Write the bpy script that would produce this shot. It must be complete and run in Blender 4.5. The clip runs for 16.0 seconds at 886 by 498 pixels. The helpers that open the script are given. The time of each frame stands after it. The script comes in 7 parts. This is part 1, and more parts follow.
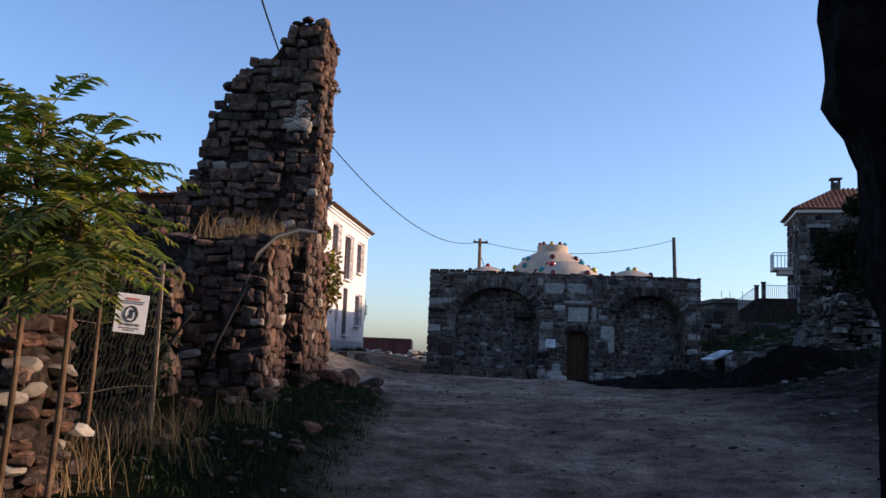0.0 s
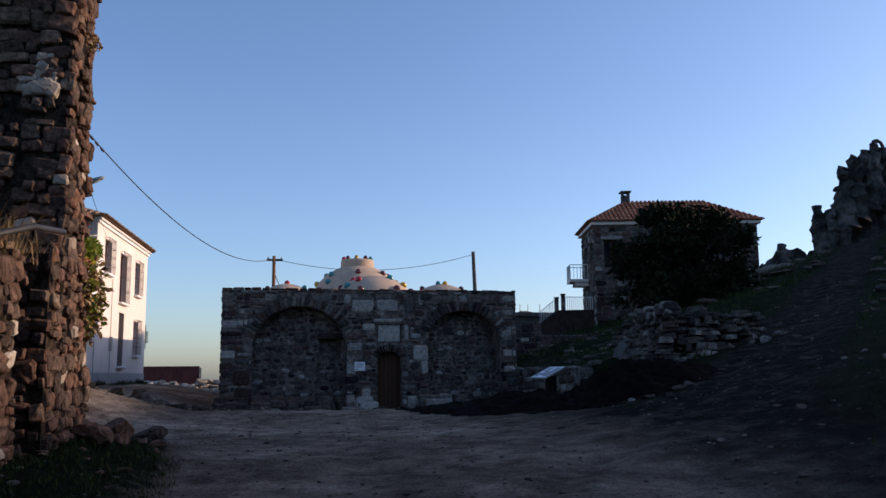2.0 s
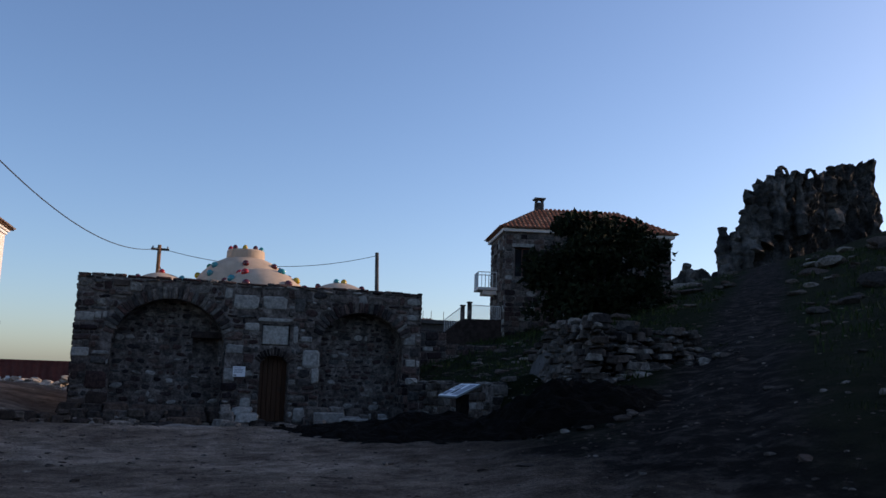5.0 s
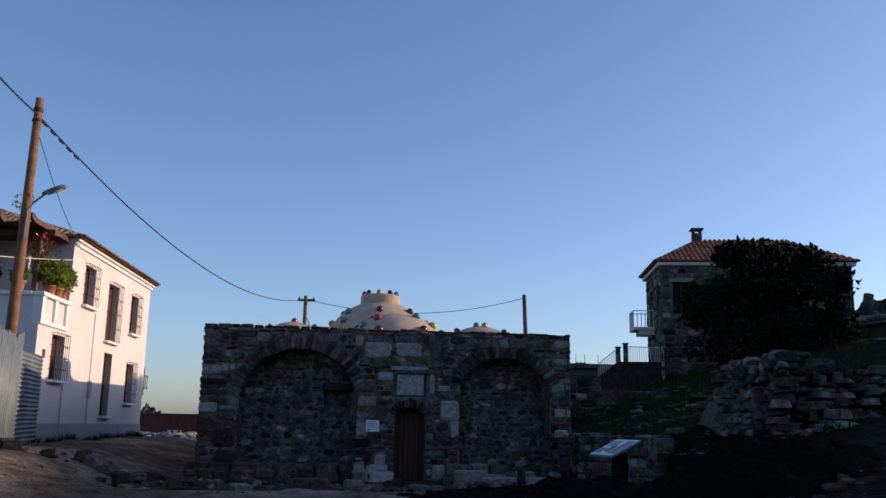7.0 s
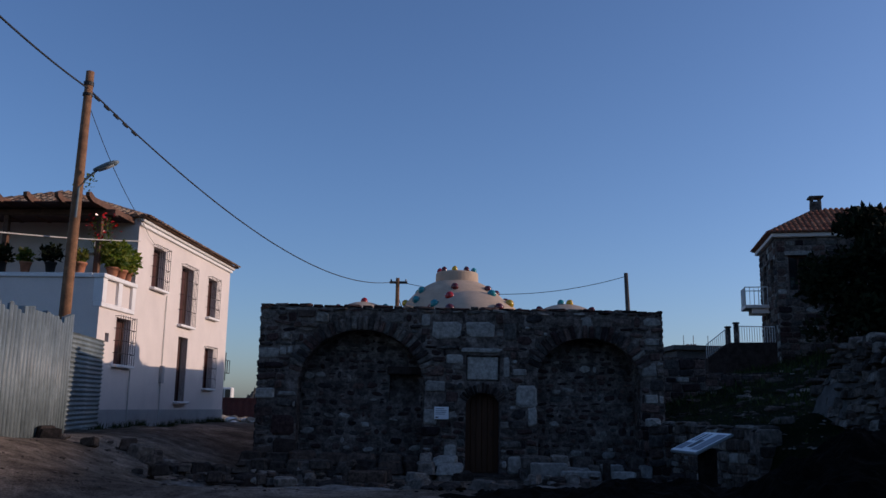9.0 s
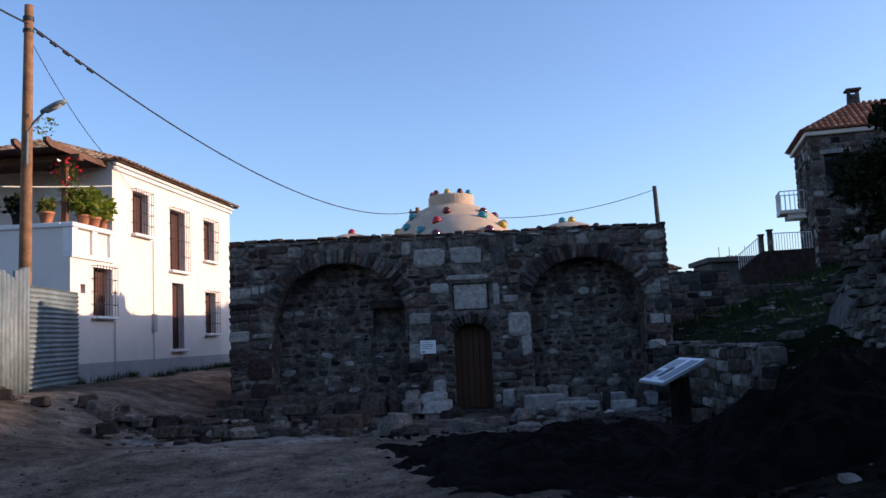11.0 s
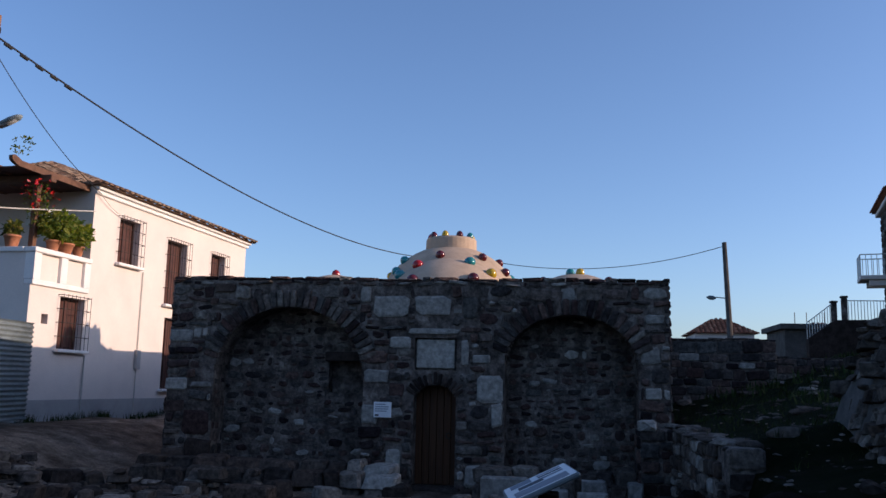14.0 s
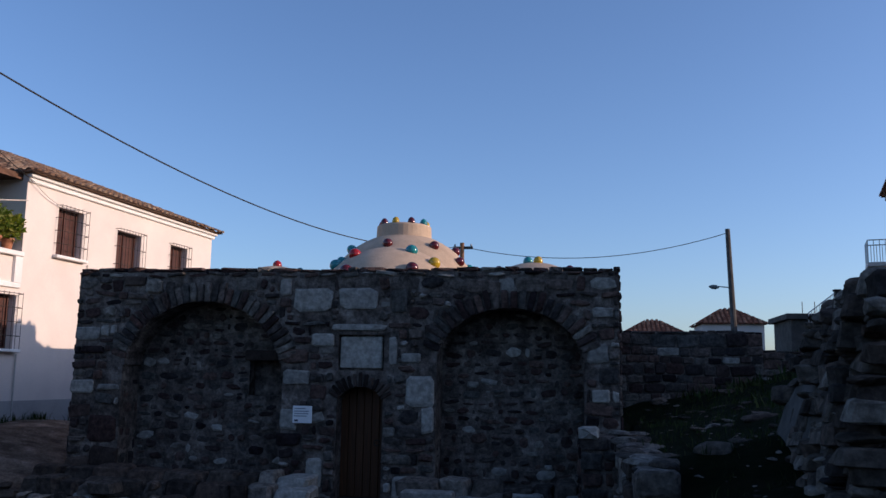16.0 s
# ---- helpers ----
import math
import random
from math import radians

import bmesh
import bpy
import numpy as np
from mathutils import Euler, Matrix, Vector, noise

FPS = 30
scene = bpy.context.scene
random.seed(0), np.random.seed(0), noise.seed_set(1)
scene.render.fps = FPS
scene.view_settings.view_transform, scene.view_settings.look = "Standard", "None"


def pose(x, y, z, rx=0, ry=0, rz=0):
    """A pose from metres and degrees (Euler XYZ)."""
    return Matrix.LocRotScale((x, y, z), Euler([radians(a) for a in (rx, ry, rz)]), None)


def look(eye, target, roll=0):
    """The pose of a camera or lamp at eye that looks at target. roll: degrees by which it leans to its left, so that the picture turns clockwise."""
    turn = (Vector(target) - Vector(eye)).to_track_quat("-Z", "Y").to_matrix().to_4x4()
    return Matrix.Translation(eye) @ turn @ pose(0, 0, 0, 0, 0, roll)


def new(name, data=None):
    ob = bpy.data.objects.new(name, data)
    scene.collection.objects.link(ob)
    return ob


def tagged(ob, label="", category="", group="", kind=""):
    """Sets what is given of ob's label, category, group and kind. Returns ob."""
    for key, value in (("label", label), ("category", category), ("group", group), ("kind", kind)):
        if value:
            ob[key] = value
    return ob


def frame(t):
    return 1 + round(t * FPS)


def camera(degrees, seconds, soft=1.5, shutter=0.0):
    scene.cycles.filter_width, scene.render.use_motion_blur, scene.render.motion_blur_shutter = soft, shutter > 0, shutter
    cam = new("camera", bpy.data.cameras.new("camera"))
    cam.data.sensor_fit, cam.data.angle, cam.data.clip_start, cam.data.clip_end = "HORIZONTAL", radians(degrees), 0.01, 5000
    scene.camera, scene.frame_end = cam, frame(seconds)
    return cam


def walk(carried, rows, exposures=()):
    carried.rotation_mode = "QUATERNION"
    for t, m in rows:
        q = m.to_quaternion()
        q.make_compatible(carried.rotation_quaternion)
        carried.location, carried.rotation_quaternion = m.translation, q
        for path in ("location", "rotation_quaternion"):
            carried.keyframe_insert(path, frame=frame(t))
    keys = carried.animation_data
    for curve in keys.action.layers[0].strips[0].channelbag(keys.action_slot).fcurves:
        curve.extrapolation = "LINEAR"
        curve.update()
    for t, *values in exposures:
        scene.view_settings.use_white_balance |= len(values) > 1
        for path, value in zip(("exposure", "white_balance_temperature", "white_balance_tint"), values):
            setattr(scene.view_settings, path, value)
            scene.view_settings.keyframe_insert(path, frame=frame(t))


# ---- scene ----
cam = camera(54.3, 16.0)
PATH = [
    (0, (-0.201, -0.791, 1.095), (-0.253, 1.194, 1.333), 2.2),
    (0.5, (-0.3, -0.004, 1.151), (-0.158, 1.972, 1.428), -1.3),
    (1, (-0.429, 0.731, 1.171), (-0.184, 2.698, 1.439), -2.2),
    (1.5, (-0.503, 1.374, 1.218), (-0.091, 3.314, 1.483), -3.8),
    (2, (-0.448, 2.047, 1.256), (-0.023, 3.98, 1.545), -0.6),
    (2.5, (-0.403, 2.632, 1.311), (0.155, 4.531, 1.599), -0.0),
    (3, (-0.185, 3.21, 1.346), (0.391, 5.089, 1.716), -0.8),
    (3.2, (-0.1, 3.431, 1.356), (0.477, 5.322, 1.658), 0.4),
    (5.3, (0.5, 5.548, 1.435), (1.139, 7.419, 1.741), 1.7),
    (5.5, (0.618, 5.743, 1.441), (1.168, 7.642, 1.748), 0.6),
    (6, (0.836, 6.226, 1.474), (1.392, 8.126, 1.758), 0.7),
    (6.5, (0.978, 6.828, 1.54), (1.54, 8.713, 1.901), 0.2),
    (7, (1.254, 7.441, 1.595), (1.548, 9.378, 1.996), 0.9),
    (7.5, (1.472, 7.901, 1.609), (1.688, 9.854, 1.983), 1.2),
    (8, (1.738, 8.443, 1.661), (1.939, 10.388, 2.081), 1.5),
    (8.5, (2.099, 8.892, 1.687), (2.132, 10.835, 2.161), 1.2),
    (9, (2.458, 9.481, 1.683), (2.501, 11.448, 2.045), 1.0),
    (9.2, (2.55, 9.638, 1.72), (2.602, 11.605, 2.079), -0.8),
    (11.3, (4.274, 11.518, 1.778), (4.191, 13.507, 1.971), -2.0),
    (11.5, (4.453, 11.721, 1.779), (4.352, 13.705, 2.017), -1.0),
    (12, (4.771, 12.25, 1.805), (4.572, 14.224, 2.061), -0.2),
    (12.5, (5.261, 12.613, 1.905), (4.975, 14.579, 2.139), -1.9),
    (13, (5.646, 13.125, 1.941), (5.478, 15.097, 2.229), 3.0),
    (13.5, (5.99, 13.498, 1.973), (5.711, 15.458, 2.255), 0.8),
    (14, (6.366, 13.925, 2.042), (6.084, 15.88, 2.354), 1.3),
    (14.5, (6.695, 14.397, 2.102), (6.477, 16.36, 2.415), 1.9),
    (15, (7.091, 14.859, 2.141), (6.707, 16.789, 2.502), 2.7),
    (15.5, (7.438, 15.317, 2.133), (7.115, 17.255, 2.508), 2.7),
    (16, (7.776, 15.819, 2.253), (7.442, 17.769, 2.544), 1.0),
]
TINT = 19
EXPOSURES = [(t, e, k, TINT) for t, e, k in ((0.0, 0.68, 6350), (1.0, 0.47, 6400), (2.5, 0.38, 6500), (3.0, 0.45, 6550), (5.5, 0.24, 6650), (6.0, 0.28, 6650), (6.5, 0.5, 6650), (7.0, 0.2, 6350), (7.5, 0.06, 6150), (8.0, -0.02, 6000), (9.0, -0.4, 5800), (11.3, 0.78, 6450), (12.0, 0.52, 6350), (12.5, 0.42, 6300), (14.0, 0.28, 6200), (16.0, 0.14, 6050))]
walk(cam, [(t, look(eye, target, roll)) for t, eye, target, roll in PATH], EXPOSURES)

# ---- light ----
SUN_EL, SUN_AZ = 15.0, 3.0
world = bpy.data.worlds.new("sky")
scene.world = world
world.use_nodes = True
wn = world.node_tree.nodes
sky = wn.new("ShaderNodeTexSky")
sky.sky_type = 'NISHITA'
sky.sun_disc = False
sky.sun_elevation = radians(SUN_EL)
sky.sun_rotation = radians(90 - SUN_AZ)
sky.air_density, sky.dust_density, sky.ozone_density = 0.95, 1.6, 3.4
sky.altitude = 400
wn["Background"].inputs[1].default_value = 0.165
hs = wn.new("ShaderNodeHueSaturation")
hs.inputs["Saturation"].default_value = 1.01
world.node_tree.links.new(sky.outputs[0], hs.inputs["Color"])
world.node_tree.links.new(hs.outputs[0], wn["Background"].inputs[0])
sun = new("sun", bpy.data.lights.new("sun", 'SUN'))
sun.data.energy = 3.8
sun.data.angle = radians(0.53)
sun.data.color = (1.0, 0.76, 0.54)
sv = Vector((math.cos(radians(SUN_AZ)) * math.cos(radians(SUN_EL)), math.sin(radians(SUN_AZ)) * math.cos(radians(SUN_EL)), math.sin(radians(SUN_EL))))
sun.matrix_world = look(sv * 60, (0, 0, 0))

# ---- materials ----
def material(name, rough=0.9, metal=0.0):
    m = bpy.data.materials.new(name)
    m.use_nodes = True
    nt = m.node_tree
    b = nt.nodes["Principled BSDF"]
    b.inputs["Roughness"].default_value = rough
    b.inputs["Metallic"].default_value = metal
    b.inputs["Specular IOR Level"].default_value = 0.03 if rough > 0.94 else 0.12 if rough > 0.84 else 0.3
    return m, nt, b


def position(nt):
    return nt.nodes.new("ShaderNodeNewGeometry").outputs["Position"]


def noise_node(nt, vec, scale, detail=6.0, rough=0.6):
    n = nt.nodes.new("ShaderNodeTexNoise")
    n.inputs["Scale"].default_value = scale
    n.inputs["Detail"].default_value = detail
    n.inputs["Roughness"].default_value = rough
    nt.links.new(vec, n.inputs["Vector"])
    return n.outputs["Fac"]


def ramp(nt, fac, stops, constant=False):
    r = nt.nodes.new("ShaderNodeValToRGB")
    if constant:
        r.color_ramp.interpolation = 'CONSTANT'
    e = r.color_ramp.elements
    while len(e) < len(stops):
        e.new(0.5)
    for el, (p, c) in zip(e, stops):
        el.position = p
        el.color = (*c, 1) if len(c) == 3 else c
    nt.links.new(fac, r.inputs[0])
    return r.outputs[0]


def mix(nt, a, b, fac, blend='MIX'):
    n = nt.nodes.new("ShaderNodeMix")
    n.data_type = 'RGBA'
    n.blend_type = blend
    for sock, v in ((n.inputs[0], fac), (n.inputs[6], a), (n.inputs[7], b)):
        if hasattr(v, "is_linked"):
            nt.links.new(v, sock)
        elif isinstance(v, (int, float)):
            sock.default_value = v
        else:
            sock.default_value = (*v, 1)
    return n.outputs[2]


def calc(nt, op, a, b=0.0):
    n = nt.nodes.new("ShaderNodeMath")
    n.operation = op
    for sock, v in ((n.inputs[0], a), (n.inputs[1], b)):
        if hasattr(v, "is_linked"):
            nt.links.new(v, sock)
        else:
            sock.default_value = v
    return n.outputs[0]


def bump(nt, b, height, strength=0.5, distance=0.02):
    n = nt.nodes.new("ShaderNodeBump")
    n.inputs["Strength"].default_value = strength
    n.inputs["Distance"].default_value = distance
    nt.links.new(height, n.inputs["Height"])
    nt.links.new(n.outputs[0], b.inputs["Normal"])


def rough_surface(name, stops, grain=25.0, coarse=1.2, contrast=0.5, rough=0.92, pieces=False, bump_by=0.6, distance=0.02, metal=0.0):
    """A weathered mineral or wooden surface: base colours by piece or by coarse stain, grain over it, and relief."""
    m, nt, b = material(name, rough, metal)
    pos = position(nt)
    big = noise_node(nt, pos, coarse, 5)
    fine = noise_node(nt, pos, grain, 8, 0.7)
    if pieces:
        isl = nt.nodes.new("ShaderNodeNewGeometry").outputs["Random Per Island"]
        obr = nt.nodes.new("ShaderNodeObjectInfo").outputs["Random"]
        base = ramp(nt, calc(nt, 'FRACT', calc(nt, 'ADD', isl, obr)), stops)
    else:
        base = ramp(nt, big, stops)
    stain = ramp(nt, noise_node(nt, pos, coarse * 3.1, 6), [(0.35, (1 - contrast,) * 3), (0.65, (1.0, 1.0, 1.0))])
    g = ramp(nt, fine, [(0.3, (1 - contrast * 0.8,) * 3), (0.7, (1.15, 1.12, 1.08))])
    col = mix(nt, mix(nt, base, stain, 1.0, 'MULTIPLY'), g, 1.0, 'MULTIPLY')
    nt.links.new(col, b.inputs["Base Color"])
    bump(nt, b, calc(nt, 'ADD', calc(nt, 'MULTIPLY', big, 0.6), fine), bump_by, distance)
    if rough > 0.9:
        b.inputs["Specular IOR Level"].default_value = 0.04
    return m


M = {}
M["stone"] = rough_surface("andesite_stone", [(0.0, (0.030, 0.026, 0.030)), (0.14, (0.13, 0.080, 0.072)), (0.28, (0.25, 0.215, 0.19)), (0.40, (0.040, 0.035, 0.038)), (0.52, (0.20, 0.135, 0.115)), (0.64, (0.085, 0.062, 0.060)), (0.76, (0.17, 0.165, 0.155)), (0.88, (0.055, 0.048, 0.050)), (1.0, (0.36, 0.33, 0.29))], 19, 3.0, 0.6, pieces=True, bump_by=0.9, distance=0.035)
M["dark_stone"] = rough_surface("dark_arch_stone", [(0.0, (0.022, 0.018, 0.018)), (0.5, (0.060, 0.046, 0.042)), (1.0, (0.13, 0.10, 0.085))], 22, 1.5, 0.5, pieces=True)
M["pale_stone"] = rough_surface("pale_marble_block", [(0.0, (0.27, 0.26, 0.24)), (0.5, (0.46, 0.44, 0.40)), (1.0, (0.34, 0.325, 0.30))], 14, 3.0, 0.45, pieces=True, distance=0.03)
M["mortar"] = rough_surface("lime_mortar", [(0.32, (0.13, 0.11, 0.10)), (0.5, (0.24, 0.205, 0.185)), (0.68, (0.40, 0.355, 0.32))], 17, 2.2, 0.7, bump_by=0.9, distance=0.05)
M["ruin_stone"] = rough_surface("reddish_ruin_stone", [(0.0, (0.10, 0.075, 0.065)), (0.2, (0.27, 0.155, 0.112)), (0.35, (0.16, 0.12, 0.10)), (0.5, (0.33, 0.185, 0.13)), (0.62, (0.12, 0.092, 0.078)), (0.78, (0.25, 0.18, 0.14)), (0.9, (0.30, 0.17, 0.12)), (1.0, (0.36, 0.275, 0.205))], 17, 4.0, 0.65, pieces=True, bump_by=1.0, distance=0.045)
M["ruin_mortar"] = rough_surface("earthy_ruin_core", [(0.3, (0.035, 0.027, 0.022)), (0.55, (0.10, 0.075, 0.058)), (0.75, (0.19, 0.145, 0.11))], 14, 3.5, 0.7, bump_by=1.0, distance=0.08)
M["field_stone"] = rough_surface("grey_field_stone", [(0.0, (0.055, 0.048, 0.046)), (0.25, (0.17, 0.145, 0.125)), (0.45, (0.085, 0.072, 0.064)), (0.62, (0.14, 0.105, 0.088)), (0.8, (0.24, 0.21, 0.185)), (1.0, (0.36, 0.325, 0.285))], 15, 3.0, 0.6, pieces=True, bump_by=0.9, distance=0.04)
M["rubble"] = rough_surface("pale_rubble", [(0.0, (0.30, 0.25, 0.20)), (0.5, (0.42, 0.36, 0.29)), (1.0, (0.52, 0.46, 0.38))], 12, 1.0, 0.4, pieces=True)
M["bedrock"] = rough_surface("pale_bedrock", [(0.3, (0.22, 0.195, 0.175)), (0.7, (0.40, 0.365, 0.33))], 9, 2.0, 0.5, bump_by=0.8, distance=0.05)
M["cliff"] = rough_surface("castle_rock", [(0.3, (0.05, 0.048, 0.046)), (0.5, (0.13, 0.125, 0.118)), (0.68, (0.27, 0.255, 0.24))], 1.8, 0.35, 0.7, distance=0.4, bump_by=1.0)
# near-black base colour stands in for the backlit side of the jamb
M["jamb_stone"] = rough_surface("shade_black_stone", [(0.3, (0.010, 0.009, 0.009)), (0.7, (0.028, 0.025, 0.024))], 16, 2.5, 0.6, bump_by=0.9, distance=0.04)
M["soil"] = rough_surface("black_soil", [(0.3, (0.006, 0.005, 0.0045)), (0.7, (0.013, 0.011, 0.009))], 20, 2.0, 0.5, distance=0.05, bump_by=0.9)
M["white_trim"] = rough_surface("white_trim_paint", [(0.3, (0.74, 0.73, 0.72)), (0.7, (0.80, 0.79, 0.78))], 40, 0.8, 0.08, 0.8, bump_by=0.12, distance=0.005)
M["plaster"] = rough_surface("cream_render", [(0.3, (0.66, 0.595, 0.555)), (0.7, (0.72, 0.65, 0.605))], 40, 0.5, 0.06, 0.85, bump_by=0.12, distance=0.006)
M["plinth"] = rough_surface("grey_plinth_paint", [(0.3, (0.36, 0.35, 0.35)), (0.7, (0.43, 0.42, 0.41))], 40, 0.8, 0.12, 0.85, bump_by=0.15, distance=0.006)
M["dome"] = rough_surface("dome_plaster", [(0.3, (0.46, 0.355, 0.265)), (0.7, (0.54, 0.42, 0.315))], 30, 1.2, 0.14, 0.85, bump_by=0.2, distance=0.01)
M["tile"] = rough_surface("clay_roof_tile", [(0.0, (0.26, 0.10, 0.065)), (0.5, (0.36, 0.15, 0.09)), (1.0, (0.44, 0.21, 0.13))], 14, 2.0, 0.35, pieces=True, bump_by=0.3)
M["old_tile"] = rough_surface("weathered_roof_tile", [(0.0, (0.22, 0.13, 0.09)), (0.5, (0.34, 0.22, 0.15)), (1.0, (0.42, 0.31, 0.22))], 14, 2.0, 0.45, pieces=True, bump_by=0.3)
M["timber"] = rough_surface("brown_timber", [(0.3, (0.13, 0.065, 0.04)), (0.7, (0.20, 0.10, 0.06))], 26, 2.0, 0.35, 0.7, bump_by=0.3, distance=0.006)
M["pole_wood"] = rough_surface("pole_wood", [(0.3, (0.24, 0.12, 0.06)), (0.7, (0.36, 0.19, 0.095))], 22, 1.5, 0.45, 0.8, bump_by=0.4, distance=0.008)
M["shutter"] = rough_surface("dark_red_shutter", [(0.3, (0.075, 0.03, 0.025)), (0.7, (0.11, 0.045, 0.035))], 30, 2.0, 0.25, 0.6, bump_by=0.2, distance=0.004)
M["iron"] = rough_surface("dark_iron", [(0.3, (0.035, 0.033, 0.032)), (0.7, (0.06, 0.055, 0.05))], 40, 3.0, 0.3, 0.6, metal=0.4, bump_by=0.2, distance=0.003)
M["galv"] = rough_surface("galvanised_sheet", [(0.3, (0.15, 0.19, 0.205)), (0.7, (0.22, 0.265, 0.28))], 6, 0.8, 0.3, 0.5, metal=0.0, bump_by=0.08, distance=0.004)
M["rail_white"] = rough_surface("white_metal_paint", [(0.3, (0.62, 0.62, 0.60)), (0.7, (0.72, 0.72, 0.70))], 30, 2.0, 0.12, 0.5, bump_by=0.1, distance=0.002)
M["cable"] = rough_surface("black_cable", [(0.3, (0.02, 0.02, 0.02)), (0.7, (0.035, 0.034, 0.033))], 40, 3.0, 0.2, 0.6, bump_by=0.1, distance=0.002)
M["cable_white"] = rough_surface("pale_cable", [(0.3, (0.5, 0.48, 0.45)), (0.7, (0.6, 0.58, 0.54))], 40, 3.0, 0.2, 0.6, bump_by=0.1, distance=0.002)
M["container"] = rough_surface("rust_red_container", [(0.3, (0.10, 0.022, 0.018)), (0.7, (0.16, 0.04, 0.03))], 6, 0.8, 0.3, 0.6, bump_by=0.1, distance=0.01)
M["white_letters"] = rough_surface("white_paint", [(0.3, (0.6, 0.58, 0.56)), (0.7, (0.7, 0.68, 0.65))], 20, 2.0, 0.15, 0.7, bump_by=0.1, distance=0.003)
M["yellow_paint"] = rough_surface("yellow_machine_paint", [(0.3, (0.55, 0.27, 0.03)), (0.7, (0.66, 0.34, 0.05))], 10, 1.5, 0.3, 0.5, bump_by=0.1, distance=0.004)
M["terracotta"] = rough_surface("terracotta_pot", [(0.3, (0.42, 0.17, 0.09)), (0.7, (0.52, 0.23, 0.13))], 24, 3.0, 0.25, 0.8, bump_by=0.2, distance=0.004)
M["leaf"] = rough_surface("green_leaf", [(0.0, (0.05, 0.085, 0.02)), (0.45, (0.10, 0.135, 0.03)), (0.8, (0.17, 0.18, 0.045)), (1.0, (0.30, 0.25, 0.07))], 12, 3.0, 0.3, 0.55, pieces=True, bump_by=0.1, distance=0.003)
M["young_leaf"] = rough_surface("yellow_green_leaf", [(0.0, (0.08, 0.13, 0.02)), (0.5, (0.14, 0.19, 0.03)), (1.0, (0.24, 0.24, 0.05))], 12, 3.0, 0.25, 0.55, pieces=True, bump_by=0.1, distance=0.003)
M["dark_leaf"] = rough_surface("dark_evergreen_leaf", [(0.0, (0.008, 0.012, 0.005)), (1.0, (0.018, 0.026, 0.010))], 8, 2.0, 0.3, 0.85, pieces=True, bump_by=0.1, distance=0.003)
M["dry_grass"] = rough_surface("dry_grass", [(0.0, (0.16, 0.10, 0.05)), (0.5, (0.29, 0.19, 0.09)), (1.0, (0.42, 0.30, 0.15))], 14, 3.0, 0.3, 0.9, pieces=True, bump_by=0.1, distance=0.003)
M["grass"] = rough_surface("green_grass", [(0.0, (0.016, 0.032, 0.008)), (0.6, (0.032, 0.056, 0.014)), (1.0, (0.07, 0.075, 0.026))], 14, 3.0, 0.3, 0.9, pieces=True, bump_by=0.1, distance=0.003)
M["bark"] = rough_surface("bark", [(0.3, (0.12, 0.075, 0.045)), (0.7, (0.24, 0.15, 0.09))], 24, 3.0, 0.4, 0.9, distance=0.01)
M["wire"] = rough_surface("rusty_wire", [(0.3, (0.16, 0.11, 0.075)), (0.7, (0.26, 0.20, 0.15))], 30, 4.0, 0.4, 0.6, metal=0.4, bump_by=0.1, distance=0.002)
M["paper"] = rough_surface("white_board", [(0.3, (0.68, 0.70, 0.72)), (0.7, (0.75, 0.77, 0.79))], 20, 2.0, 0.06, 0.45, bump_by=0.05, distance=0.002)
M["ink"] = rough_surface("dark_print", [(0.3, (0.03, 0.035, 0.05)), (0.7, (0.06, 0.07, 0.09))], 20, 2.0, 0.1, 0.5, bump_by=0.05, distance=0.002)
M["ink_grey"] = rough_surface("grey_print", [(0.3, (0.16, 0.18, 0.22)), (0.7, (0.24, 0.26, 0.30))], 20, 2.0, 0.1, 0.5, bump_by=0.05, distance=0.002)
M["ink_red"] = rough_surface("red_print", [(0.3, (0.45, 0.12, 0.10)), (0.7, (0.5, 0.15, 0.12))], 20, 2.0, 0.1, 0.5, bump_by=0.05, distance=0.002)
M["asphalt"] = rough_surface("dark_render", [(0.3, (0.10, 0.095, 0.09)), (0.7, (0.15, 0.14, 0.135))], 12, 1.0, 0.3)


def glossy(name, col, rough=0.15):
    m, nt, b = material(name, rough)
    f = noise_node(nt, position(nt), 30, 4)
    nt.links.new(ramp(nt, f, [(0.3, tuple(c * 0.7 for c in col)), (0.7, col)]), b.inputs["Base Color"])
    b.inputs["Specular IOR Level"].default_value = 0.6
    return m


for key, col in (("red", (0.38, 0.012, 0.012)), ("dark_red", (0.10, 0.008, 0.012)), ("yellow", (0.55, 0.36, 0.02)), ("teal", (0.02, 0.24, 0.26)), ("green", (0.03, 0.22, 0.12)), ("flower", (0.5, 0.02, 0.02))):
    M["glass_" + key] = glossy(key + "_glass", col)
M["lamp_glass"] = glossy("lamp_glass", (0.35, 0.36, 0.36), 0.25)
M["pane"] = glossy("window_pane", (0.02, 0.022, 0.026), 0.08)


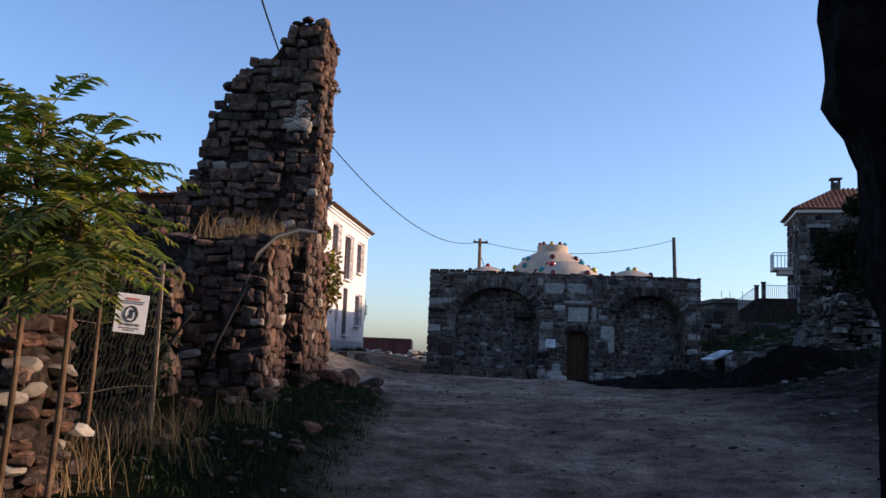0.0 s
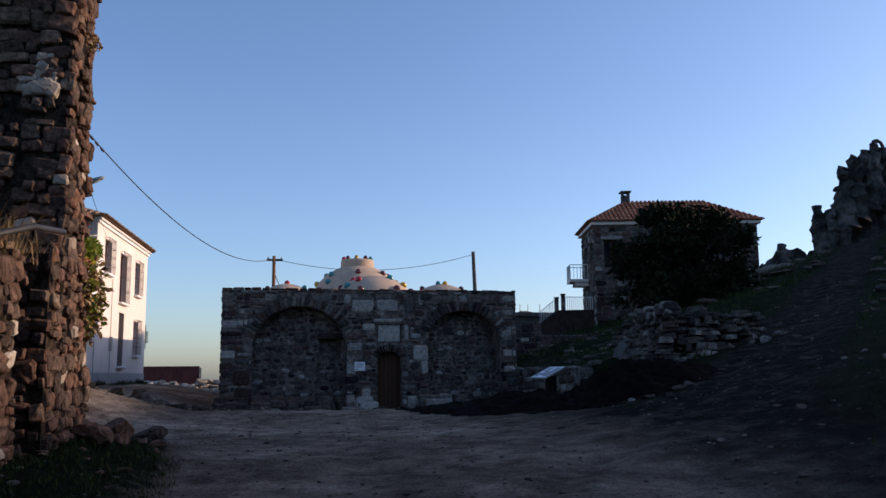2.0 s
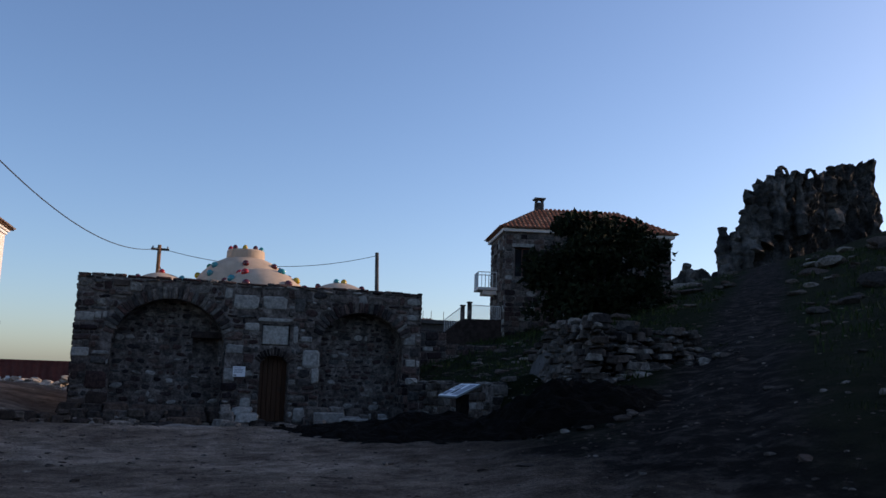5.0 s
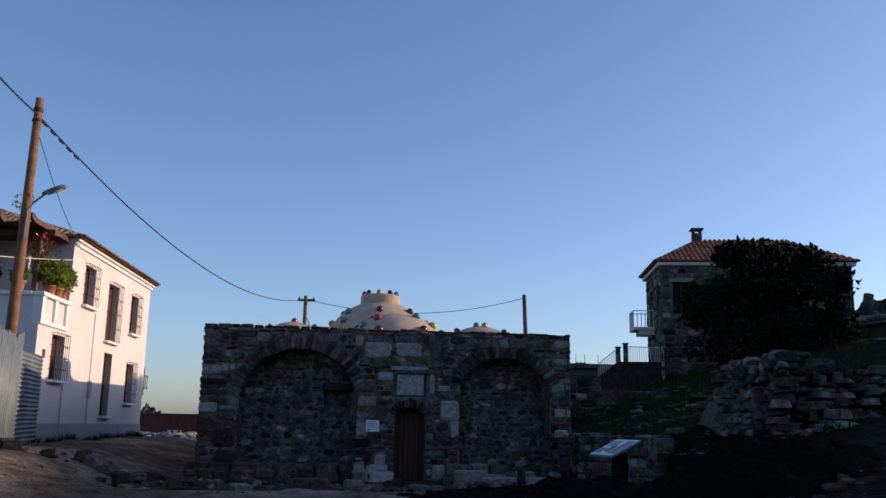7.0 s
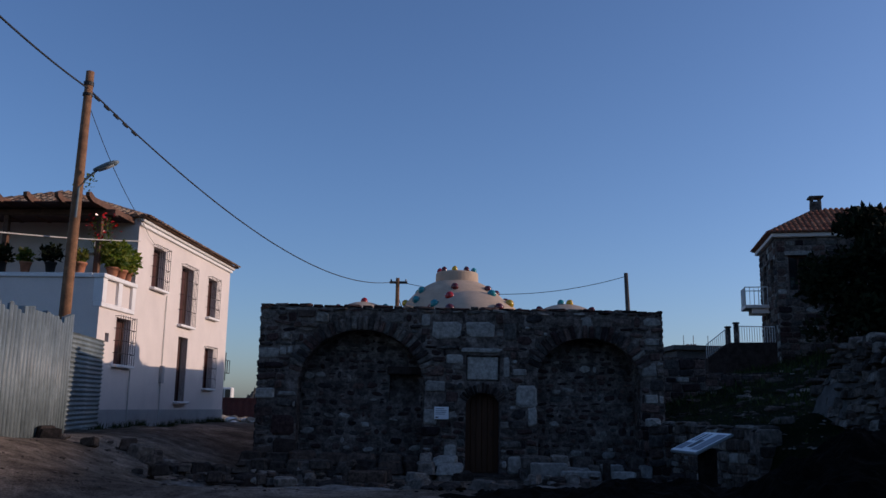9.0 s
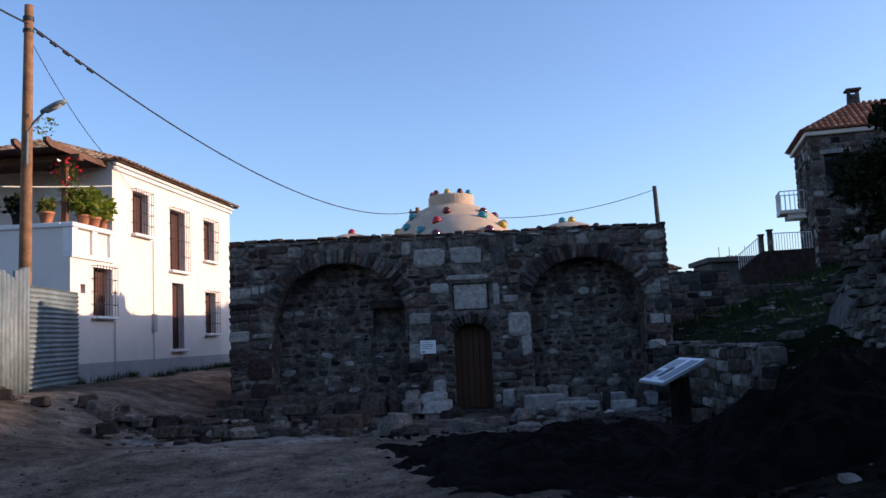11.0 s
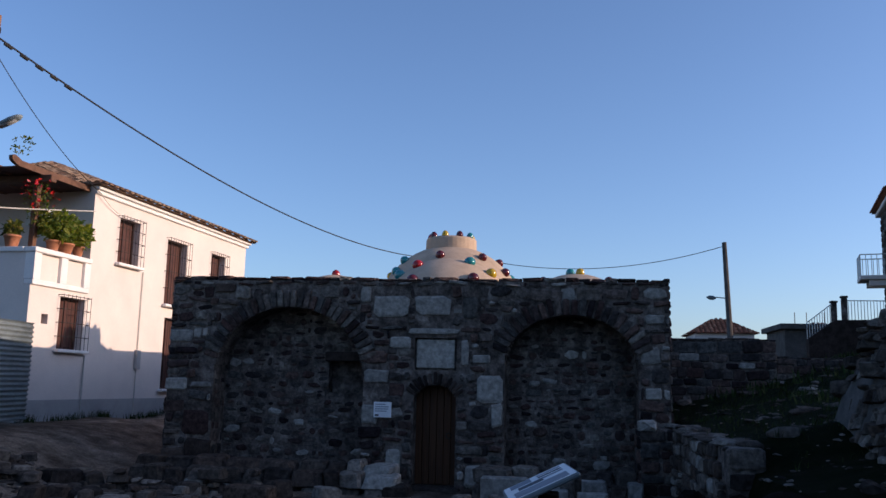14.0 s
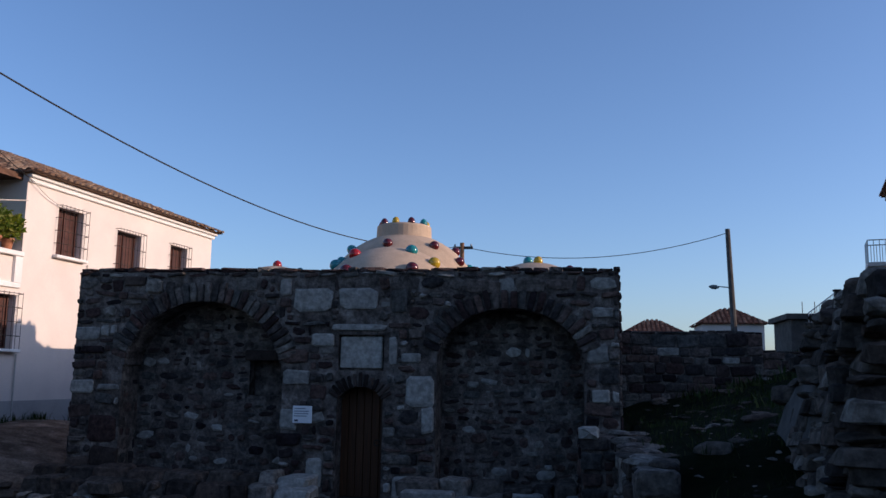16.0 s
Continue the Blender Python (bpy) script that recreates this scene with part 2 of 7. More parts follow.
def wood_door():
    m, nt, b = material("oiled_oak_door", 0.6)
    pos = position(nt)
    mp = nt.nodes.new("ShaderNodeMapping")
    mp.inputs["Scale"].default_value = (30, 30, 1.5)
    nt.links.new(pos, mp.inputs["Vector"])
    g = noise_node(nt, mp.outputs[0], 1.0, 6)
    obr = nt.nodes.new("ShaderNodeObjectInfo").outputs["Random"]
    tone = ramp(nt, obr, [(0.0, (0.75, 0.75, 0.75)), (1.0, (1.1, 1.1, 1.1))])
    nt.links.new(mix(nt, ramp(nt, g, [(0.3, (0.042, 0.016, 0.006)), (0.7, (0.095, 0.036, 0.012))]), tone, 1.0, 'MULTIPLY'), b.inputs["Base Color"])
    bump(nt, b, g, 0.3, 0.004)
    return m


M["door_wood"] = wood_door()


def ground_material():
    m, nt, b = material("dirt_and_turf", 0.95)
    pos = position(nt)
    sep = nt.nodes.new("ShaderNodeSeparateXYZ")
    nt.links.new(pos, sep.inputs[0])
    big = noise_node(nt, pos, 0.35, 6, 0.65)
    mid = noise_node(nt, pos, 2.2, 8, 0.7)
    fine = noise_node(nt, pos, 28, 8, 0.75)
    dirt = ramp(nt, big, [(0.30, (0.13, 0.105, 0.088)), (0.48, (0.23, 0.19, 0.16)), (0.62, (0.38, 0.325, 0.28))])
    dirt = mix(nt, dirt, ramp(nt, mid, [(0.36, (0.45, 0.43, 0.41)), (0.5, (0.85, 0.83, 0.8)), (0.66, (1.35, 1.32, 1.28))]), 1.0, 'MULTIPLY')
    dirt = mix(nt, dirt, ramp(nt, fine, [(0.34, (0.4, 0.39, 0.38)), (0.62, (1.3, 1.28, 1.25))]), 1.0, 'MULTIPLY')
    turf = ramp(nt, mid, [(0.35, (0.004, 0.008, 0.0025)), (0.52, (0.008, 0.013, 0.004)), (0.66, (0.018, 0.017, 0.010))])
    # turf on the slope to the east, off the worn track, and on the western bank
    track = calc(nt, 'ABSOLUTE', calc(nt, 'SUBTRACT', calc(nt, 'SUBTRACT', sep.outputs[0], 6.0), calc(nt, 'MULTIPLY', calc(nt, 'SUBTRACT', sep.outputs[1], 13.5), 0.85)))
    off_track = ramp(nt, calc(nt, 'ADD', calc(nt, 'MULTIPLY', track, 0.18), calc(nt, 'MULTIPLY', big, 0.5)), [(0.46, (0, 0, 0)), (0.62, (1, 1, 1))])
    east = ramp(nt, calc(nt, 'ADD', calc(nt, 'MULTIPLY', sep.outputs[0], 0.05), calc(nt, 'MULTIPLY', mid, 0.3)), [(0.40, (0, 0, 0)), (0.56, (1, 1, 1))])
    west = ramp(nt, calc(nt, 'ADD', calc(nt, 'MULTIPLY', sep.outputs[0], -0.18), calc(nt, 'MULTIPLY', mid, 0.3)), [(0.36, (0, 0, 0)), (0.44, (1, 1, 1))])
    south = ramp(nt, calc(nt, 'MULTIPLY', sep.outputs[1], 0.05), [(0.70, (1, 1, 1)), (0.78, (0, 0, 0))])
    # shade of the eastern slope painted into the dirt, near-black with rising x
    shaded_dirt = ramp(nt, mid, [(0.38, (0.004, 0.0035, 0.0035)), (0.5, (0.012, 0.0105, 0.010)), (0.62, (0.055, 0.048, 0.043))])
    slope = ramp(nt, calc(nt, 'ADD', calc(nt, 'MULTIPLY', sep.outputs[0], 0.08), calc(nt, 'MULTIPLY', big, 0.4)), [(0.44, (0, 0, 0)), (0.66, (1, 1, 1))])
    dirt = mix(nt, dirt, mix(nt, shaded_dirt, ramp(nt, fine, [(0.34, (0.5, 0.5, 0.5)), (0.62, (1.3, 1.28, 1.25))]), 1.0, 'MULTIPLY'), slope)
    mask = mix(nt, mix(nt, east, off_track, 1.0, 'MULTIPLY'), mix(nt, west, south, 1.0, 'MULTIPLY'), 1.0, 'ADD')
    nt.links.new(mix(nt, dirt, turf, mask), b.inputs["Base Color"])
    bump(nt, b, calc(nt, 'ADD', mid, calc(nt, 'MULTIPLY', fine, 0.5)), 1.0, 0.14)
    return m


M["ground"] = ground_material()


def thin_leaf(key, gain):
    """Lets the light that strikes the back of a leaf glow through it."""
    nt = M[key].node_tree
    b, out = nt.nodes["Principled BSDF"], nt.nodes["Material Output"]
    tr = nt.nodes.new("ShaderNodeBsdfTranslucent")
    nt.links.new(mix(nt, b.inputs["Base Color"].links[0].from_socket, (gain, gain, gain * 0.5), 1.0, 'MULTIPLY'), tr.inputs["Color"])
    ms = nt.nodes.new("ShaderNodeMixShader")
    ms.inputs[0].default_value = 0.45
    nt.links.new(b.outputs[0], ms.inputs[1])
    nt.links.new(tr.outputs[0], ms.inputs[2])
    nt.links.new(ms.outputs[0], out.inputs["Surface"])


for key in ("leaf", "young_leaf"):
    thin_leaf(key, 2.2)


def sea_material():
    m, nt, b = material("sea_water", 0.25)
    f = noise_node(nt, position(nt), 0.08, 6)
    nt.links.new(ramp(nt, f, [(0.3, (0.06, 0.11, 0.16)), (0.7, (0.09, 0.15, 0.20))]), b.inputs["Base Color"])
    bump(nt, b, f, 0.3, 0.5)
    return m


M["sea"] = sea_material()

# ---- mesh helpers ----
rng = random.Random(7)


def smooth(a, b, x):
    t = min(1.0, max(0.0, (x - a) / (b - a)))
    return t * t * (3 - 2 * t)


def interp(x, table):
    if x <= table[0][0]:
        return table[0][1]
    for (x0, y0), (x1, y1) in zip(table, table[1:]):
        if x <= x1:
            return y0 + (y1 - y0) * (x - x0) / (x1 - x0)
    return table[-1][1]


def mesh_ob(name, verts, faces, mat, parent=None, label="", shade=False):
    me = bpy.data.meshes.new(name)
    me.from_pydata([tuple(v) for v in verts], [], faces)
    me.materials.append(M[mat])
    if shade:
        me.polygons.foreach_set("use_smooth", [True] * len(me.polygons))
    me.update()
    ob = new(name, me)
    if parent is not None:
        ob.parent = parent
    if label:
        ob["label"] = label
    return ob


class Geo:
    """Collects vertices and faces of one mesh."""

    def __init__(self):
        self.v, self.f = [], []

    def add(self, verts, faces, m=None):
        o = len(self.v)
        self.v += [tuple(m @ Vector(p)) for p in verts] if m is not None else [tuple(p) for p in verts]
        self.f += [tuple(i + o for i in f) for f in faces]
        return self

    def box(self, x0, x1, y0, y1, z0, z1, m=None, c=0.0):
        """A box with its edges cut off by c."""
        if c <= 0:
            v = [(x, y, z) for z in (z0, z1) for x, y in ((x0, y0), (x1, y0), (x1, y1), (x0, y1))]
            f = [(3, 2, 1, 0), (4, 5, 6, 7), (0, 1, 5, 4), (1, 2, 6, 5), (2, 3, 7, 6), (3, 0, 4, 7)]
            return self.add(v, f, m)
        v, f = [], []
        for z, k in ((z0, c), (z0 + c, 0), (z1 - c, 0), (z1, c)):
            v += [(x0 + k + c, y0 + k, z), (x1 - k - c, y0 + k, z), (x1 - k, y0 + k + c, z), (x1 - k, y1 - k - c, z), (x1 - k - c, y1 - k, z), (x0 + k + c, y1 - k, z), (x0 + k, y1 - k - c, z), (x0 + k, y0 + k + c, z)]
        f.append(tuple(range(7, -1, -1)))
        for r in range(3):
            f += [(r * 8 + i, r * 8 + (i + 1) % 8, r * 8 + 8 + (i + 1) % 8, r * 8 + 8 + i) for i in range(8)]
        f.append(tuple(range(24, 32)))
        return self.add(v, f, m)

    def tube(self, pts, radii, n=8, cap=True):
        pts = [Vector(p) for p in pts]
        if isinstance(radii, (int, float)):
            radii = [radii] * len(pts)
        o = len(self.v)
        for i, p in enumerate(pts):
            d = (pts[min(i + 1, len(pts) - 1)] - pts[max(i - 1, 0)]).normalized()
            a = d.cross(Vector((0, 0, 1)) if abs(d.z) < 0.9 else Vector((1, 0, 0))).normalized()
            b = d.cross(a)
            for k in range(n):
                w = 2 * math.pi * k / n
                self.v.append(tuple(p + (a * math.cos(w) + b * math.sin(w)) * radii[i]))
        for i in range(len(pts) - 1):
            self.f += [(o + i * n + k, o + i * n + (k + 1) % n, o + (i + 1) * n + (k + 1) % n, o + (i + 1) * n + k) for k in range(n)]
        if cap:
            self.f.append(tuple(o + k for k in range(n - 1, -1, -1)))
            self.f.append(tuple(o + (len(pts) - 1) * n + k for k in range(n)))
        return self

    def lathe(self, profile, centre, n=24, m=None):
        """A turned shape from (radius, height) pairs."""
        v, f = [], []
        for r, z in profile:
            v += [(centre[0] + r * math.cos(2 * math.pi * k / n), centre[1] + r * math.sin(2 * math.pi * k / n), centre[2] + z) for k in range(n)]
        for i in range(len(profile) - 1):
            f += [(i * n + k, i * n + (k + 1) % n, (i + 1) * n + (k + 1) % n, (i + 1) * n + k) for k in range(n)]
        f.append(tuple(range(n - 1, -1, -1)))
        f.append(tuple((len(profile) - 1) * n + k for k in range(n)))
        return self.add(v, f, m)

    def make(self, name, mat, parent=None, label="", shade=False):
        return mesh_ob(name, self.v, self.f, mat, parent, label, shade)


def part(name, g, mat, parent, label="", shade=False):
    return g.make(name, mat, parent, label, shade)


def empty(name, m=None):
    ob = new(name)
    if m is not None:
        ob.matrix_world = m
    return ob


def block_shape(r):
    """A dressed or rubble block, one unit wide and high, that stands one unit proud: x across, y out of the wall, z up."""
    k = [r.uniform(0.06, 0.2) for _ in range(8)]
    out = [(-.5 + k[0], -.5), (.5 - k[1], -.5), (.5, -.5 + k[2]), (.5, .5 - k[3]), (.5 - k[4], .5), (-.5 + k[5], .5), (-.5, .5 - k[6]), (-.5, -.5 + k[7])]
    out = [(x + r.uniform(-.05, .05), z + r.uniform(-.06, .06)) for x, z in out]
    v = [(x, 0.0, z) for x, z in out] + [(x * 0.985, 0.62 + r.uniform(-.12, .12), z * 0.985) for x, z in out]
    v += [(x * 0.8, 1.0 + r.uniform(-.22, .12), z * 0.78) for x, z in out]
    v.append((r.uniform(-.1, .1), 1.05, r.uniform(-.1, .1)))
    f = []
    for i in range(8):
        j = (i + 1) % 8
        f += [(i, j, 8 + j, 8 + i), (8 + i, 8 + j, 16 + j, 16 + i), (16 + i, 16 + j, 24)]
    return v, f


def rubble_shape(r):
    """A rough rubble stone for a wall, one unit across, standing one unit proud of the face."""
    n = 8
    off = r.uniform(0, 6.28)
    out = []
    for i in range(n):
        t = off + 2 * math.pi * i / n + r.uniform(-.22, .22)
        c, q = math.cos(t), math.sin(t)
        k = 0.5 / max(abs(c), abs(q)) ** r.uniform(0.45, 0.95) * r.uniform(0.86, 1.08)
        out.append((c * k, q * k))
    tip = (r.uniform(-.22, .22), r.uniform(-.22, .22))
    v = [(x, -0.4, z) for x, z in out] + [(x * 0.97, r.uniform(0.3, 0.75), z * 0.97) for x, z in out]
    v += [(x * 0.68 + tip[0] * 0.3, r.uniform(0.75, 1.15), z * 0.68 + tip[1] * 0.3) for x, z in out]
    v.append((tip[0], r.uniform(0.85, 1.25), tip[1]))
    f = []
    for i in range(n):
        j = (i + 1) % n
        f += [(i, j, n + j, n + i), (n + i, n + j, 2 * n + j, 2 * n + i), (2 * n + i, 2 * n + j, 3 * n)]
    return v, [tuple(reversed(q)) for q in f]


def rock_shape(r, flat=0.6):
    """A loose stone with broken faces, about one unit across, its base at z = 0."""
    bm = bmesh.new()
    bmesh.ops.create_icosphere(bm, subdivisions=2, radius=0.5)
    cuts = [(Vector((r.gauss(0, 1), r.gauss(0, 1), r.gauss(0, 0.8))).normalized(), r.uniform(0.20, 0.38)) for _ in range(8)]
    for v in bm.verts:
        for n, d in cuts:
            over = v.co.dot(n) - d
            if over > 0:
                v.co -= n * over * 0.98
        v.co *= 1 + 0.08 * noise.noise(v.co * 3 + cuts[0][0] * 9)
        v.co.z *= flat
    low = min(v.co.z for v in bm.verts)
    vs = [(v.co.x, v.co.y, v.co.z - low) for v in bm.verts]
    bm.verts.ensure_lookup_table()
    fs = [tuple(v.index for v in f.verts) for f in bm.faces]
    bm.free()
    return vs, fs


def chunk_shape(r):
    """A roughly squared building stone with knocked-off edges, one unit across, its base at z = 0."""
    g = Geo().box(-.5, .5, -.5, .5, 0.0, 1.0, c=0.10)
    sx, sy, tp = r.uniform(-.12, .12), r.uniform(-.12, .12), r.uniform(0.78, 0.95)
    off = Vector((r.uniform(0, 90), r.uniform(0, 90), 0))
    v = []
    for p in g.v:
        k = 1 + (tp - 1) * p[2]
        q = Vector((p[0] * k + sx * p[2], p[1] * k + sy * p[2], p[2] * (1 + r.uniform(-.03, .03))))
        v.append(tuple(q + noise.noise_vector(q * 1.7 + off) * 0.11))
    return v, g.f


_r = random.Random(3)
CHUNKS = [chunk_shape(_r) for _ in range(16)]
BLOCKS = [block_shape(_r) for _ in range(24)]
RUBBLE = [rubble_shape(_r) for _ in range(24)]
ROCKS = [rock_shape(_r, _r.uniform(0.5, 0.85)) for _ in range(16)]
SHAPES = {"block": BLOCKS, "rubble": RUBBLE, "rock": ROCKS, "chunk": CHUNKS}
_cache = {}


def shared(kind, i, mat, flat=True):
    key = (kind, i, mat)
    if key not in _cache:
        v, f = SHAPES[kind][i]
        me = bpy.data.meshes.new(kind)
        me.from_pydata(v, [], f)
        me.materials.append(M[mat])
        me.update()
        _cache[key] = me
    return _cache[key]


class Pieces:
    """Gathers stones, then makes those nearest to a place parts of the parent and joins the rest."""

    def __init__(self, kind="block", name="stone"):
        self.kind, self.name, self.all = kind, name, []

    def add(self, m, mat):
        kind = self.kind if self.kind != "mixed" else ("rubble" if rng.random() < 0.55 else "block")
        if kind == "rockmix":
            kind = "chunk" if rng.random() < 0.4 else "rock"
        self.all.append((m, mat, rng.randrange(len(SHAPES[kind])), kind))

    def finish(self, parent, near, limit=280, rest="stonework"):
        self.all.sort(key=lambda s: (s[0].translation - Vector(near)).length)
        for m, mat, i, kind in self.all[:limit]:
            ob = new(self.name, shared(kind, i, mat))
            ob.parent = parent
            ob.matrix_basis = parent.matrix_world.inverted() @ m
        groups = {}
        for m, mat, i, kind in self.all[limit:]:
            v, f = SHAPES[kind][i]
            groups.setdefault(mat, Geo()).add(v, f, m)
        for mat, g in groups.items():
            ob = g.make(rest, mat, parent)
            ob.matrix_basis = parent.matrix_world.inverted()
            ob["kind"] = "stuff"


def face(origin, u, n):
    """The frame of a wall's face: x along u, y out along n, z up."""
    u, n = Vector(u).normalized(), Vector(n).normalized()
    m = Matrix.Identity(4)
    m.col[0][:3], m.col[1][:3], m.col[2][:3], m.col[3][:3] = u, n, (0, 0, 1), origin
    return m


def masonry(pieces, fr, z0, z1, extent, blockers=(), rows=(0.14, 0.26), wide=(0.16, 0.42), proud=(0.02, 0.05), mat="stone", pale=0.04, gap=0.022, pale_mat="pale_stone", seed=1, wild=0.0, lost=0.0):
    """Courses of uneven stones on a wall's face. extent(z) gives the two ends; each blocker(za, zb) gives a stretch to leave free, or None."""
    r = random.Random(seed)
    z = z0
    while z < z1 - 0.05:
        h = min(r.uniform(*rows), z1 - z)
        if z1 - z - h < 0.06:
            h = z1 - z
        a, b = extent(z + h / 2)
        spans = [(a, b)] if b > a else []
        for blk in blockers:
            hole = blk(z + 0.01, z + h - 0.01)
            if hole:
                nxt = []
                for s0, s1 in spans:
                    if hole[1] <= s0 or hole[0] >= s1:
                        nxt.append((s0, s1))
                    else:
                        nxt += [(s0, hole[0])] if hole[0] - s0 > 0.06 else []
                        nxt += [(hole[1], s1)] if s1 - hole[1] > 0.06 else []
                spans = nxt
        for s0, s1 in spans:
            x = s0
            while x < s1 - 0.03:
                w = r.uniform(*wide) * (0.75 + 0.5 * h / rows[1])
                if s1 - x - w < wide[0] * 0.7:
                    w = s1 - x
                split = h > rows[1] * 0.75 and w < 0.3 and r.random() < 0.35
                for q in range(2 if split else 1):
                    hh = h / 2 if split else h
                    zz = z + hh * (q + 0.5)
                    wave = 0.025 * math.sin(x * 2.1 + z * 3) * smooth(0, 0.4, z - z0)
                    d = r.uniform(*proud)
                    m = fr @ Matrix.Translation((x + w / 2 + wild * r.uniform(-.03, .03), -0.01, zz + wave + wild * r.uniform(-.04, .04))) @ Matrix.Rotation(r.uniform(-0.05, 0.05) * (1 + 4 * wild), 4, 'Y') @ Matrix.Rotation(wild * r.uniform(-.3, .3), 4, 'X') @ Matrix.Diagonal((max(w - gap * r.uniform(0.6, 1.6), 0.04) * (1 + wild * r.uniform(-.2, .2)), d + 0.01, max(hh - gap * r.uniform(0.6, 1.8), 0.04) * (1 + wild * r.uniform(-.2, .3)), 1))
                    if r.random() >= lost:
                        pieces.add(m, pale_mat if r.random() < pale else mat)
                x += w
        z += h


def rect_hole(u0, u1, z0, z1):
    return lambda za, zb: (u0, u1) if zb > z0 and za < z1 else None


def arch_half(zz, spring, half, rise):
    """Half the width of an arched opening at a height."""
    if zz <= spring:
        return half
    k = (zz - spring) / rise
    return half * math.sqrt(max(0.0, 1 - k * k)) if k < 1 else 0.0


def arch_hole(uc, half, z0, spring, rise, ring=0.0):
    def hole(za, zb):
        zm = max(za, z0)
        if zb < z0 or zm >= spring + rise + ring:
            return None
        w = arch_half(zm + (zb - zm) * 0.3, spring, half + (ring if zb > spring else 0), rise + ring)
        return (uc - w, uc + w) if w > 0 else None
    return hole


def voussoirs(pieces, fr, uc, half, spring, rise, ring, count, mat="stone", proud=0.035, a0=0.08):
    for i in range(count):
        t = math.pi * (a0 + (1 - 2 * a0) * (i + 0.5) / count)
        rr = ring * rng.uniform(0.85, 1.1)
        x, zz = math.cos(t) * (half + rr / 2), math.sin(t) * (rise + rr / 2)
        nx, nz = math.cos(t) / half, math.sin(t) / rise
        ang = math.atan2(nz, nx)
        arc = math.pi * (half + rise) / 2 * (1 - 2 * a0) / count
        m = fr @ Matrix.Translation((uc + x, -0.01, spring + zz)) @ Matrix.Rotation(-(ang - math.pi / 2), 4, 'Y') @ Matrix.Diagonal((arc * 0.92, proud * rng.uniform(0.8, 1.3), rr, 1))
        pieces.add(m, mat)


# ---- ground ----
BASE = [(-60, -2.5), (-2, -0.45), (5.9, -0.11), (9.6, 0.12), (14, 0.3), (20, 0.28), (26, 0.10), (30, 0.13), (36, 0.5), (60, 0.4), (75, -0.4), (100, -0.6), (140, -10), (200, -16), (2000, -16)]


def height(x, y):
    z = interp(y, BASE)
    s = smooth(-1.3, -5.0, x) * smooth(15, 25, y) * (1 - smooth(46, 60, y))
    z += (0.98 - z) * s
    z += 0.42 * smooth(-1.2, -2.3, x) * (1 - smooth(12, 17, y)) * smooth(-6, 4, y)
    k = (x - 4.6) / 1.2
    rise = 0.245 * (1.2 * math.log1p(math.exp(min(k, 30))) if k < 30 else x - 4.6)
    # past x 58 an unseen ridge, its height varied by y to shape the shade
    if x > 30:
        rise += 0.05 * (min(x, 60) - 30) + (0.08 + 0.03 * smooth(8.5, 10, y) + 0.005 * smooth(13, 16, y) + 0.03 * smooth(24, 34, y)) * max(0.0, min(x, 88) - 58)
    if x > 88:
        rise -= 0.245 * (x - 88) * 1.4
    pit = smooth(19.6, 21.5, y) * (1 - smooth(31.0, 33, y))
    rise *= 1 - pit * (1 - smooth(8.15, 8.45, x))
    rise += 0.32 * pit * smooth(24, 25.5, y) * smooth(8.15, 8.45, x) * (1 - smooth(10, 14, x))
    # a low crest of trodden earth before the bathhouse
    z += 0.29 * math.exp(-((y - 22.4) / 2.2) ** 2) * (1 - smooth(5.5, 8.0, x))
    rise *= 1 - 0.25 * smooth(60, 75, y) * smooth(20, 40, x)
    rise *= 1 - smooth(100, 150, y)
    z += rise
    z += (0.05 * noise.noise((x * 0.5, y * 0.5, 1.3)) + 0.025 * noise.noise((x * 1.9, y * 1.9, 4.1))) * (1 if y < 34 else 2.5)
    # wheel ruts of the track that climbs to the east
    if 0 < x < 26 and y < 34:
        off = (x - 6.0) - (y - 13.5) * 0.85
        for c in (-0.75, 0.75):
            z -= 0.05 * math.exp(-((off - c) / 0.28) ** 2)
    return z


def spread(lo, hi, a, b, step, grow=1.14, cap=60):
    inner = [a + i * step for i in range(int((b - a) / step) + 1)]
    left, right, s = [inner[0]], [inner[-1]], step
    while left[-1] > lo:
        s = min(s * grow, cap)
        left.append(left[-1] - s)
    s = step
    while right[-1] < hi:
        s = min(s * grow, cap)
        right.append(right[-1] + s)
    return left[:0:-1] + inner + right[1:]


XS, YS = spread(-1500, 1500, -7, 14, 0.17), spread(-200, 2500, -1, 31, 0.17)
gv = [(x, y, height(x, y)) for y in YS for x in XS]
nx = len(XS)
gf = [(j * nx + i, j * nx + i + 1, (j + 1) * nx + i + 1, (j + 1) * nx + i) for j in range(len(YS) - 1) for i in range(nx - 1)]
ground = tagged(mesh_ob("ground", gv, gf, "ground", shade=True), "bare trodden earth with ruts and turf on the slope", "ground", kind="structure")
sea = Geo().add([(-6000, 110, -9), (6000, 110, -9), (6000, 9000, -9), (-6000, 9000, -9)], [(0, 1, 2, 3)]).make("water", "sea")
tagged(sea, "calm blue sea behind the harbour", "sea", kind="structure")

# ---- bathhouse ----
FY = 30.24
A1 = (1.02, 1.5, 2.12, 1.38)
A2 = (6.45, 1.23, 2.42, 0.98)
AD = (3.92, 0.41, 1.72, 0.33)
bath = tagged(empty("bathhouse", pose(3.4, FY, 0.1)), "old stone bathhouse with blind arches and studded plaster domes", "bathhouse")


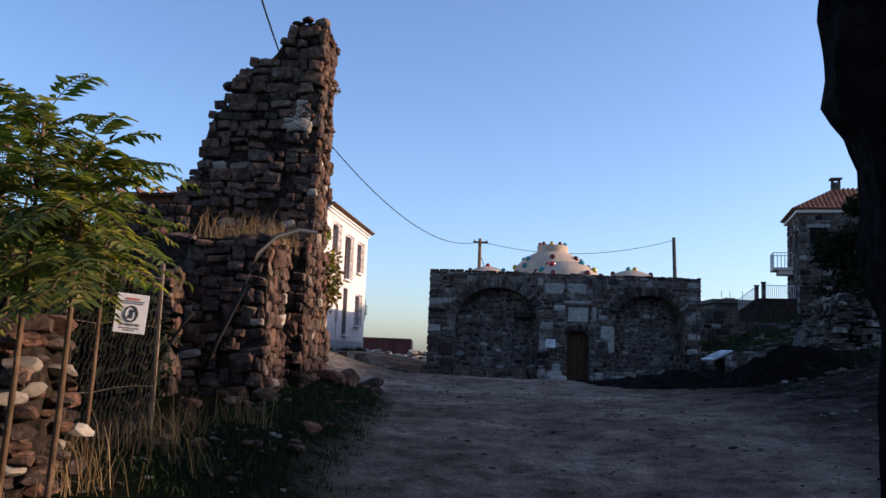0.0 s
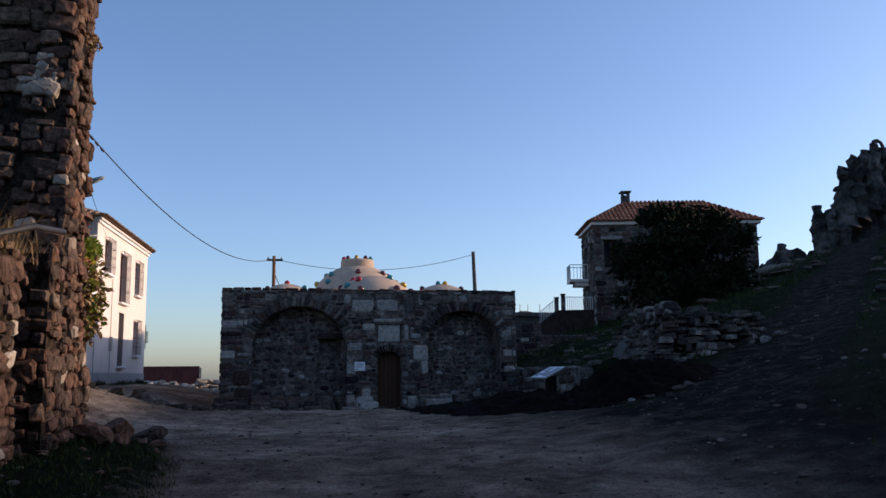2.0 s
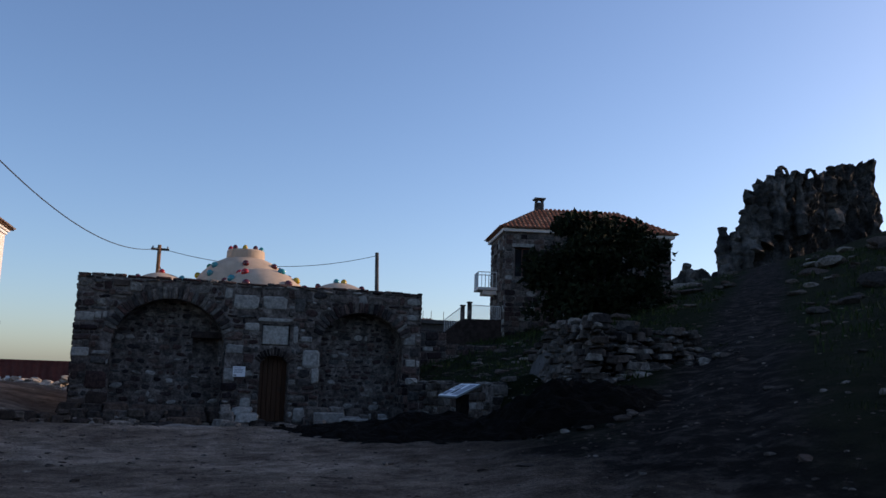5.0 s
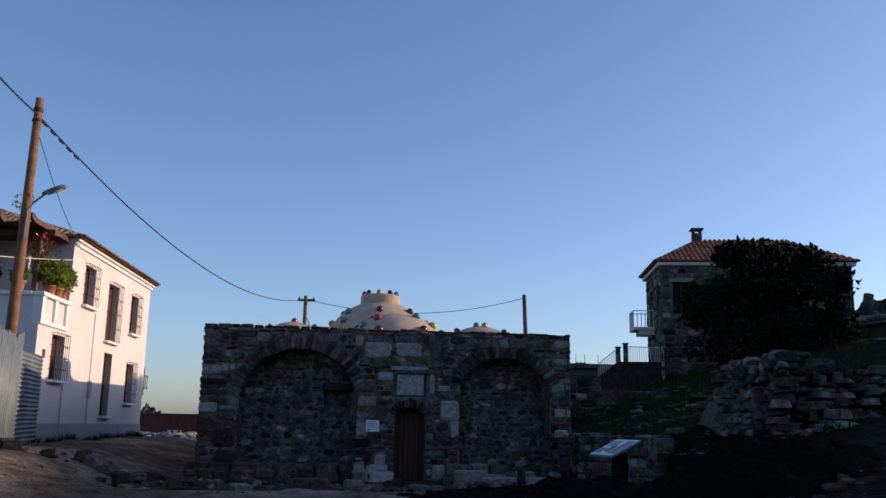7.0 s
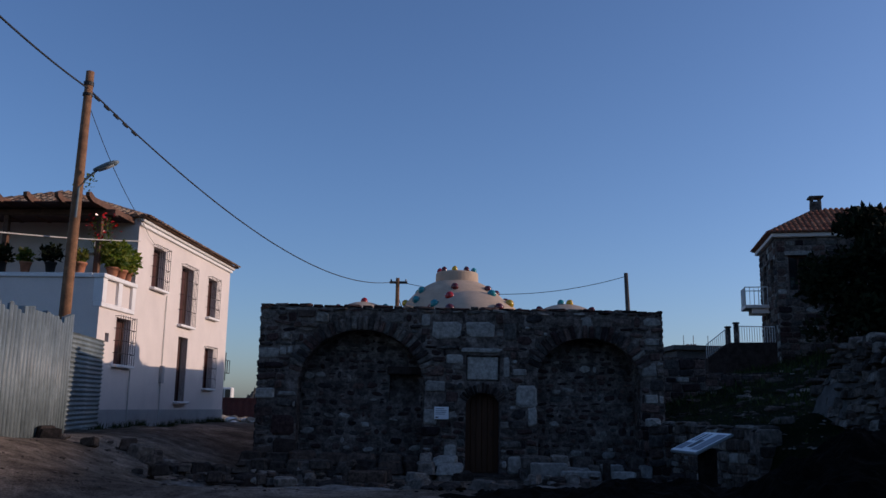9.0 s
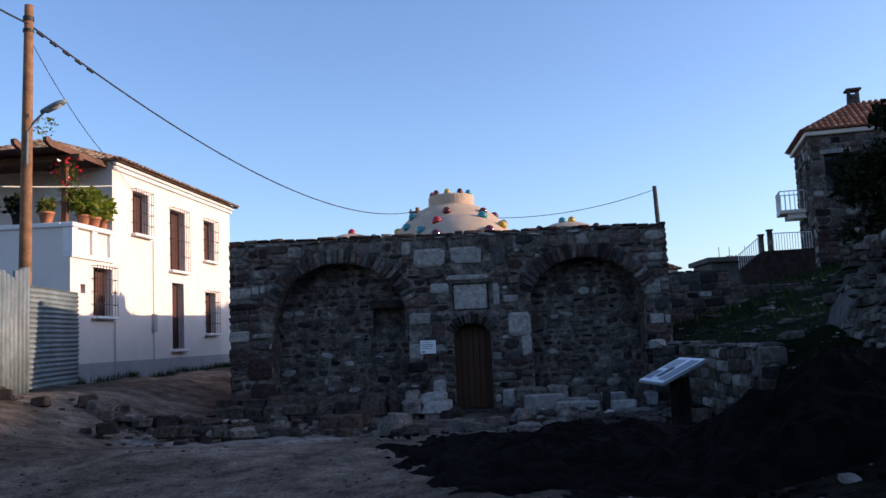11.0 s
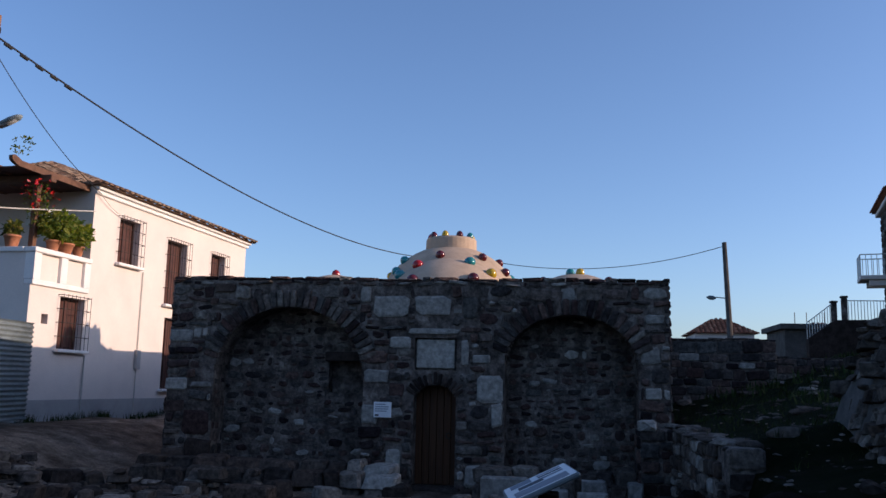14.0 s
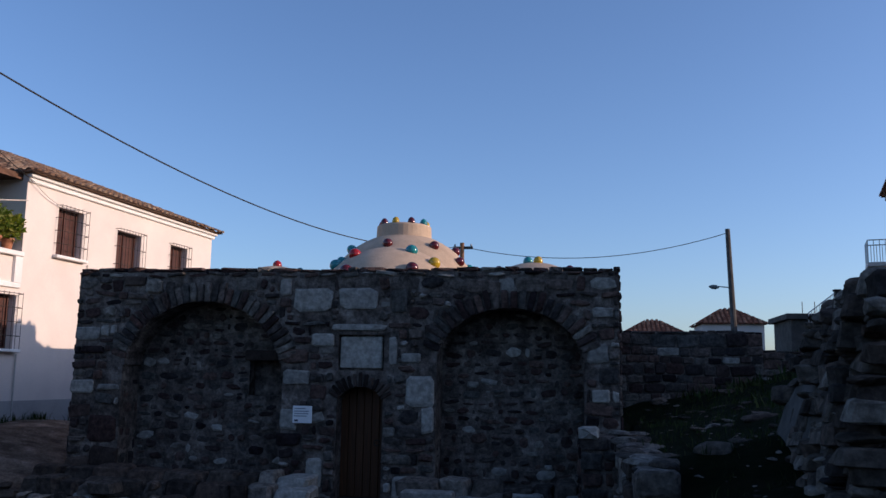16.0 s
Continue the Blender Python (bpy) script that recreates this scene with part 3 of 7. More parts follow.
def bath_part(g, name, mat, label="", shade=False, parent=None):
    ob = g.make(name, mat, parent or bath, label, shade)
    ob.matrix_parent_inverse = (parent or bath).matrix_world.inverted() if (parent or bath) is bath else Matrix.Identity(4)
    return ob


def facade_core():
    g = Geo()
    step, u, top = 0.035, -1.42, 4.02
    while u < 8.25:
        w = min(step, 8.25 - u)
        c = u + w / 2
        cuts = []
        for uc, half, spring, rise in (A1, A2, AD):
            d = abs(c - uc)
            if d < half:
                cuts.append((0.0, spring + rise * math.sqrt(1 - (d / half) ** 2)))
        if 3.5 < c < 4.32:
            cuts.append((2.32, 2.93))
        z = -0.4
        for a, b in sorted(cuts):
            if a > z:
                g.box(u, u + w, FY, FY + 0.62, z, a)
            z = b
        g.box(u, u + w, FY, FY + 0.62, z, top)
        u += w
    return g


front = bath_part(facade_core(), "front_wall", "mortar")
# the blind walls inside the arches, the side walls and the roof terrace
inner = bath_part(Geo().box(-0.9, 1.68, FY + 0.622, FY + 0.95, -0.4, 4.0).box(2.40, 3.3, FY + 0.622, FY + 0.95, -0.4, 4.0).box(1.68, 2.40, FY + 0.622, FY + 0.95, -0.4, 1.85).box(1.68, 2.40, FY + 0.622, FY + 0.95, 2.47, 4.0).box(1.68, 2.40, FY + 0.90, FY + 0.948, 1.85, 2.47), "inner_wall", "mortar")
bath_part(Geo().box(4.5, 8.2, FY + 0.622, FY + 0.95, -0.4, 4.0), "inner_wall", "mortar")
bath_part(Geo().box(3.3, 4.5, FY + 0.622, FY + 0.95, 2.12, 4.0), "inner_wall", "mortar")
g = Geo()
side = bath_part(Geo().box(8.2, 8.25, FY + 0.622, FY + 13.5, -0.4, 4.0), "side_wall", "mortar")
bath_part(Geo().box(-1.42, -0.9, FY + 0.622, FY + 13.5, -0.4, 4.0), "side_wall", "mortar")
bath_part(Geo().box(-0.9, 8.2, FY + 13.0, FY + 13.5, -0.4, 4.0), "back_wall", "mortar")
g = Geo().box(-0.9, 8.2, FY + 0.95, FY + 13.0, 3.7, 3.96)
bath_part(g, "flat_roof", "mortar")

front_face = face((0, FY, 0), (1, 0, 0), (0, -1, 0))
fp = Pieces("mixed")
SPECIAL = [  # pale and dark blocks that stand out: left, right, bottom, top, material
    (2.66, 3.38, 3.32, 3.74, "pale_stone"), (3.5, 4.2, 3.36, 3.74, "pale_stone"), (4.42, 4.72, 3.3, 3.72, "stone"), (2.42, 2.64, 3.6, 3.9, "pale_stone"),
    (-1.45, -0.95, 2.78, 3.04, "pale_stone"), (-1.45, -0.98, 1.84, 2.1, "pale_stone"), (-0.94, -0.5, 1.9, 2.02, "pale_stone"), (-1.05, -0.5, 1.0, 1.45, "stone"),
    (7.72, 8.08, 2.5, 2.82, "pale_stone"), (7.78, 8.1, 1.85, 2.08, "pale_stone"), (7.82, 8.16, 3.24, 3.42, "pale_stone"), (4.72, 5.2, 1.74, 2.26, "pale_stone"),
    (4.98, 5.2, 1.3, 1.74, "pale_stone"), (2.55, 3.02, 2.06, 2.32, "pale_stone"), (4.62, 4.98, 2.46, 2.64, "pale_stone"), (2.5, 2.85, 1.3, 1.66, "pale_stone"),
    (3.36, 4.36, 2.99, 3.12, "pale_stone"), (4.40, 4.56, 2.42, 2.9, "pale_stone"), (3.0, 3.3, 0.35, 0.85, "pale_stone"), (4.5, 4.85, 0.2, 0.6, "pale_stone"), (3.04, 3.44, 2.72, 2.96, "pale_stone"), (7.9, 8.24, 2.16, 2.44, "stone"), (5.0, 5.34, 2.86, 3.12, "dark_stone"), (-0.55, -0.1, 3.76, 3.96, "dark_stone"), (2.46, 2.9, 1.02, 1.26, "stone"), (2.5, 3.0, 2.42, 2.68, "stone"), (-0.98, -0.46, 0.42, 0.92, "dark_stone"), (-1.45, -1.0, 0.3, 0.74, "dark_stone"),
]
holes = [rect_hole(a, b, c, d) for a, b, c, d, _ in SPECIAL]
holes += [arch_hole(A1[0], A1[1], -1, A1[2], A1[3], 0.33), arch_hole(A2[0], A2[1], -1, A2[2], A2[3], 0.33), arch_hole(AD[0], AD[1], -1, AD[2], AD[3], 0.22), rect_hole(3.46, 4.36, 2.28, 2.98)]
masonry(fp, front_face, 0.1, 4.02, lambda z: (-1.44, 8.26), holes, rows=(0.10, 0.27), wide=(0.10, 0.46), proud=(0.01, 0.065), gap=0.034, seed=11, wild=0.5, pale=0.10)
fp.kind = "block"
for a, b, c, d, mt in SPECIAL:
    fp.add(front_face @ Matrix.Translation(((a + b) / 2, -0.01, (c + d) / 2)) @ Matrix.Diagonal((b - a - 0.02, 0.055, d - c - 0.02, 1)), mt)
voussoirs(fp, front_face, A1[0], A1[1], A1[2], A1[3], 0.33, 32, "stone", proud=0.06)
voussoirs(fp, front_face, A2[0], A2[1], A2[2], A2[3], 0.33, 24, "stone", proud=0.06)
voussoirs(fp, front_face, AD[0], AD[1], AD[2], AD[3], 0.22, 13, "dark_stone", proud=0.045, a0=0.12)
# the coping course
x = -1.46
while x < 8.2:
    w = min(rng.uniform(0.2, 0.5), 8.29 - x)
    fp.add(front_face @ Matrix.Translation((x + w / 2, -0.25, 4.045 + rng.uniform(-.02, .02))) @ Matrix.Diagonal((w - 0.015, 0.27, rng.uniform(0.07, 0.12), 1)), "stone")
    x += w
ip = Pieces("rubble")
back_face = face((0, FY + 0.62, 0), (1, 0, 0), (0, -1, 0))
niche = rect_hole(1.68, 2.40, 1.85, 2.47)
masonry(ip, back_face, 0.1, 3.5, lambda z: (A1[0] - arch_half(z, A1[2], A1[1], A1[3]) * 0.99, A1[0] + arch_half(z, A1[2], A1[1], A1[3]) * 0.99), [niche, rect_hole(1.62, 2.46, 2.45, 2.67)], rows=(0.11, 0.23), wide=(0.11, 0.34), proud=(0.004, 0.035), gap=0.055, pale=0.08, seed=12, wild=0.6)
masonry(ip, back_face, 0.1, 3.4, lambda z: (A2[0] - arch_half(z, A2[2], A2[1], A2[3]) * 0.99, A2[0] + arch_half(z, A2[2], A2[1], A2[3]) * 0.99), rows=(0.11, 0.23), wide=(0.11, 0.34), proud=(0.004, 0.035), gap=0.055, pale=0.08, seed=13, wild=0.6)
bath_part(Geo().box(1.62, 2.46, FY + 0.50, FY + 0.80, 2.47, 2.66, c=0.02), "niche_lintel", "dark_stone")
sp = Pieces("mixed")
masonry(sp, face((-1.42, FY + 13.5, 0), (0, -1, 0), (-1, 0, 0)), 0.3, 4.0, lambda z: (0, 13.5), seed=15)
masonry(sp, face((8.25, FY, 0), (0, 1, 0), (1, 0, 0)), 1.0, 4.0, lambda z: (0.02, 13.5), seed=16)
# reveals of the arches
for uc, half, spring, rise in (A1, A2):
    for sgn in (-1, 1):
        masonry(ip, face((uc + sgn * half, FY + (0.62 if sgn > 0 else 0.02), 0), (0, -sgn, 0), (-sgn, 0, 0)), 0.1, spring, lambda z: (0, 0.6), rows=(0.18, 0.3), proud=(0.004, 0.012), seed=17 + sgn)

g = Geo().box(3.5, 4.32, FY + 0.1, FY + 0.30, 2.32, 2.93)
bath_part(g, "plaque_backing", "mortar")
g = Geo().box(3.54, 4.28, FY + 0.04, FY + 0.10, 2.36, 2.9, c=0.015)
bath_part(g, "marble_plaque", "pale_stone", "worn blank pale marble plaque above the door")
# the door: boards, frame, ring
door = bath_part(Geo().box(3.3, 4.5, FY + 0.40, FY + 0.46, 0.1, 2.12), "door", "shutter", "arched plank door of warm brown wood")
for i in range(6):
    w = 0.82 / 6
    u = AD[0] - 0.41 + i * w
    top = AD[2] + AD[3] * math.sqrt(max(0.0, 1 - (abs(u + w / 2 - AD[0]) / 0.42) ** 2))
    b = Geo().box(u + 0.004, u + w - 0.004, FY + 0.33, FY + 0.398, 0.19, top, c=0.006).make("board", "door_wood", door)
g = Geo().tube([(4.16 + 0.05 * math.cos(a), FY + 0.315, 1.1 + 0.05 * math.sin(a)) for a in [i * math.pi / 6 for i in range(13)]], 0.009, 6)
g.make("ring_handle", "iron", door)
bath_part(Geo().box(3.4, 4.44, FY - 0.32, FY + 0.4, -0.1, 0.185, c=0.03), "threshold", "field_stone")
sign = Geo().box(2.77, 3.11, FY - 0.085, FY - 0.06, 1.42, 1.71, c=0.006).make("notice_board", "paper")
tagged(sign, "small pale blue information sheet fixed beside the door", "sign")
for k, (a, b, c) in enumerate(((2.80, 3.0, 1.665), (2.80, 3.06, 1.62), (2.80, 3.05, 1.58), (2.80, 3.02, 1.54))):
    Geo().box(a, b, FY - 0.089, FY - 0.0845, c - 0.008, c + 0.008).make("text_bar", "ink_grey", sign)
Geo().box(2.80, 2.87, FY - 0.089, FY - 0.0845, 1.45, 1.48).make("text_bar", "ink", sign)


def dome(cx, cy, radius, zc, zcut, studs, cap=None, name="dome"):
    prof = []
    a0 = math.asin(max(-1, min(1, (zcut - zc) / radius)))
    for i in range(15):
        a = a0 + (math.pi / 2 - a0) * i / 14
        prof.append((max(0.02, radius * math.cos(a)), zc + radius * math.sin(a)))
    ob = Geo().lathe(prof, (cx, cy, 0), 40).make(name, "dome", bath, shade=True)
    ob.matrix_parent_inverse = bath.matrix_world.inverted()
    if cap:
        r0, z0, z1 = cap
        Geo().lathe([(r0 * 1.05, z0), (r0 * 1.02, z0 + 0.02), (r0, z1 - 0.05), (r0 * 0.97, z1 - 0.02), (r0 * 0.9, z1), (0.05, z1 + 0.03)], (cx, cy, 0), 36).make("cap_ring", "dome", ob)
    for az, el, key, r in studs:
        if el is None:
            p = Vector((cx + cap[0] * 0.82 * math.cos(az), cy + cap[0] * 0.82 * math.sin(az), cap[2]))
            n = Vector((0, 0, 1))
        else:
            n = Vector((math.cos(az) * math.cos(el), math.sin(az) * math.cos(el), math.sin(el)))
            p = Vector((cx, cy, zc)) + n * radius
        m = Matrix.Translation(p) @ n.to_track_quat('Z', 'Y').to_matrix().to_4x4()
        s = Geo().lathe([(r * 1.0, -0.03), (r * 1.05, 0.02), (r * 0.98, 0.06), (r * 0.75, 0.1), (r * 0.42, 0.125), (0.015, 0.135)], (0, 0, 0), 12, m).make("glass_stud", "glass_" + key, ob, shade=True)
    return ob


R2 = random.Random(5)
COLS = ["red", "dark_red", "yellow", "teal", "green", "dark_red"]
studs = [(2 * math.pi * (i + 0.5) / 9, None, ["yellow", "dark_red", "teal", "yellow", "red", "dark_red"][i % 6], 0.085) for i in range(9)]
for k, (el, n) in enumerate(((50, 7), (37, 9), (25, 10))):
    studs += [(2 * math.pi * (i + 0.3 * k + 0.15) / n, radians(el + R2.uniform(-2, 2)), R2.choice(COLS), 0.11) for i in range(n)]
dome(3.47, 35.5, 1.89, 3.66, 3.9, studs, cap=(0.64, 5.36, 5.74))
dome(3.78, 33.0, 1.75, 3.10, 3.9, [(radians(a), radians(e), c, 0.12) for a, e, c in ((-118, 40, "dark_red"), (-60, 42, "dark_red"), (-150, 48, "teal"), (-135, 60, "red"), (-30, 50, "yellow"), (-45, 66, "teal"), (-20, 40, "dark_red"), (150, 45, "green"), (60, 45, "red"))])
dome(0.72, 34.5, 1.25, 3.42, 3.9, [(0, radians(89), "red", 0.1), (radians(-20), radians(58), "teal", 0.09), (radians(200), radians(55), "dark_red", 0.09), (radians(90), radians(60), "yellow", 0.09)])
dome(6.6, 34.5, 1.5, 3.22, 3.9, [(radians(-150), radians(84), "teal", 0.1), (radians(-70), radians(80), "yellow", 0.1), (radians(-10), radians(60), "dark_red", 0.1), (radians(185), radians(60), "dark_red", 0.1), (radians(90), radians(60), "teal", 0.1)])

# ---- white house ----
HM = face((-6.2, 32.7, 0), (0.86, 11.5, 0), (11.5, -0.86, 0))
# local x runs along the street wall, y out of it (into the street), z up
house = tagged(empty("white_house", HM), "two-storey white rendered house with barred windows and roof terrace", "house")


def hp(g, name, mat, label="", parent=None, shade=False):
    return g.make(name, mat, parent or house, label, shade)


def holed_wall(u0, u1, z0, z1, holes, y0, y1):
    us = sorted({u0, u1, *[h[0] for h in holes], *[h[1] for h in holes]})
    zs = sorted({z0, z1, *[h[2] for h in holes], *[h[3] for h in holes]})
    g = Geo()
    solid = lambda i, j: 0 <= i < len(us) - 1 and 0 <= j < len(zs) - 1 and not any(h[0] - 1e-6 <= us[i] and us[i + 1] <= h[1] + 1e-6 and h[2] - 1e-6 <= zs[j] and zs[j + 1] <= h[3] + 1e-6 for h in holes)
    for i in range(len(us) - 1):
        for j in range(len(zs) - 1):
            if not solid(i, j):
                continue
            a, b, c, d = us[i], us[i + 1], zs[j], zs[j + 1]
            g.add([(a, y1, c), (b, y1, c), (b, y1, d), (a, y1, d)], [(3, 2, 1, 0)])
            g.add([(a, y0, c), (b, y0, c), (b, y0, d), (a, y0, d)], [(0, 1, 2, 3)])
            if not solid(i - 1, j):
                g.add([(a, y0, c), (a, y1, c), (a, y1, d), (a, y0, d)], [(0, 1, 2, 3)])
            if not solid(i + 1, j):
                g.add([(b, y0, c), (b, y1, c), (b, y1, d), (b, y0, d)], [(3, 2, 1, 0)])
            if not solid(i, j - 1):
                g.add([(a, y0, c), (b, y0, c), (b, y1, c), (a, y1, c)], [(3, 2, 1, 0)])
            if not solid(i, j + 1):
                g.add([(a, y0, d), (b, y0, d), (b, y1, d), (a, y1, d)], [(0, 1, 2, 3)])
    return g


WINDOWS = [(3.42, 4.45, 5.2, 6.48, 1), (6.0, 7.2, 4.3, 6.3, 1), (8.85, 9.85, 4.85, 6.3, 1), (1.15, 2.15, 2.72, 4.03, 1), (6.12, 7.05, 1.75, 3.9, 2), (8.92, 9.9, 2.25, 3.72, 1), (0.5, 0.74, 3.3, 3.54, 0)]
UPPER, END, DEEP = 2.2, 11.45, 8.0
lower = [w for w in WINDOWS if w[3] < 4.2]
upper = [w for w in WINDOWS if w[3] > 4.2]
g = holed_wall(0.0, END, 0.5, 4.2, lower, -0.35, 0.0)
hp(g, "wall", "plaster")
g = holed_wall(UPPER, END, 4.2, 7.1, upper, -0.35, 0.0)
hp(g, "wall", "plaster")
for b in ((0.0, 0.35, -DEEP, -0.35, 0.5, 4.2), (END - 0.35, END, -DEEP, -0.35, 0.5, 7.1), (0.0, END, -DEEP - 0.35, -DEEP, 0.5, 4.2), (UPPER, UPPER + 0.35, -DEEP, -0.35, 4.2, 7.1), (UPPER, END, -DEEP - 0.35, -DEEP, 4.2, 7.1)):
    hp(Geo().box(*b), "wall", "plaster")
hp(Geo().box(0.35, END - 0.35, -DEEP, -0.35, 4.02, 4.19), "floor_slab", "plaster")
hp(Geo().box(0.0, END + 0.02, 0.0, 0.025, 0.5, 1.48), "plinth", "plinth")
hp(Geo().box(-0.025, 0.0, -DEEP, 0.025, 0.5, 1.48), "plinth", "plinth")
hp(Geo().box(UPPER - 0.02, END + 0.1, 0.0, 0.07, 6.88, 7.0, c=0.02).box(UPPER - 0.04, END + 0.14, 0.0, 0.15, 7.0, 7.1, c=0.02).box(END, END + 0.1, -DEEP, 0.0, 6.9, 7.1, c=0.02), "cornice", "white_trim", "white moulded cornice")
# windows with shutters, sills and iron bars
for u0, u1, z0, z1, kind in WINDOWS:
    win = hp(Geo().box(u0, u1, -0.30, -0.26, z0, z1), "window" if kind != 2 else "door", "pane" if kind != 2 else "shutter")
    fr = Geo()
    for a, b, c, d in ((u0, u0 + 0.06, z0, z1), (u1 - 0.06, u1, z0, z1), (u0 + 0.06, u1 - 0.06, z0, z0 + 0.06), (u0 + 0.06, u1 - 0.06, z1 - 0.06, z1), ((u0 + u1) / 2 - 0.03, (u0 + u1) / 2 + 0.03, z0 + 0.06, z1 - 0.06)):
        fr.box(a, b, -0.26, -0.2, c, d)
    hp(fr, "frame", "shutter", parent=win)
    if kind == 0:
        continue
    for s in range(2):
        a = u0 + 0.07 if s == 0 else (u0 + u1) / 2 + 0.035
        b = (u0 + u1) / 2 - 0.035 if s == 0 else u1 - 0.07
        lv = Geo().box(a, b, -0.255, -0.235, z0 + 0.07, z1 - 0.07)
        hp(lv, "shutter", "shutter", parent=win)
    hp(Geo().box(u0 - 0.12, u1 + 0.12, 0.0, 0.16, z0 - 0.08, z0, c=0.012), "sill", "white_trim", parent=win)
    if kind == 1:
        gr = Geo()
        o = 0.15
        n = max(5, int((u1 - u0) / 0.13))
        for q in range(n + 1):
            u = u0 - 0.06 + (u1 - u0 + 0.12) * q / n
            gr.tube([(u, o, z0 - 0.06), (u, o, z1 + 0.06)], 0.008, 4)
        for q in range(5):
            zq = z0 - 0.03 + (z1 - z0 + 0.06) * q / 4
            gr.tube([(u0 - 0.1, -0.0, zq), (u0 - 0.06, o, zq), (u1 + 0.06, o, zq), (u1 + 0.1, 0.0, zq)], 0.009, 4)
        hp(gr, "grille", "iron", parent=win)
    else:
        gr = Geo()
        for q in range(8):
            u = u0 + 0.04 + (u1 - u0 - 0.08) * q / 7
            gr.tube([(u, -0.03, z0), (u, -0.03, z1)], 0.008, 4)
        hp(gr, "grille", "iron", parent=win)
# meter box, drain pipes, small brackets
hp(Geo().box(4.62, 4.82, 0.0, 0.1, 2.3, 2.85, c=0.01), "meter_box", "plinth")
hp(Geo().tube([(4.72, 0.03, 1.0), (4.72, 0.03, 5.1)], 0.016, 6), "conduit", "cable_white")
hp(Geo().tube([(2.28, 0.03, 0.9), (2.28, 0.03, 2.6)], 0.02, 6), "conduit", "cable_white")
# parapet of the terrace
PZ0, PZ1 = 4.2, 5.1
g = Geo().box(0.0, UPPER, -0.2, 0.06, PZ0, PZ0 + 0.13, c=0.015).box(-0.04, UPPER, -0.24, 0.1, PZ1 - 0.12, PZ1, c=0.015)
for a in (0.0, 1.0, 1.95):
    g.box(a, a + 0.25, -0.2, 0.06, PZ0 + 0.13, PZ1 - 0.12)
hp(g, "parapet", "white_trim", "white parapet with recessed panels")
hp(Geo().box(0.25, 1.95, -0.16, -0.02, PZ0 + 0.13, PZ1 - 0.12), "parapet_panel", "plaster")
hp(Geo().box(0.0, 0.2, -DEEP, -0.2, PZ0, PZ1 - 0.12), "parapet", "plaster")
hp(Geo().box(-0.06, 0.24, -DEEP, -0.24, PZ1 - 0.12, PZ1, c=0.015), "coping", "white_trim")
# roof: hipped, with rows of half-round tiles
RIDGE = 8.75


def roof_tiles(quads, mat, pitch=0.24, drop=0.34):
    """Half-round tiles in rows over planes, each given by eave start, eave end, ridge start, ridge end."""
    g = Geo()
    for e0, e1, r0, r1 in quads:
        e0, e1, r0, r1 = map(Vector, (e0, e1, r0, r1))
        along = (e1 - e0)
        n = max(2, int(along.length / pitch))
        nrm = along.cross(r0 - e0).normalized()
        if nrm.z < 0:
            nrm = -nrm
        ax = along.normalized()
        up = nrm.cross(ax)
        if up.z < 0:
            up = -up
        for i in range(n):
            p = e0 + along * ((i + 0.5) / n)
            # how far up this row reaches
            L = (r0 - e0).dot(up)
            s, sa, sb = (p - e0).dot(ax), (r0 - e0).dot(ax), along.length - (r1 - e0).dot(ax)
            reach = L * min(1.0, s / sa if sa > 0.01 else 1.0, (along.length - s) / sb if sb > 0.01 else 1.0)
            k = max(1, int(reach / drop))
            for j in range(k):
                a, b = j * reach / k - 0.03, (j + 1) * reach / k + 0.03
                w = pitch * 0.36
                vs = []
                for d, h in ((a, 0.055), (b, 0.025)):
                    for t in range(5):
                        ang = math.pi * t / 4
                        vs.append(p + up * d + ax * (w * math.cos(ang)) + nrm * (h + 0.06 * math.sin(ang)) + nrm * rng.uniform(-.006, .006))
                g.add(vs, [(t, t + 1, t + 6, t + 5) for t in range(4)] + [(4, 3, 2, 1, 0)])
    return g


def hip_roof(u0, u1, y0, y1, ze, zr, hip):
    ym = (y0 + y1) / 2
    a, b, c, d = (u0, y1, ze), (u1, y1, ze), (u1, y0, ze), (u0, y0, ze)
    r0, r1 = (u0 + hip, ym, zr), (u1 - hip, ym, zr)
    planes = [(a, b, r0, r1), (b, c, r1, r1), (c, d, r1, r0), (d, a, r0, r0)]
    core = Geo().add([a, b, c, d, r0, r1], [(0, 1, 5, 4), (1, 2, 5), (2, 3, 4, 5), (3, 0, 4), (3, 2, 1, 0)])
    return core, planes


core, planes = hip_roof(UPPER - 0.15, END + 0.3, -DEEP - 0.5, 0.28, 7.1, RIDGE, 3.6)
roof = hp(core, "roof", "old_tile", "low hipped roof of weathered clay tiles")
tiles = roof_tiles(planes, "old_tile")
t = hp(tiles, "roof_tiles", "old_tile", parent=roof)
t["kind"] = "stuff"
# pergola over the terrace
g = Geo()
for v in (-0.35, -3.0, -5.6, -7.7):
    hp(Geo().box(0.3, 0.44, v - 0.07, v + 0.07, 4.2, 6.75, c=0.01), "pergola_post", "timber")
hp(Geo().box(0.27, 0.47, -DEEP - 0.3, 0.1, 6.75, 6.93, c=0.015), "pergola_beam", "timber")
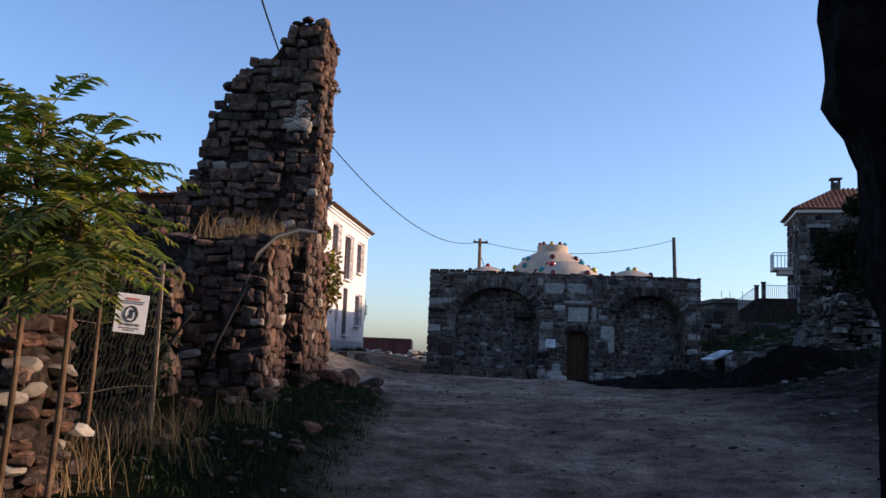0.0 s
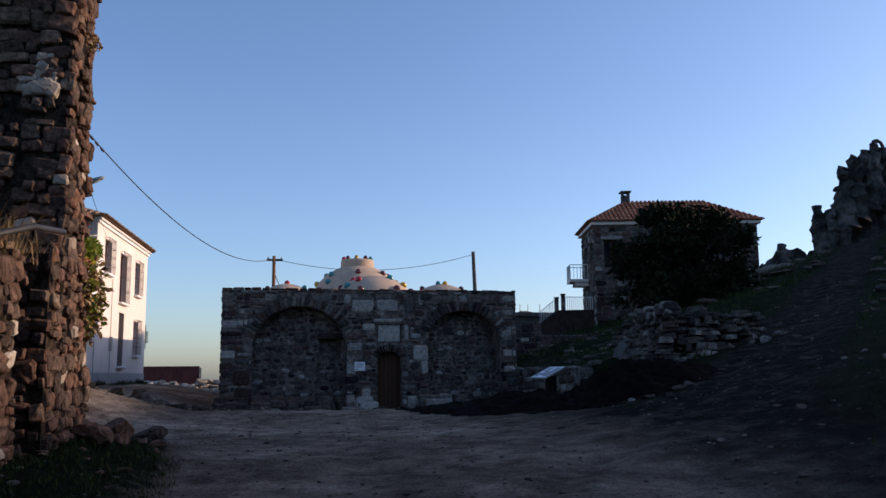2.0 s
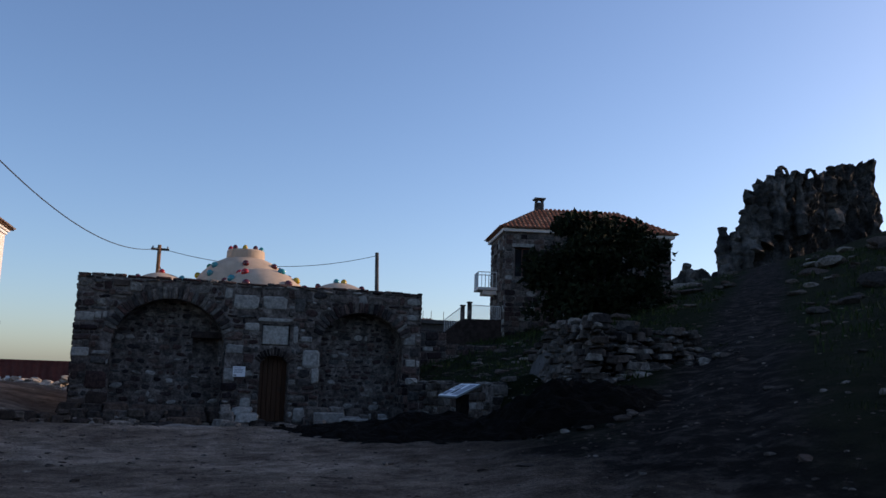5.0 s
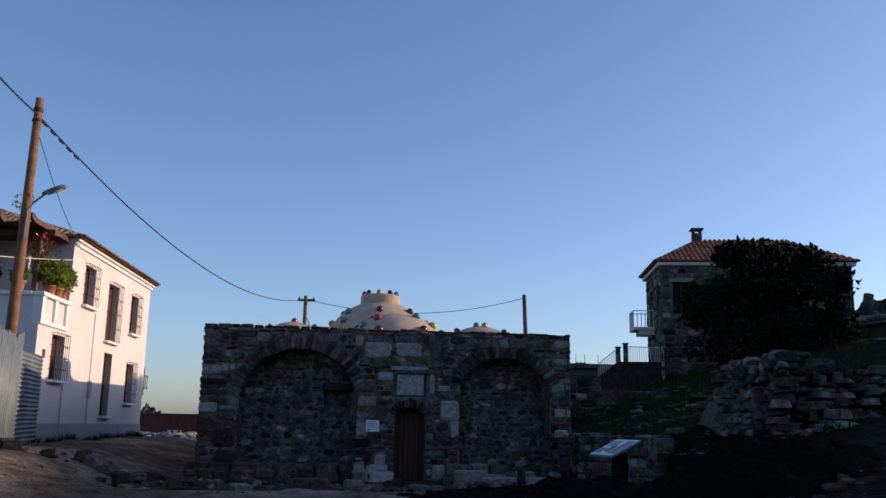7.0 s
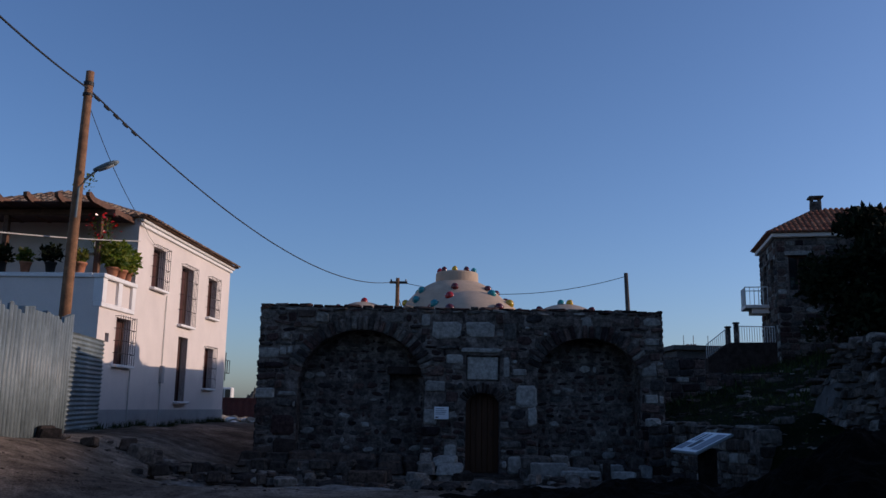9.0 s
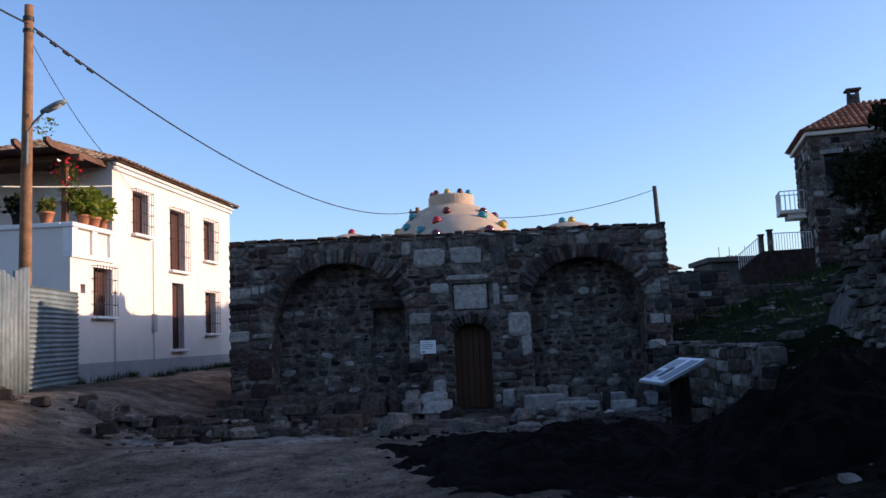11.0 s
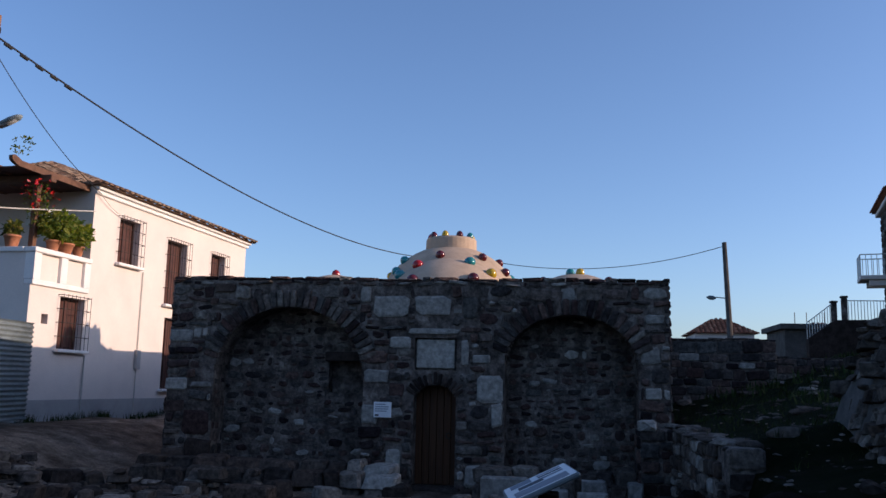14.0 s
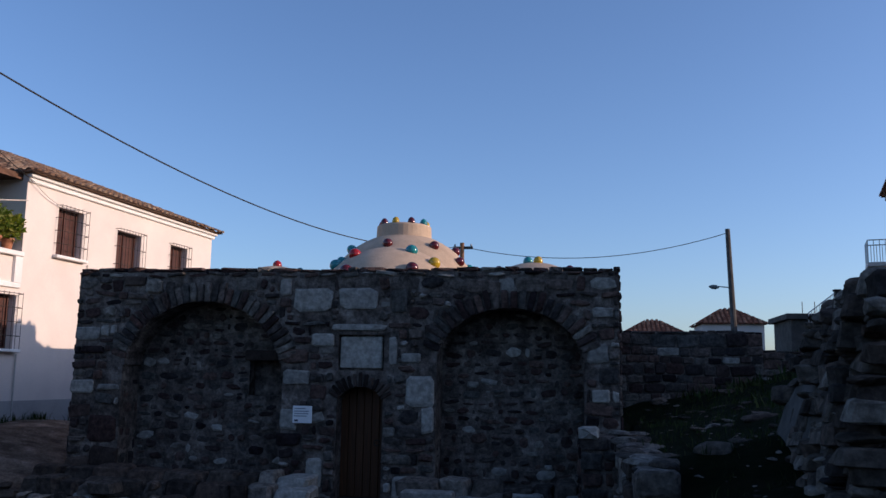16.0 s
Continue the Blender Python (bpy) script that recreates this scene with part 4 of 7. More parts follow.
for i in range(10):
    v = -0.2 - i * 0.85
    prof = [(2.3, 0.0), (2.3, 0.15), (-0.5, 0.15), (-0.62, 0.2), (-0.74, 0.24), (-0.84, 0.2), (-0.82, 0.1), (-0.7, 0.04), (-0.55, 0.0)]
    n = len(prof)
    rf_ = Geo().add([(x, v + d, 6.93 + z) for d in (-0.05, 0.05) for x, z in prof], [tuple(range(n)), tuple(range(2 * n - 1, n - 1, -1))] + [(k, k + n, (k + 1) % n + n, (k + 1) % n) for k in range(n)])
    hp(rf_, "rafter", "timber")
for i in range(9):
    v0, v1 = -0.26 - i * 0.85, -0.99 - i * 0.85
    hp(Geo().box(-0.45, 2.2, v1, v0, 6.95, 6.975), "shade_mat", "shutter")


def leaf_cloud(centre, size, count, leaf, r, up=0.3):
    g = Geo()
    for _ in range(count):
        p = Vector((r.gauss(0, 1), r.gauss(0, 1), r.gauss(0, 1))).normalized() * r.uniform(0.25, 1.0) ** 0.5
        p = Vector((centre[0] + p.x * size[0], centre[1] + p.y * size[1], centre[2] + p.z * size[2]))
        d = Vector((r.gauss(0, 1), r.gauss(0, 1), r.gauss(up, 0.8))).normalized()
        sd = d.cross(Vector((r.gauss(0, 1), r.gauss(0, 1), r.gauss(0, 1)))).normalized()
        L = leaf * r.uniform(0.6, 1.3)
        b = d.cross(sd) * L * 0.12
        g.add([p, p + d * L * 0.5 + sd * L * 0.28 + b, p + d * L, p + d * L * 0.5 - sd * L * 0.28 + b], [(0, 1, 2), (0, 2, 3)])
    return g


def pot_plant(u, v, z, r0, h, spread_by, count, seed, mat="leaf", pot="terracotta"):
    r = random.Random(seed)
    m = HM @ Matrix.Translation((u, v, z))
    ob = tagged(empty("potted_plant", m), "leafy plant in a round terracotta pot on the parapet" if pot == "terracotta" else "bushy plant in a dark pot on the parapet", "potted plant", "pots on the terrace")
    Geo().lathe([(r0 * 0.68, 0), (r0 * 0.72, 0.02), (r0 * 0.95, h * 0.8), (r0 * 1.08, h * 0.82), (r0 * 1.08, h), (r0 * 0.9, h), (r0 * 0.85, h * 0.85)], (0, 0, 0), 16).make("pot", pot, ob, shade=True)
    leaf_cloud((0, 0, h + spread_by * 0.8), (spread_by, spread_by, spread_by * 0.9), count, 0.16, r).make("foliage", mat, ob)
    return ob


pot_plant(1.75, -0.06, PZ1, 0.15, 0.27, 0.36, 420, 1, "young_leaf")
pot_plant(1.25, -0.06, PZ1, 0.2, 0.27, 0.42, 480, 2, "young_leaf")
pot_plant(0.75, -0.06, PZ1, 0.17, 0.27, 0.46, 520, 3, "young_leaf")
for i, v in enumerate((-0.7, -1.5, -2.2, -2.9, -3.6, -4.3)):
    pot_plant(0.1, v, PZ1, 0.19 if i == 0 else 0.15, 0.3, 0.28 if i in (1, 3) else 0.2, 260 if i in (1, 3) else 130, 10 + i, "dark_leaf" if i in (1, 3) else "leaf", "terracotta" if i in (0, 2) else "iron")
r = random.Random(21)
vine = leaf_cloud((0.4, -0.3, 6.3), (0.25, 0.3, 0.75), 260, 0.1, r)
vn = tagged(vine.make("climbing_plant", "leaf"), "flowering climber with red blossoms on the pergola post", "climber")
vn.matrix_world = HM
fl = leaf_cloud((0.35, -0.25, 6.5), (0.4, 0.5, 0.5), 70, 0.11, r).make("blossom", "glass_flower", vn)
tw = leaf_cloud((0.4, -0.9, 7.75), (0.3, 0.35, 0.3), 60, 0.1, r).make("shoot", "leaf", vn)
hp(Geo().box(UPPER - 0.22, UPPER - 0.02, -1.9, -1.2, 6.0, 6.45, c=0.02), "air_conditioner", "rail_white")
g = Geo()
for pts in ([(END, 0.02, 2.9), (END + 0.6, 0.02, 2.9), (END + 0.6, 0.02, 3.4), (END, 0.02, 3.4)], [(END + 0.05, 0.02, 2.6), (END + 0.05, 0.02, 3.7)], [(END + 0.3, 0.02, 2.9), (END + 0.3, 0.02, 3.4)]):
    g.tube(pts, 0.02, 5)
hp(g, "bracket_frame", "iron", "thin metal frame on the far corner")

# ---- sheet metal fence ----
def corrugated(p0, p1, z0, z1a, z1b, vertical, pitch, depth, name, label):
    """A fence of overlapping corrugated sheets, each a part."""
    p0, p1 = Vector(p0), Vector(p1)
    L = (p1 - p0).length
    fr = face((p0.x, p0.y, 0), p1 - p0, Vector(((p1 - p0).y, -(p1 - p0).x, 0)))
    ob = tagged(empty(name, fr @ Matrix.Translation((0, 0, z0))), label, "fence")
    count = int(L / 0.85) + 1 if vertical else 3
    for s in range(count):
        rise, tilt = rng.uniform(-.05, .05), rng.uniform(-.008, .008)
        if vertical:
            a, b = L * s / count, L * (s + 1) / count + 0.05
        else:
            a, b = (z1a - z0) * s / count, (z1a - z0) * (s + 1) / count + 0.05
        n = int((b - a) / pitch * (12 if vertical else 6))
        vs = []
        for i in range(n + 1):
            w = a + (b - a) * i / n
            d = depth * (max(-1.0, min(1.0, 2.4 * math.sin(2 * math.pi * w / pitch))) if vertical else math.sin(2 * math.pi * w / pitch)) + 0.008 * (s % 2)
            if vertical:
                zt = z1a + (z1b - z1a) * (s + 0.5) / count + rise + tilt * i - z0
                vs += [(w, d, -0.15), (w, d, zt), (w, d - 0.005, -0.15), (w, d - 0.005, zt)]
            else:
                vs += [(0, d, w), (L, d, w + 0.02), (0, d - 0.005, w), (L, d - 0.005, w + 0.02)]
        fs = []
        for i in range(n):
            q = 4 * i
            fs += [(q, q + 4, q + 5, q + 1), (q + 2, q + 3, q + 7, q + 6), (q + 1, q + 5, q + 7, q + 3), (q, q + 2, q + 6, q + 4)]
        mesh_ob("sheet", vs, fs, "galv", ob, shade=True)
    return ob


corrugated((-5.55, 29.4, 0), (-5.95, 32.62, 0), 1.03, 3.2, 3.2, False, 0.11, 0.022, "metal_fence", "galvanised fence panel of horizontal corrugated sheet")
corrugated((-4.0, 20.5, 0), (-5.55, 29.35, 0), 0.85, 3.34, 3.48, True, 0.24, 0.06, "metal_fence", "tall galvanised fence of upright corrugated sheets")

# ---- poles and cables ----
def sag(p, q, drop, n=24):
    p, q = Vector(p), Vector(q)
    return [p.lerp(q, i / n) - Vector((0, 0, drop * 4 * (i / n) * (1 - i / n))) for i in range(n + 1)]


pole = tagged(empty("street_pole", pose(-6.15, 30.4, 0.9)), "weathered brown wooden utility pole with street lamp", "utility pole")
Geo().tube([(0, 0, -0.3), (0.0, 0, 2.5), (0.03, 0, 6.0), (0.06, 0, 9.0)], [0.15, 0.14, 0.12, 0.10], 14).make("shaft", "pole_wood", pole, shade=True)
Geo().tube([(0.05, 0, 8.62), (0.05, 0, 8.72)], 0.125, 14).make("band", "iron", pole)
Geo().tube([(0.05, 0, 8.35), (0.05, 0, 8.42)], 0.125, 14).make("band", "iron", pole)
Geo().tube([(0.08, -0.1, 5.2), (0.1, -0.12, 5.95), (0.25, -0.14, 6.15), (0.55, -0.16, 6.42)], 0.03, 8).make("lamp_arm", "galv", pole)
m = Matrix.Translation((0.72, -0.16, 6.5)) @ Matrix.Rotation(radians(-22), 4, 'Y')
lh = Geo()
prof = [(0.03, -0.32), (0.07, -0.28), (0.105, -0.1), (0.12, 0.1), (0.10, 0.24), (0.04, 0.33)]
lh.lathe(prof, (0, 0, 0), 14, m @ Matrix.Rotation(radians(90), 4, 'Y') @ Matrix.Diagonal((0.62, 1, 1, 1)))
lh.make("lamp_head", "galv", pole, shade=True)
Geo().lathe([(0.09, -0.2), (0.1, 0.0), (0.08, 0.2)], (0, 0, 0), 12, m @ Matrix.Translation((0, 0, -0.035)) @ Matrix.Rotation(radians(90), 4, 'Y') @ Matrix.Diagonal((0.5, 0.9, 1, 1))).make("lamp_glass", "lamp_glass", pole, shade=True)
TOP = Vector((-6.1, 30.4, 9.45))
P3, P2 = Vector((0.85, 62.5, 9.35)), Vector((14.75, 61.2, 9.75))
for nm, p, lean, h in (("utility_pole", P3, 0.0, 8.4), ("utility_pole", P2, -0.25, 8.4)):
    zb = height(p.x, p.y)
    ob = tagged(empty(nm, pose(p.x - lean, p.y, zb)), "dark wooden utility pole standing behind the bathhouse", "utility pole", "distant poles")
    Geo().tube([(0, 0, -0.2), (lean, 0, p.z - zb + 0.2)], [0.17, 0.12], 10).make("shaft", "pole_wood" if p is P3 else "asphalt", ob)
    if p is P3:
        Geo().box(-0.5, 0.6, -0.06, 0.06, p.z - zb - 0.15, p.z - zb, c=0.01).make("crossarm", "iron", ob)
        Geo().tube([(0.0, 0, p.z - zb - 0.9), (0.7, 0, p.z - zb - 2.6)], 0.03, 6).make("stay", "iron", ob)
        for q in (-0.4, 0.0, 0.5):
            Geo().lathe([(0.03, 0), (0.06, 0.05), (0.03, 0.14)], (q, 0, p.z - zb), 8).make("insulator", "lamp_glass", ob)
    else:
        Geo().tube([(lean * 0.7, 0, p.z - zb - 3.0), (-0.3, 0, p.z - zb - 2.8), (-0.85, 0, p.z - zb - 2.75)], 0.03, 6).make("lamp_arm", "galv", ob)
        Geo().lathe([(0.03, -0.25), (0.11, -0.1), (0.12, 0.1), (0.04, 0.25)], (0, 0, 0), 10, Matrix.Translation((-1.0, 0, p.z - zb - 2.78)) @ Matrix.Rotation(radians(95), 4, 'Y')).make("lamp_head", "galv", ob)


def cable(pts, r, mat, label):
    ob = Geo().tube(pts, r, 6).make("overhead_cable", mat)
    return tagged(ob, label, "cable")


cable(sag(TOP, P3, 1.62, 40), 0.022, "cable", "black overhead cable sagging between two poles")
cable(sag(P3, P2, 0.95, 30), 0.02, "cable", "black overhead cable behind the domes")
cable(sag(TOP, (-3.3, 4.0, 9.0), 1.0, 30), 0.022, "cable", "black overhead cable running over the ruin")
cable(sag(TOP - Vector((0, 0, 0.3)), HM @ Vector((2.3, 0.1, 6.9)), 0.25, 16), 0.01, "cable", "thin service cable from the pole to the house")
cable(sag(HM @ Vector((2.3, 0.1, 6.9)), HM @ Vector((4.4, 0.05, 6.6)), 0.25, 10), 0.01, "cable_white", "pale service cable along the house wall")
cable(sag(HM @ Vector((2.2, 0.05, 6.4)), (-8.2, 22.0, 4.6), 0.15, 20), 0.016, "cable_white", "pale cable stretched before the terrace")
for i in range(5):
    f = 0.012 + 0.014 * i
    p = TOP.lerp(P3, f) - Vector((0, 0, 6.48 * f * (1 - f) + 0.02))
    tagged(Geo().tube([p - Vector((0.03, 0.1, 0)), p, p + Vector((0.03, 0.1, -0.05))], [0.03, 0.05, 0.03], 6).make("cable_clamp", "cable"), "black clamp knotted round the overhead cable", "cable clamp", "cable clamps")

# ---- stone house on the slope ----
SM = face((19.25, 50.45, 0), (10.4, -2.35, 0), (-2.35, -10.4, 0))
sh = tagged(empty("stone_house", SM), "two-storey grey stone house with red hipped tile roof", "house")
W, D, EZ = 10.6, 5.7, 10.4
hw = [(0.9, 1.9, 7.6, 9.3), (4.9, 5.9, 7.6, 9.3), (8.6, 9.6, 7.7, 9.5), (8.6, 9.6, 5.0, 7.2)]
holed_wall(0.35, W - 0.35, 3.2, EZ - 0.1, hw, -0.85, -0.35).make("wall", "mortar", sh)
sw = [(1.2, 2.1, 7.6, 9.3), (3.2, 4.2, 7.2, 9.3), (1.2, 2.1, 4.6, 6.2), (3.2, 4.2, 4.0, 6.2)]
g = Geo()
hwl = holed_wall(0.85, D - 0.35, 3.2, EZ - 0.1, sw, -0.85, -0.35)
# local: along -y, face towards -x
left = Geo()
left.add([(-(p[1] + 0.35) + 0.35, -p[0], p[2]) for p in hwl.v], [tuple(reversed(q)) for q in hwl.f])
left.make("wall", "mortar", sh)
Geo().box(W - 0.85, W - 0.35, -D + 0.35, -0.86, 3.2, EZ - 0.1).box(0.36, W - 0.36, -D + 0.35, -D + 0.8, 3.2, EZ - 0.1).make("wall", "mortar", sh)
sp2 = Pieces("mixed")
fr = SM @ face((0, -0.35, 0), (1, 0, 0), (0, 1, 0))
masonry(sp2, fr, 3.6, EZ - 0.35, lambda z: (0.35, W - 0.35), [rect_hole(a - .12, b + .12, c - .12, d + .2) for a, b, c, d in hw], rows=(0.22, 0.38), wide=(0.25, 0.6), proud=(0.02, 0.05), seed=31, pale=0.08)
fr2 = SM @ face((0.35, -D + 0.35, 0), (0, 1, 0), (-1, 0, 0))
masonry(sp2, fr2, 3.6, EZ - 0.35, lambda z: (0.0, D - 0.7), [rect_hole(D - 0.35 - b - .1, D - 0.35 - a + .1, c - .1, d + .15) for a, b, c, d in sw], rows=(0.22, 0.38), wide=(0.25, 0.6), proud=(0.02, 0.05), seed=32, pale=0.08)
for a, b, c, d in hw:
    win = Geo().box(a, b, -0.72, -0.68, c, d).make("window", "pane", sh)
    Geo().box(a, a + 0.08, -0.68, -0.6, c, d).box(b - 0.08, b, -0.68, -0.6, c, d).box(a + 0.08, b - 0.08, -0.68, -0.6, d - 0.08, d).box((a + b) / 2 - 0.04, (a + b) / 2 + 0.04, -0.68, -0.6, c, d - 0.08).make("frame", "shutter", win)
    Geo().box(a - 0.15, b + 0.15, -0.36, -0.27, d, d + 0.2, c=0.01).make("lintel", "pale_stone", win)
for a, b, c, d in sw:
    win = Geo().box(0.66, 0.70, -b, -a, c, d).make("window", "pane", sh)
    Geo().box(0.58, 0.66, -b, -b + 0.08, c, d).box(0.58, 0.66, -a - 0.08, -a, c, d).box(0.58, 0.66, -b + 0.08, -a - 0.08, d - 0.08, d).make("frame", "shutter", win)
Geo().box(0.15, W - 0.15, -D + 0.15, -0.15, EZ - 0.22, EZ - 0.02, c=0.03).make("cornice", "plaster", sh, "pale cornice under the eaves")
core, planes = hip_roof(0, W, -D, 0, EZ, 12.1, 2.85)
rf = core.make("roof", "tile", sh, "red clay tile hipped roof")
t = roof_tiles(planes, "tile", 0.26, 0.42).make("roof_tiles", "tile", rf)
t["kind"] = "stuff"
ch = Geo().box(2.6, 3.1, -3.1, -2.6, 11.7, 12.5, c=0.02).make("chimney", "mortar", sh)
Geo().box(2.5, 3.2, -3.2, -2.5, 12.68, 12.78, c=0.02).make("chimney_cap", "mortar", ch)
for px, py in ((2.62, -3.08), (3.0, -3.08), (2.62, -2.7), (3.0, -2.7)):
    Geo().box(px, px + 0.09, py, py + 0.09, 12.5, 12.68).make("chimney_post", "mortar", ch)
bal = Geo().box(-0.85, 0.36, -4.4, -2.8, 7.0, 7.18, c=0.02).box(-0.5, 0.36, -4.2, -4.05, 6.75, 7.0).box(-0.5, 0.36, -3.1, -2.95, 6.75, 7.0).make("balcony", "plaster", sh)
g = Geo()
for q in range(10):
    y = -4.36 + 1.52 * q / 9
    g.tube([(-0.82, y, 7.18), (-0.82, y, 8.1)], 0.014, 4)
for q in range(6):
    for y in (-4.36, -2.84):
        g.tube([(-0.82 + 1.1 * q / 5, y, 7.18), (-0.82 + 1.1 * q / 5, y, 8.1)], 0.014, 4)
g.tube([(0.3, -4.36, 8.1), (-0.82, -4.36, 8.1), (-0.82, -2.84, 8.1), (0.3, -2.84, 8.1)], 0.025, 5)
g.make("railing", "rail_white", bal)
sp2.finish(sh, (19.25, 50.45, 6), 280)

# terrace wall with railing beside the stone house
tw_ = tagged(empty("terrace_wall", pose(15.9, 50, 3.0)), "ramped stone terrace wall with white railing", "terrace wall")
Geo().add([(0, 0, -0.5), (0, 0, 1.2), (1.05, 0, 1.95), (3.3, 0, 2.0), (3.3, 0, -0.5), (0, 0.4, -0.5), (0, 0.4, 1.2), (1.05, 0.4, 1.95), (3.3, 0.4, 2.0), (3.3, 0.4, -0.5)], [(4, 3, 2, 1, 0), (5, 6, 7, 8, 9), (0, 1, 6, 5), (1, 2, 7, 6), (2, 3, 8, 7), (3, 4, 9, 8), (4, 0, 5, 9)]).make("wall", "dark_stone", tw_)
for x, z in ((1.05, 2.65), (1.45, 2.85)):
    Geo().box(x - 0.1, x + 0.1, 0.1, 0.3, 1.0, z, c=0.02).box(x - 0.13, x + 0.13, 0.07, 0.33, z, z + 0.08, c=0.01).make("post", "mortar", tw_)
g = Geo()
for q in range(11):
    x = 1.0 * q / 10
    g.tube([(x, 0.2, 1.2 + 0.75 * x), (x, 0.2, 1.85 + 0.78 * x)], 0.014, 4)
g.tube([(0, 0.2, 1.85), (1.0, 0.2, 2.63)], 0.02, 4)
for q in range(15):
    x = 1.6 + 1.7 * q / 14
    g.tube([(x, 0.2, 1.9), (x, 0.2, 2.75)], 0.014, 4)
g.tube([(1.55, 0.2, 2.75), (3.3, 0.2, 2.75)], 0.02, 4)
g.make("railing", "rail_white", tw_)

# low flat-roofed shed and far houses
shed = tagged(empty("flat_roofed_shed", pose(18.2, 62, 2.2)), "dark flat-roofed shed with bare steel rods on top", "shed")
Geo().box(-0.7, 2.2, -1.5, 2.5, -1.0, 3.1).make("wall", "asphalt", shed)
Geo().box(-0.95, 2.45, -1.75, 2.75, 3.1, 3.38, c=0.02).make("roof_slab", "asphalt", shed)
for x in (0.2, 0.8, 1.7):
    Geo().tube([(x, 0, 3.38), (x, 0, 4.1)], 0.02, 4).make("steel_rod", "iron", shed)
for cx, cy, w, d, ze, zr, lab in ((12.0, 77, 4.6, 5, 5.15, 6.3, "small white house with brown-red tile roof"), (17.0, 77, 4.4, 5, 5.95, 7.1, "white house with a red hipped tile roof"), (24.5, 80, 4.5, 5, 6.0, 7.1, "white house with a red hipped tile roof half hidden")):
    zb = height(cx, cy) - 0.5
    ob = tagged(empty("far_house", pose(cx, cy, zb)), lab, "house", "far houses")
    Geo().box(-w / 2 + 0.25, w / 2 - 0.25, -d / 2 + 0.25, d / 2 - 0.25, 0, ze - zb).make("wall", "plaster", ob)
    core, planes = hip_roof(-w / 2, w / 2, -d / 2, d / 2, ze - zb, zr - zb, w * 0.42)
    rr = core.make("roof", "tile", ob)
    tt = roof_tiles(planes, "tile", 0.3, 0.5).make("roof_tiles", "tile", rr)
    tt["kind"] = "stuff"
    wn_ = Geo().box(-0.9, -0.1, -d / 2 + 0.2, -d / 2 + 0.24, ze - zb - 1.6, ze - zb - 0.5).make("window", "pane", ob)

# ---- castle rock ----
PROFILE = [(40, 10.0), (45.5, 10.9), (47.2, 12.1), (48.3, 13.0), (49.1, 12.6), (50.2, 12.8), (50.9, 12.4), (51.4, 12.7), (51.8, 16.6), (52.5, 16.9), (52.8, 16.4), (54.0, 16.4), (54.2, 18.1), (54.9, 18.7), (55.1, 20.4), (56.0, 20.9), (56.5, 21.9), (58.1, 22.5), (58.9, 23.0), (61.0, 23.2), (62.4, 23.2), (64.8, 23.7), (67, 24.6), (70, 26.0), (78, 28)]
g = Geo()
nu, nv = 210, 54
vs = []
for i in range(nu + 1):
    u = 40 + 38 * i / nu
    top = interp(u, PROFILE) + 0.3 * noise.noise((u * 1.3, 0.0, 2.0)) + 0.4 * noise.noise((u * 3.1, 9.0, 2.0))
    bot = 8.5
    for j in range(nv + 1):
        k = j / nv
        z = bot + (top - bot) * k
        y = 73.6 + 0.5 * k + (0.3 + 0.7 * smooth(53, 60, u)) * (0.9 * noise.fractal((u * 0.3, 3.1, z * 0.08), 1.0, 2.0, 4) + 1.2 * noise.fractal((u * 0.8, 7.7, z * 0.3), 0.7, 2.1, 5)) + (0.25 * (u - 55) if u > 62 else 0)
        vs.append((u + 0.3 * noise.noise((u, z, 0)), y, z))
for i in range(nu + 1):
    u, y, z = vs[i * (nv + 1) + nv]
    vs.append((u + 2.9, y + 3.5, z - 0.4))
fs = [(i * (nv + 1) + j, (i + 1) * (nv + 1) + j, (i + 1) * (nv + 1) + j + 1, i * (nv + 1) + j + 1) for i in range(nu) for j in range(nv)]
o = (nu + 1) * (nv + 1)
fs += [(i * (nv + 1) + nv, (i + 1) * (nv + 1) + nv, o + i + 1, o + i) for i in range(nu)]
ob2 = len(vs)
for i in range(nu + 1):
    u, y, z = vs[o + i]
    vs.append((u + 3.4, y + 4, 8.0))
fs += [(o + i, o + i + 1, ob2 + i + 1, ob2 + i) for i in range(nu)]
castle = tagged(mesh_ob("castle_rock", vs, fs, "cliff"), "craggy dark rock with ruined castle walls on top", "castle ruin")
cr = random.Random(77)
for x, z0 in ((60.0, 22.95), (63.5, 23.1)):
    pts = [(x + 0.62 * math.cos(a) + cr.uniform(-.08, .08), 74.6, z0 + 0.95 * math.sin(a) ** 0.6 + cr.uniform(-.06, .06)) for a in [math.pi * i / 10 for i in range(11)]]
    Geo().tube(pts, [cr.uniform(0.14, 0.26) for _ in pts], 6).make("ruined_window", "cliff", castle)

for x, zt, rad in ((48.3, 13.1, 0.8), (52.2, 17.0, 0.75), (53.4, 16.6, 0.7), (54.7, 18.8, 0.8), (55.5, 21.0, 0.8), (56.7, 22.1, 0.8), (58.2, 22.8, 0.7), (59.1, 23.6, 0.5), (61.4, 23.5, 0.6), (65.5, 24.3, 0.7)):
    n = 14
    pts = [(x + cr.uniform(-.2, .2), 73.6 + 0.04 * k + cr.uniform(-.25, .25), zt - 6.5 * (1 - k / n)) for k in range(n + 1)]
    Geo().tube(pts, [rad * (1.25 - 0.6 * k / n) * cr.uniform(0.7, 1.2) for k in range(n + 1)], 7).make("crag", "cliff", castle)

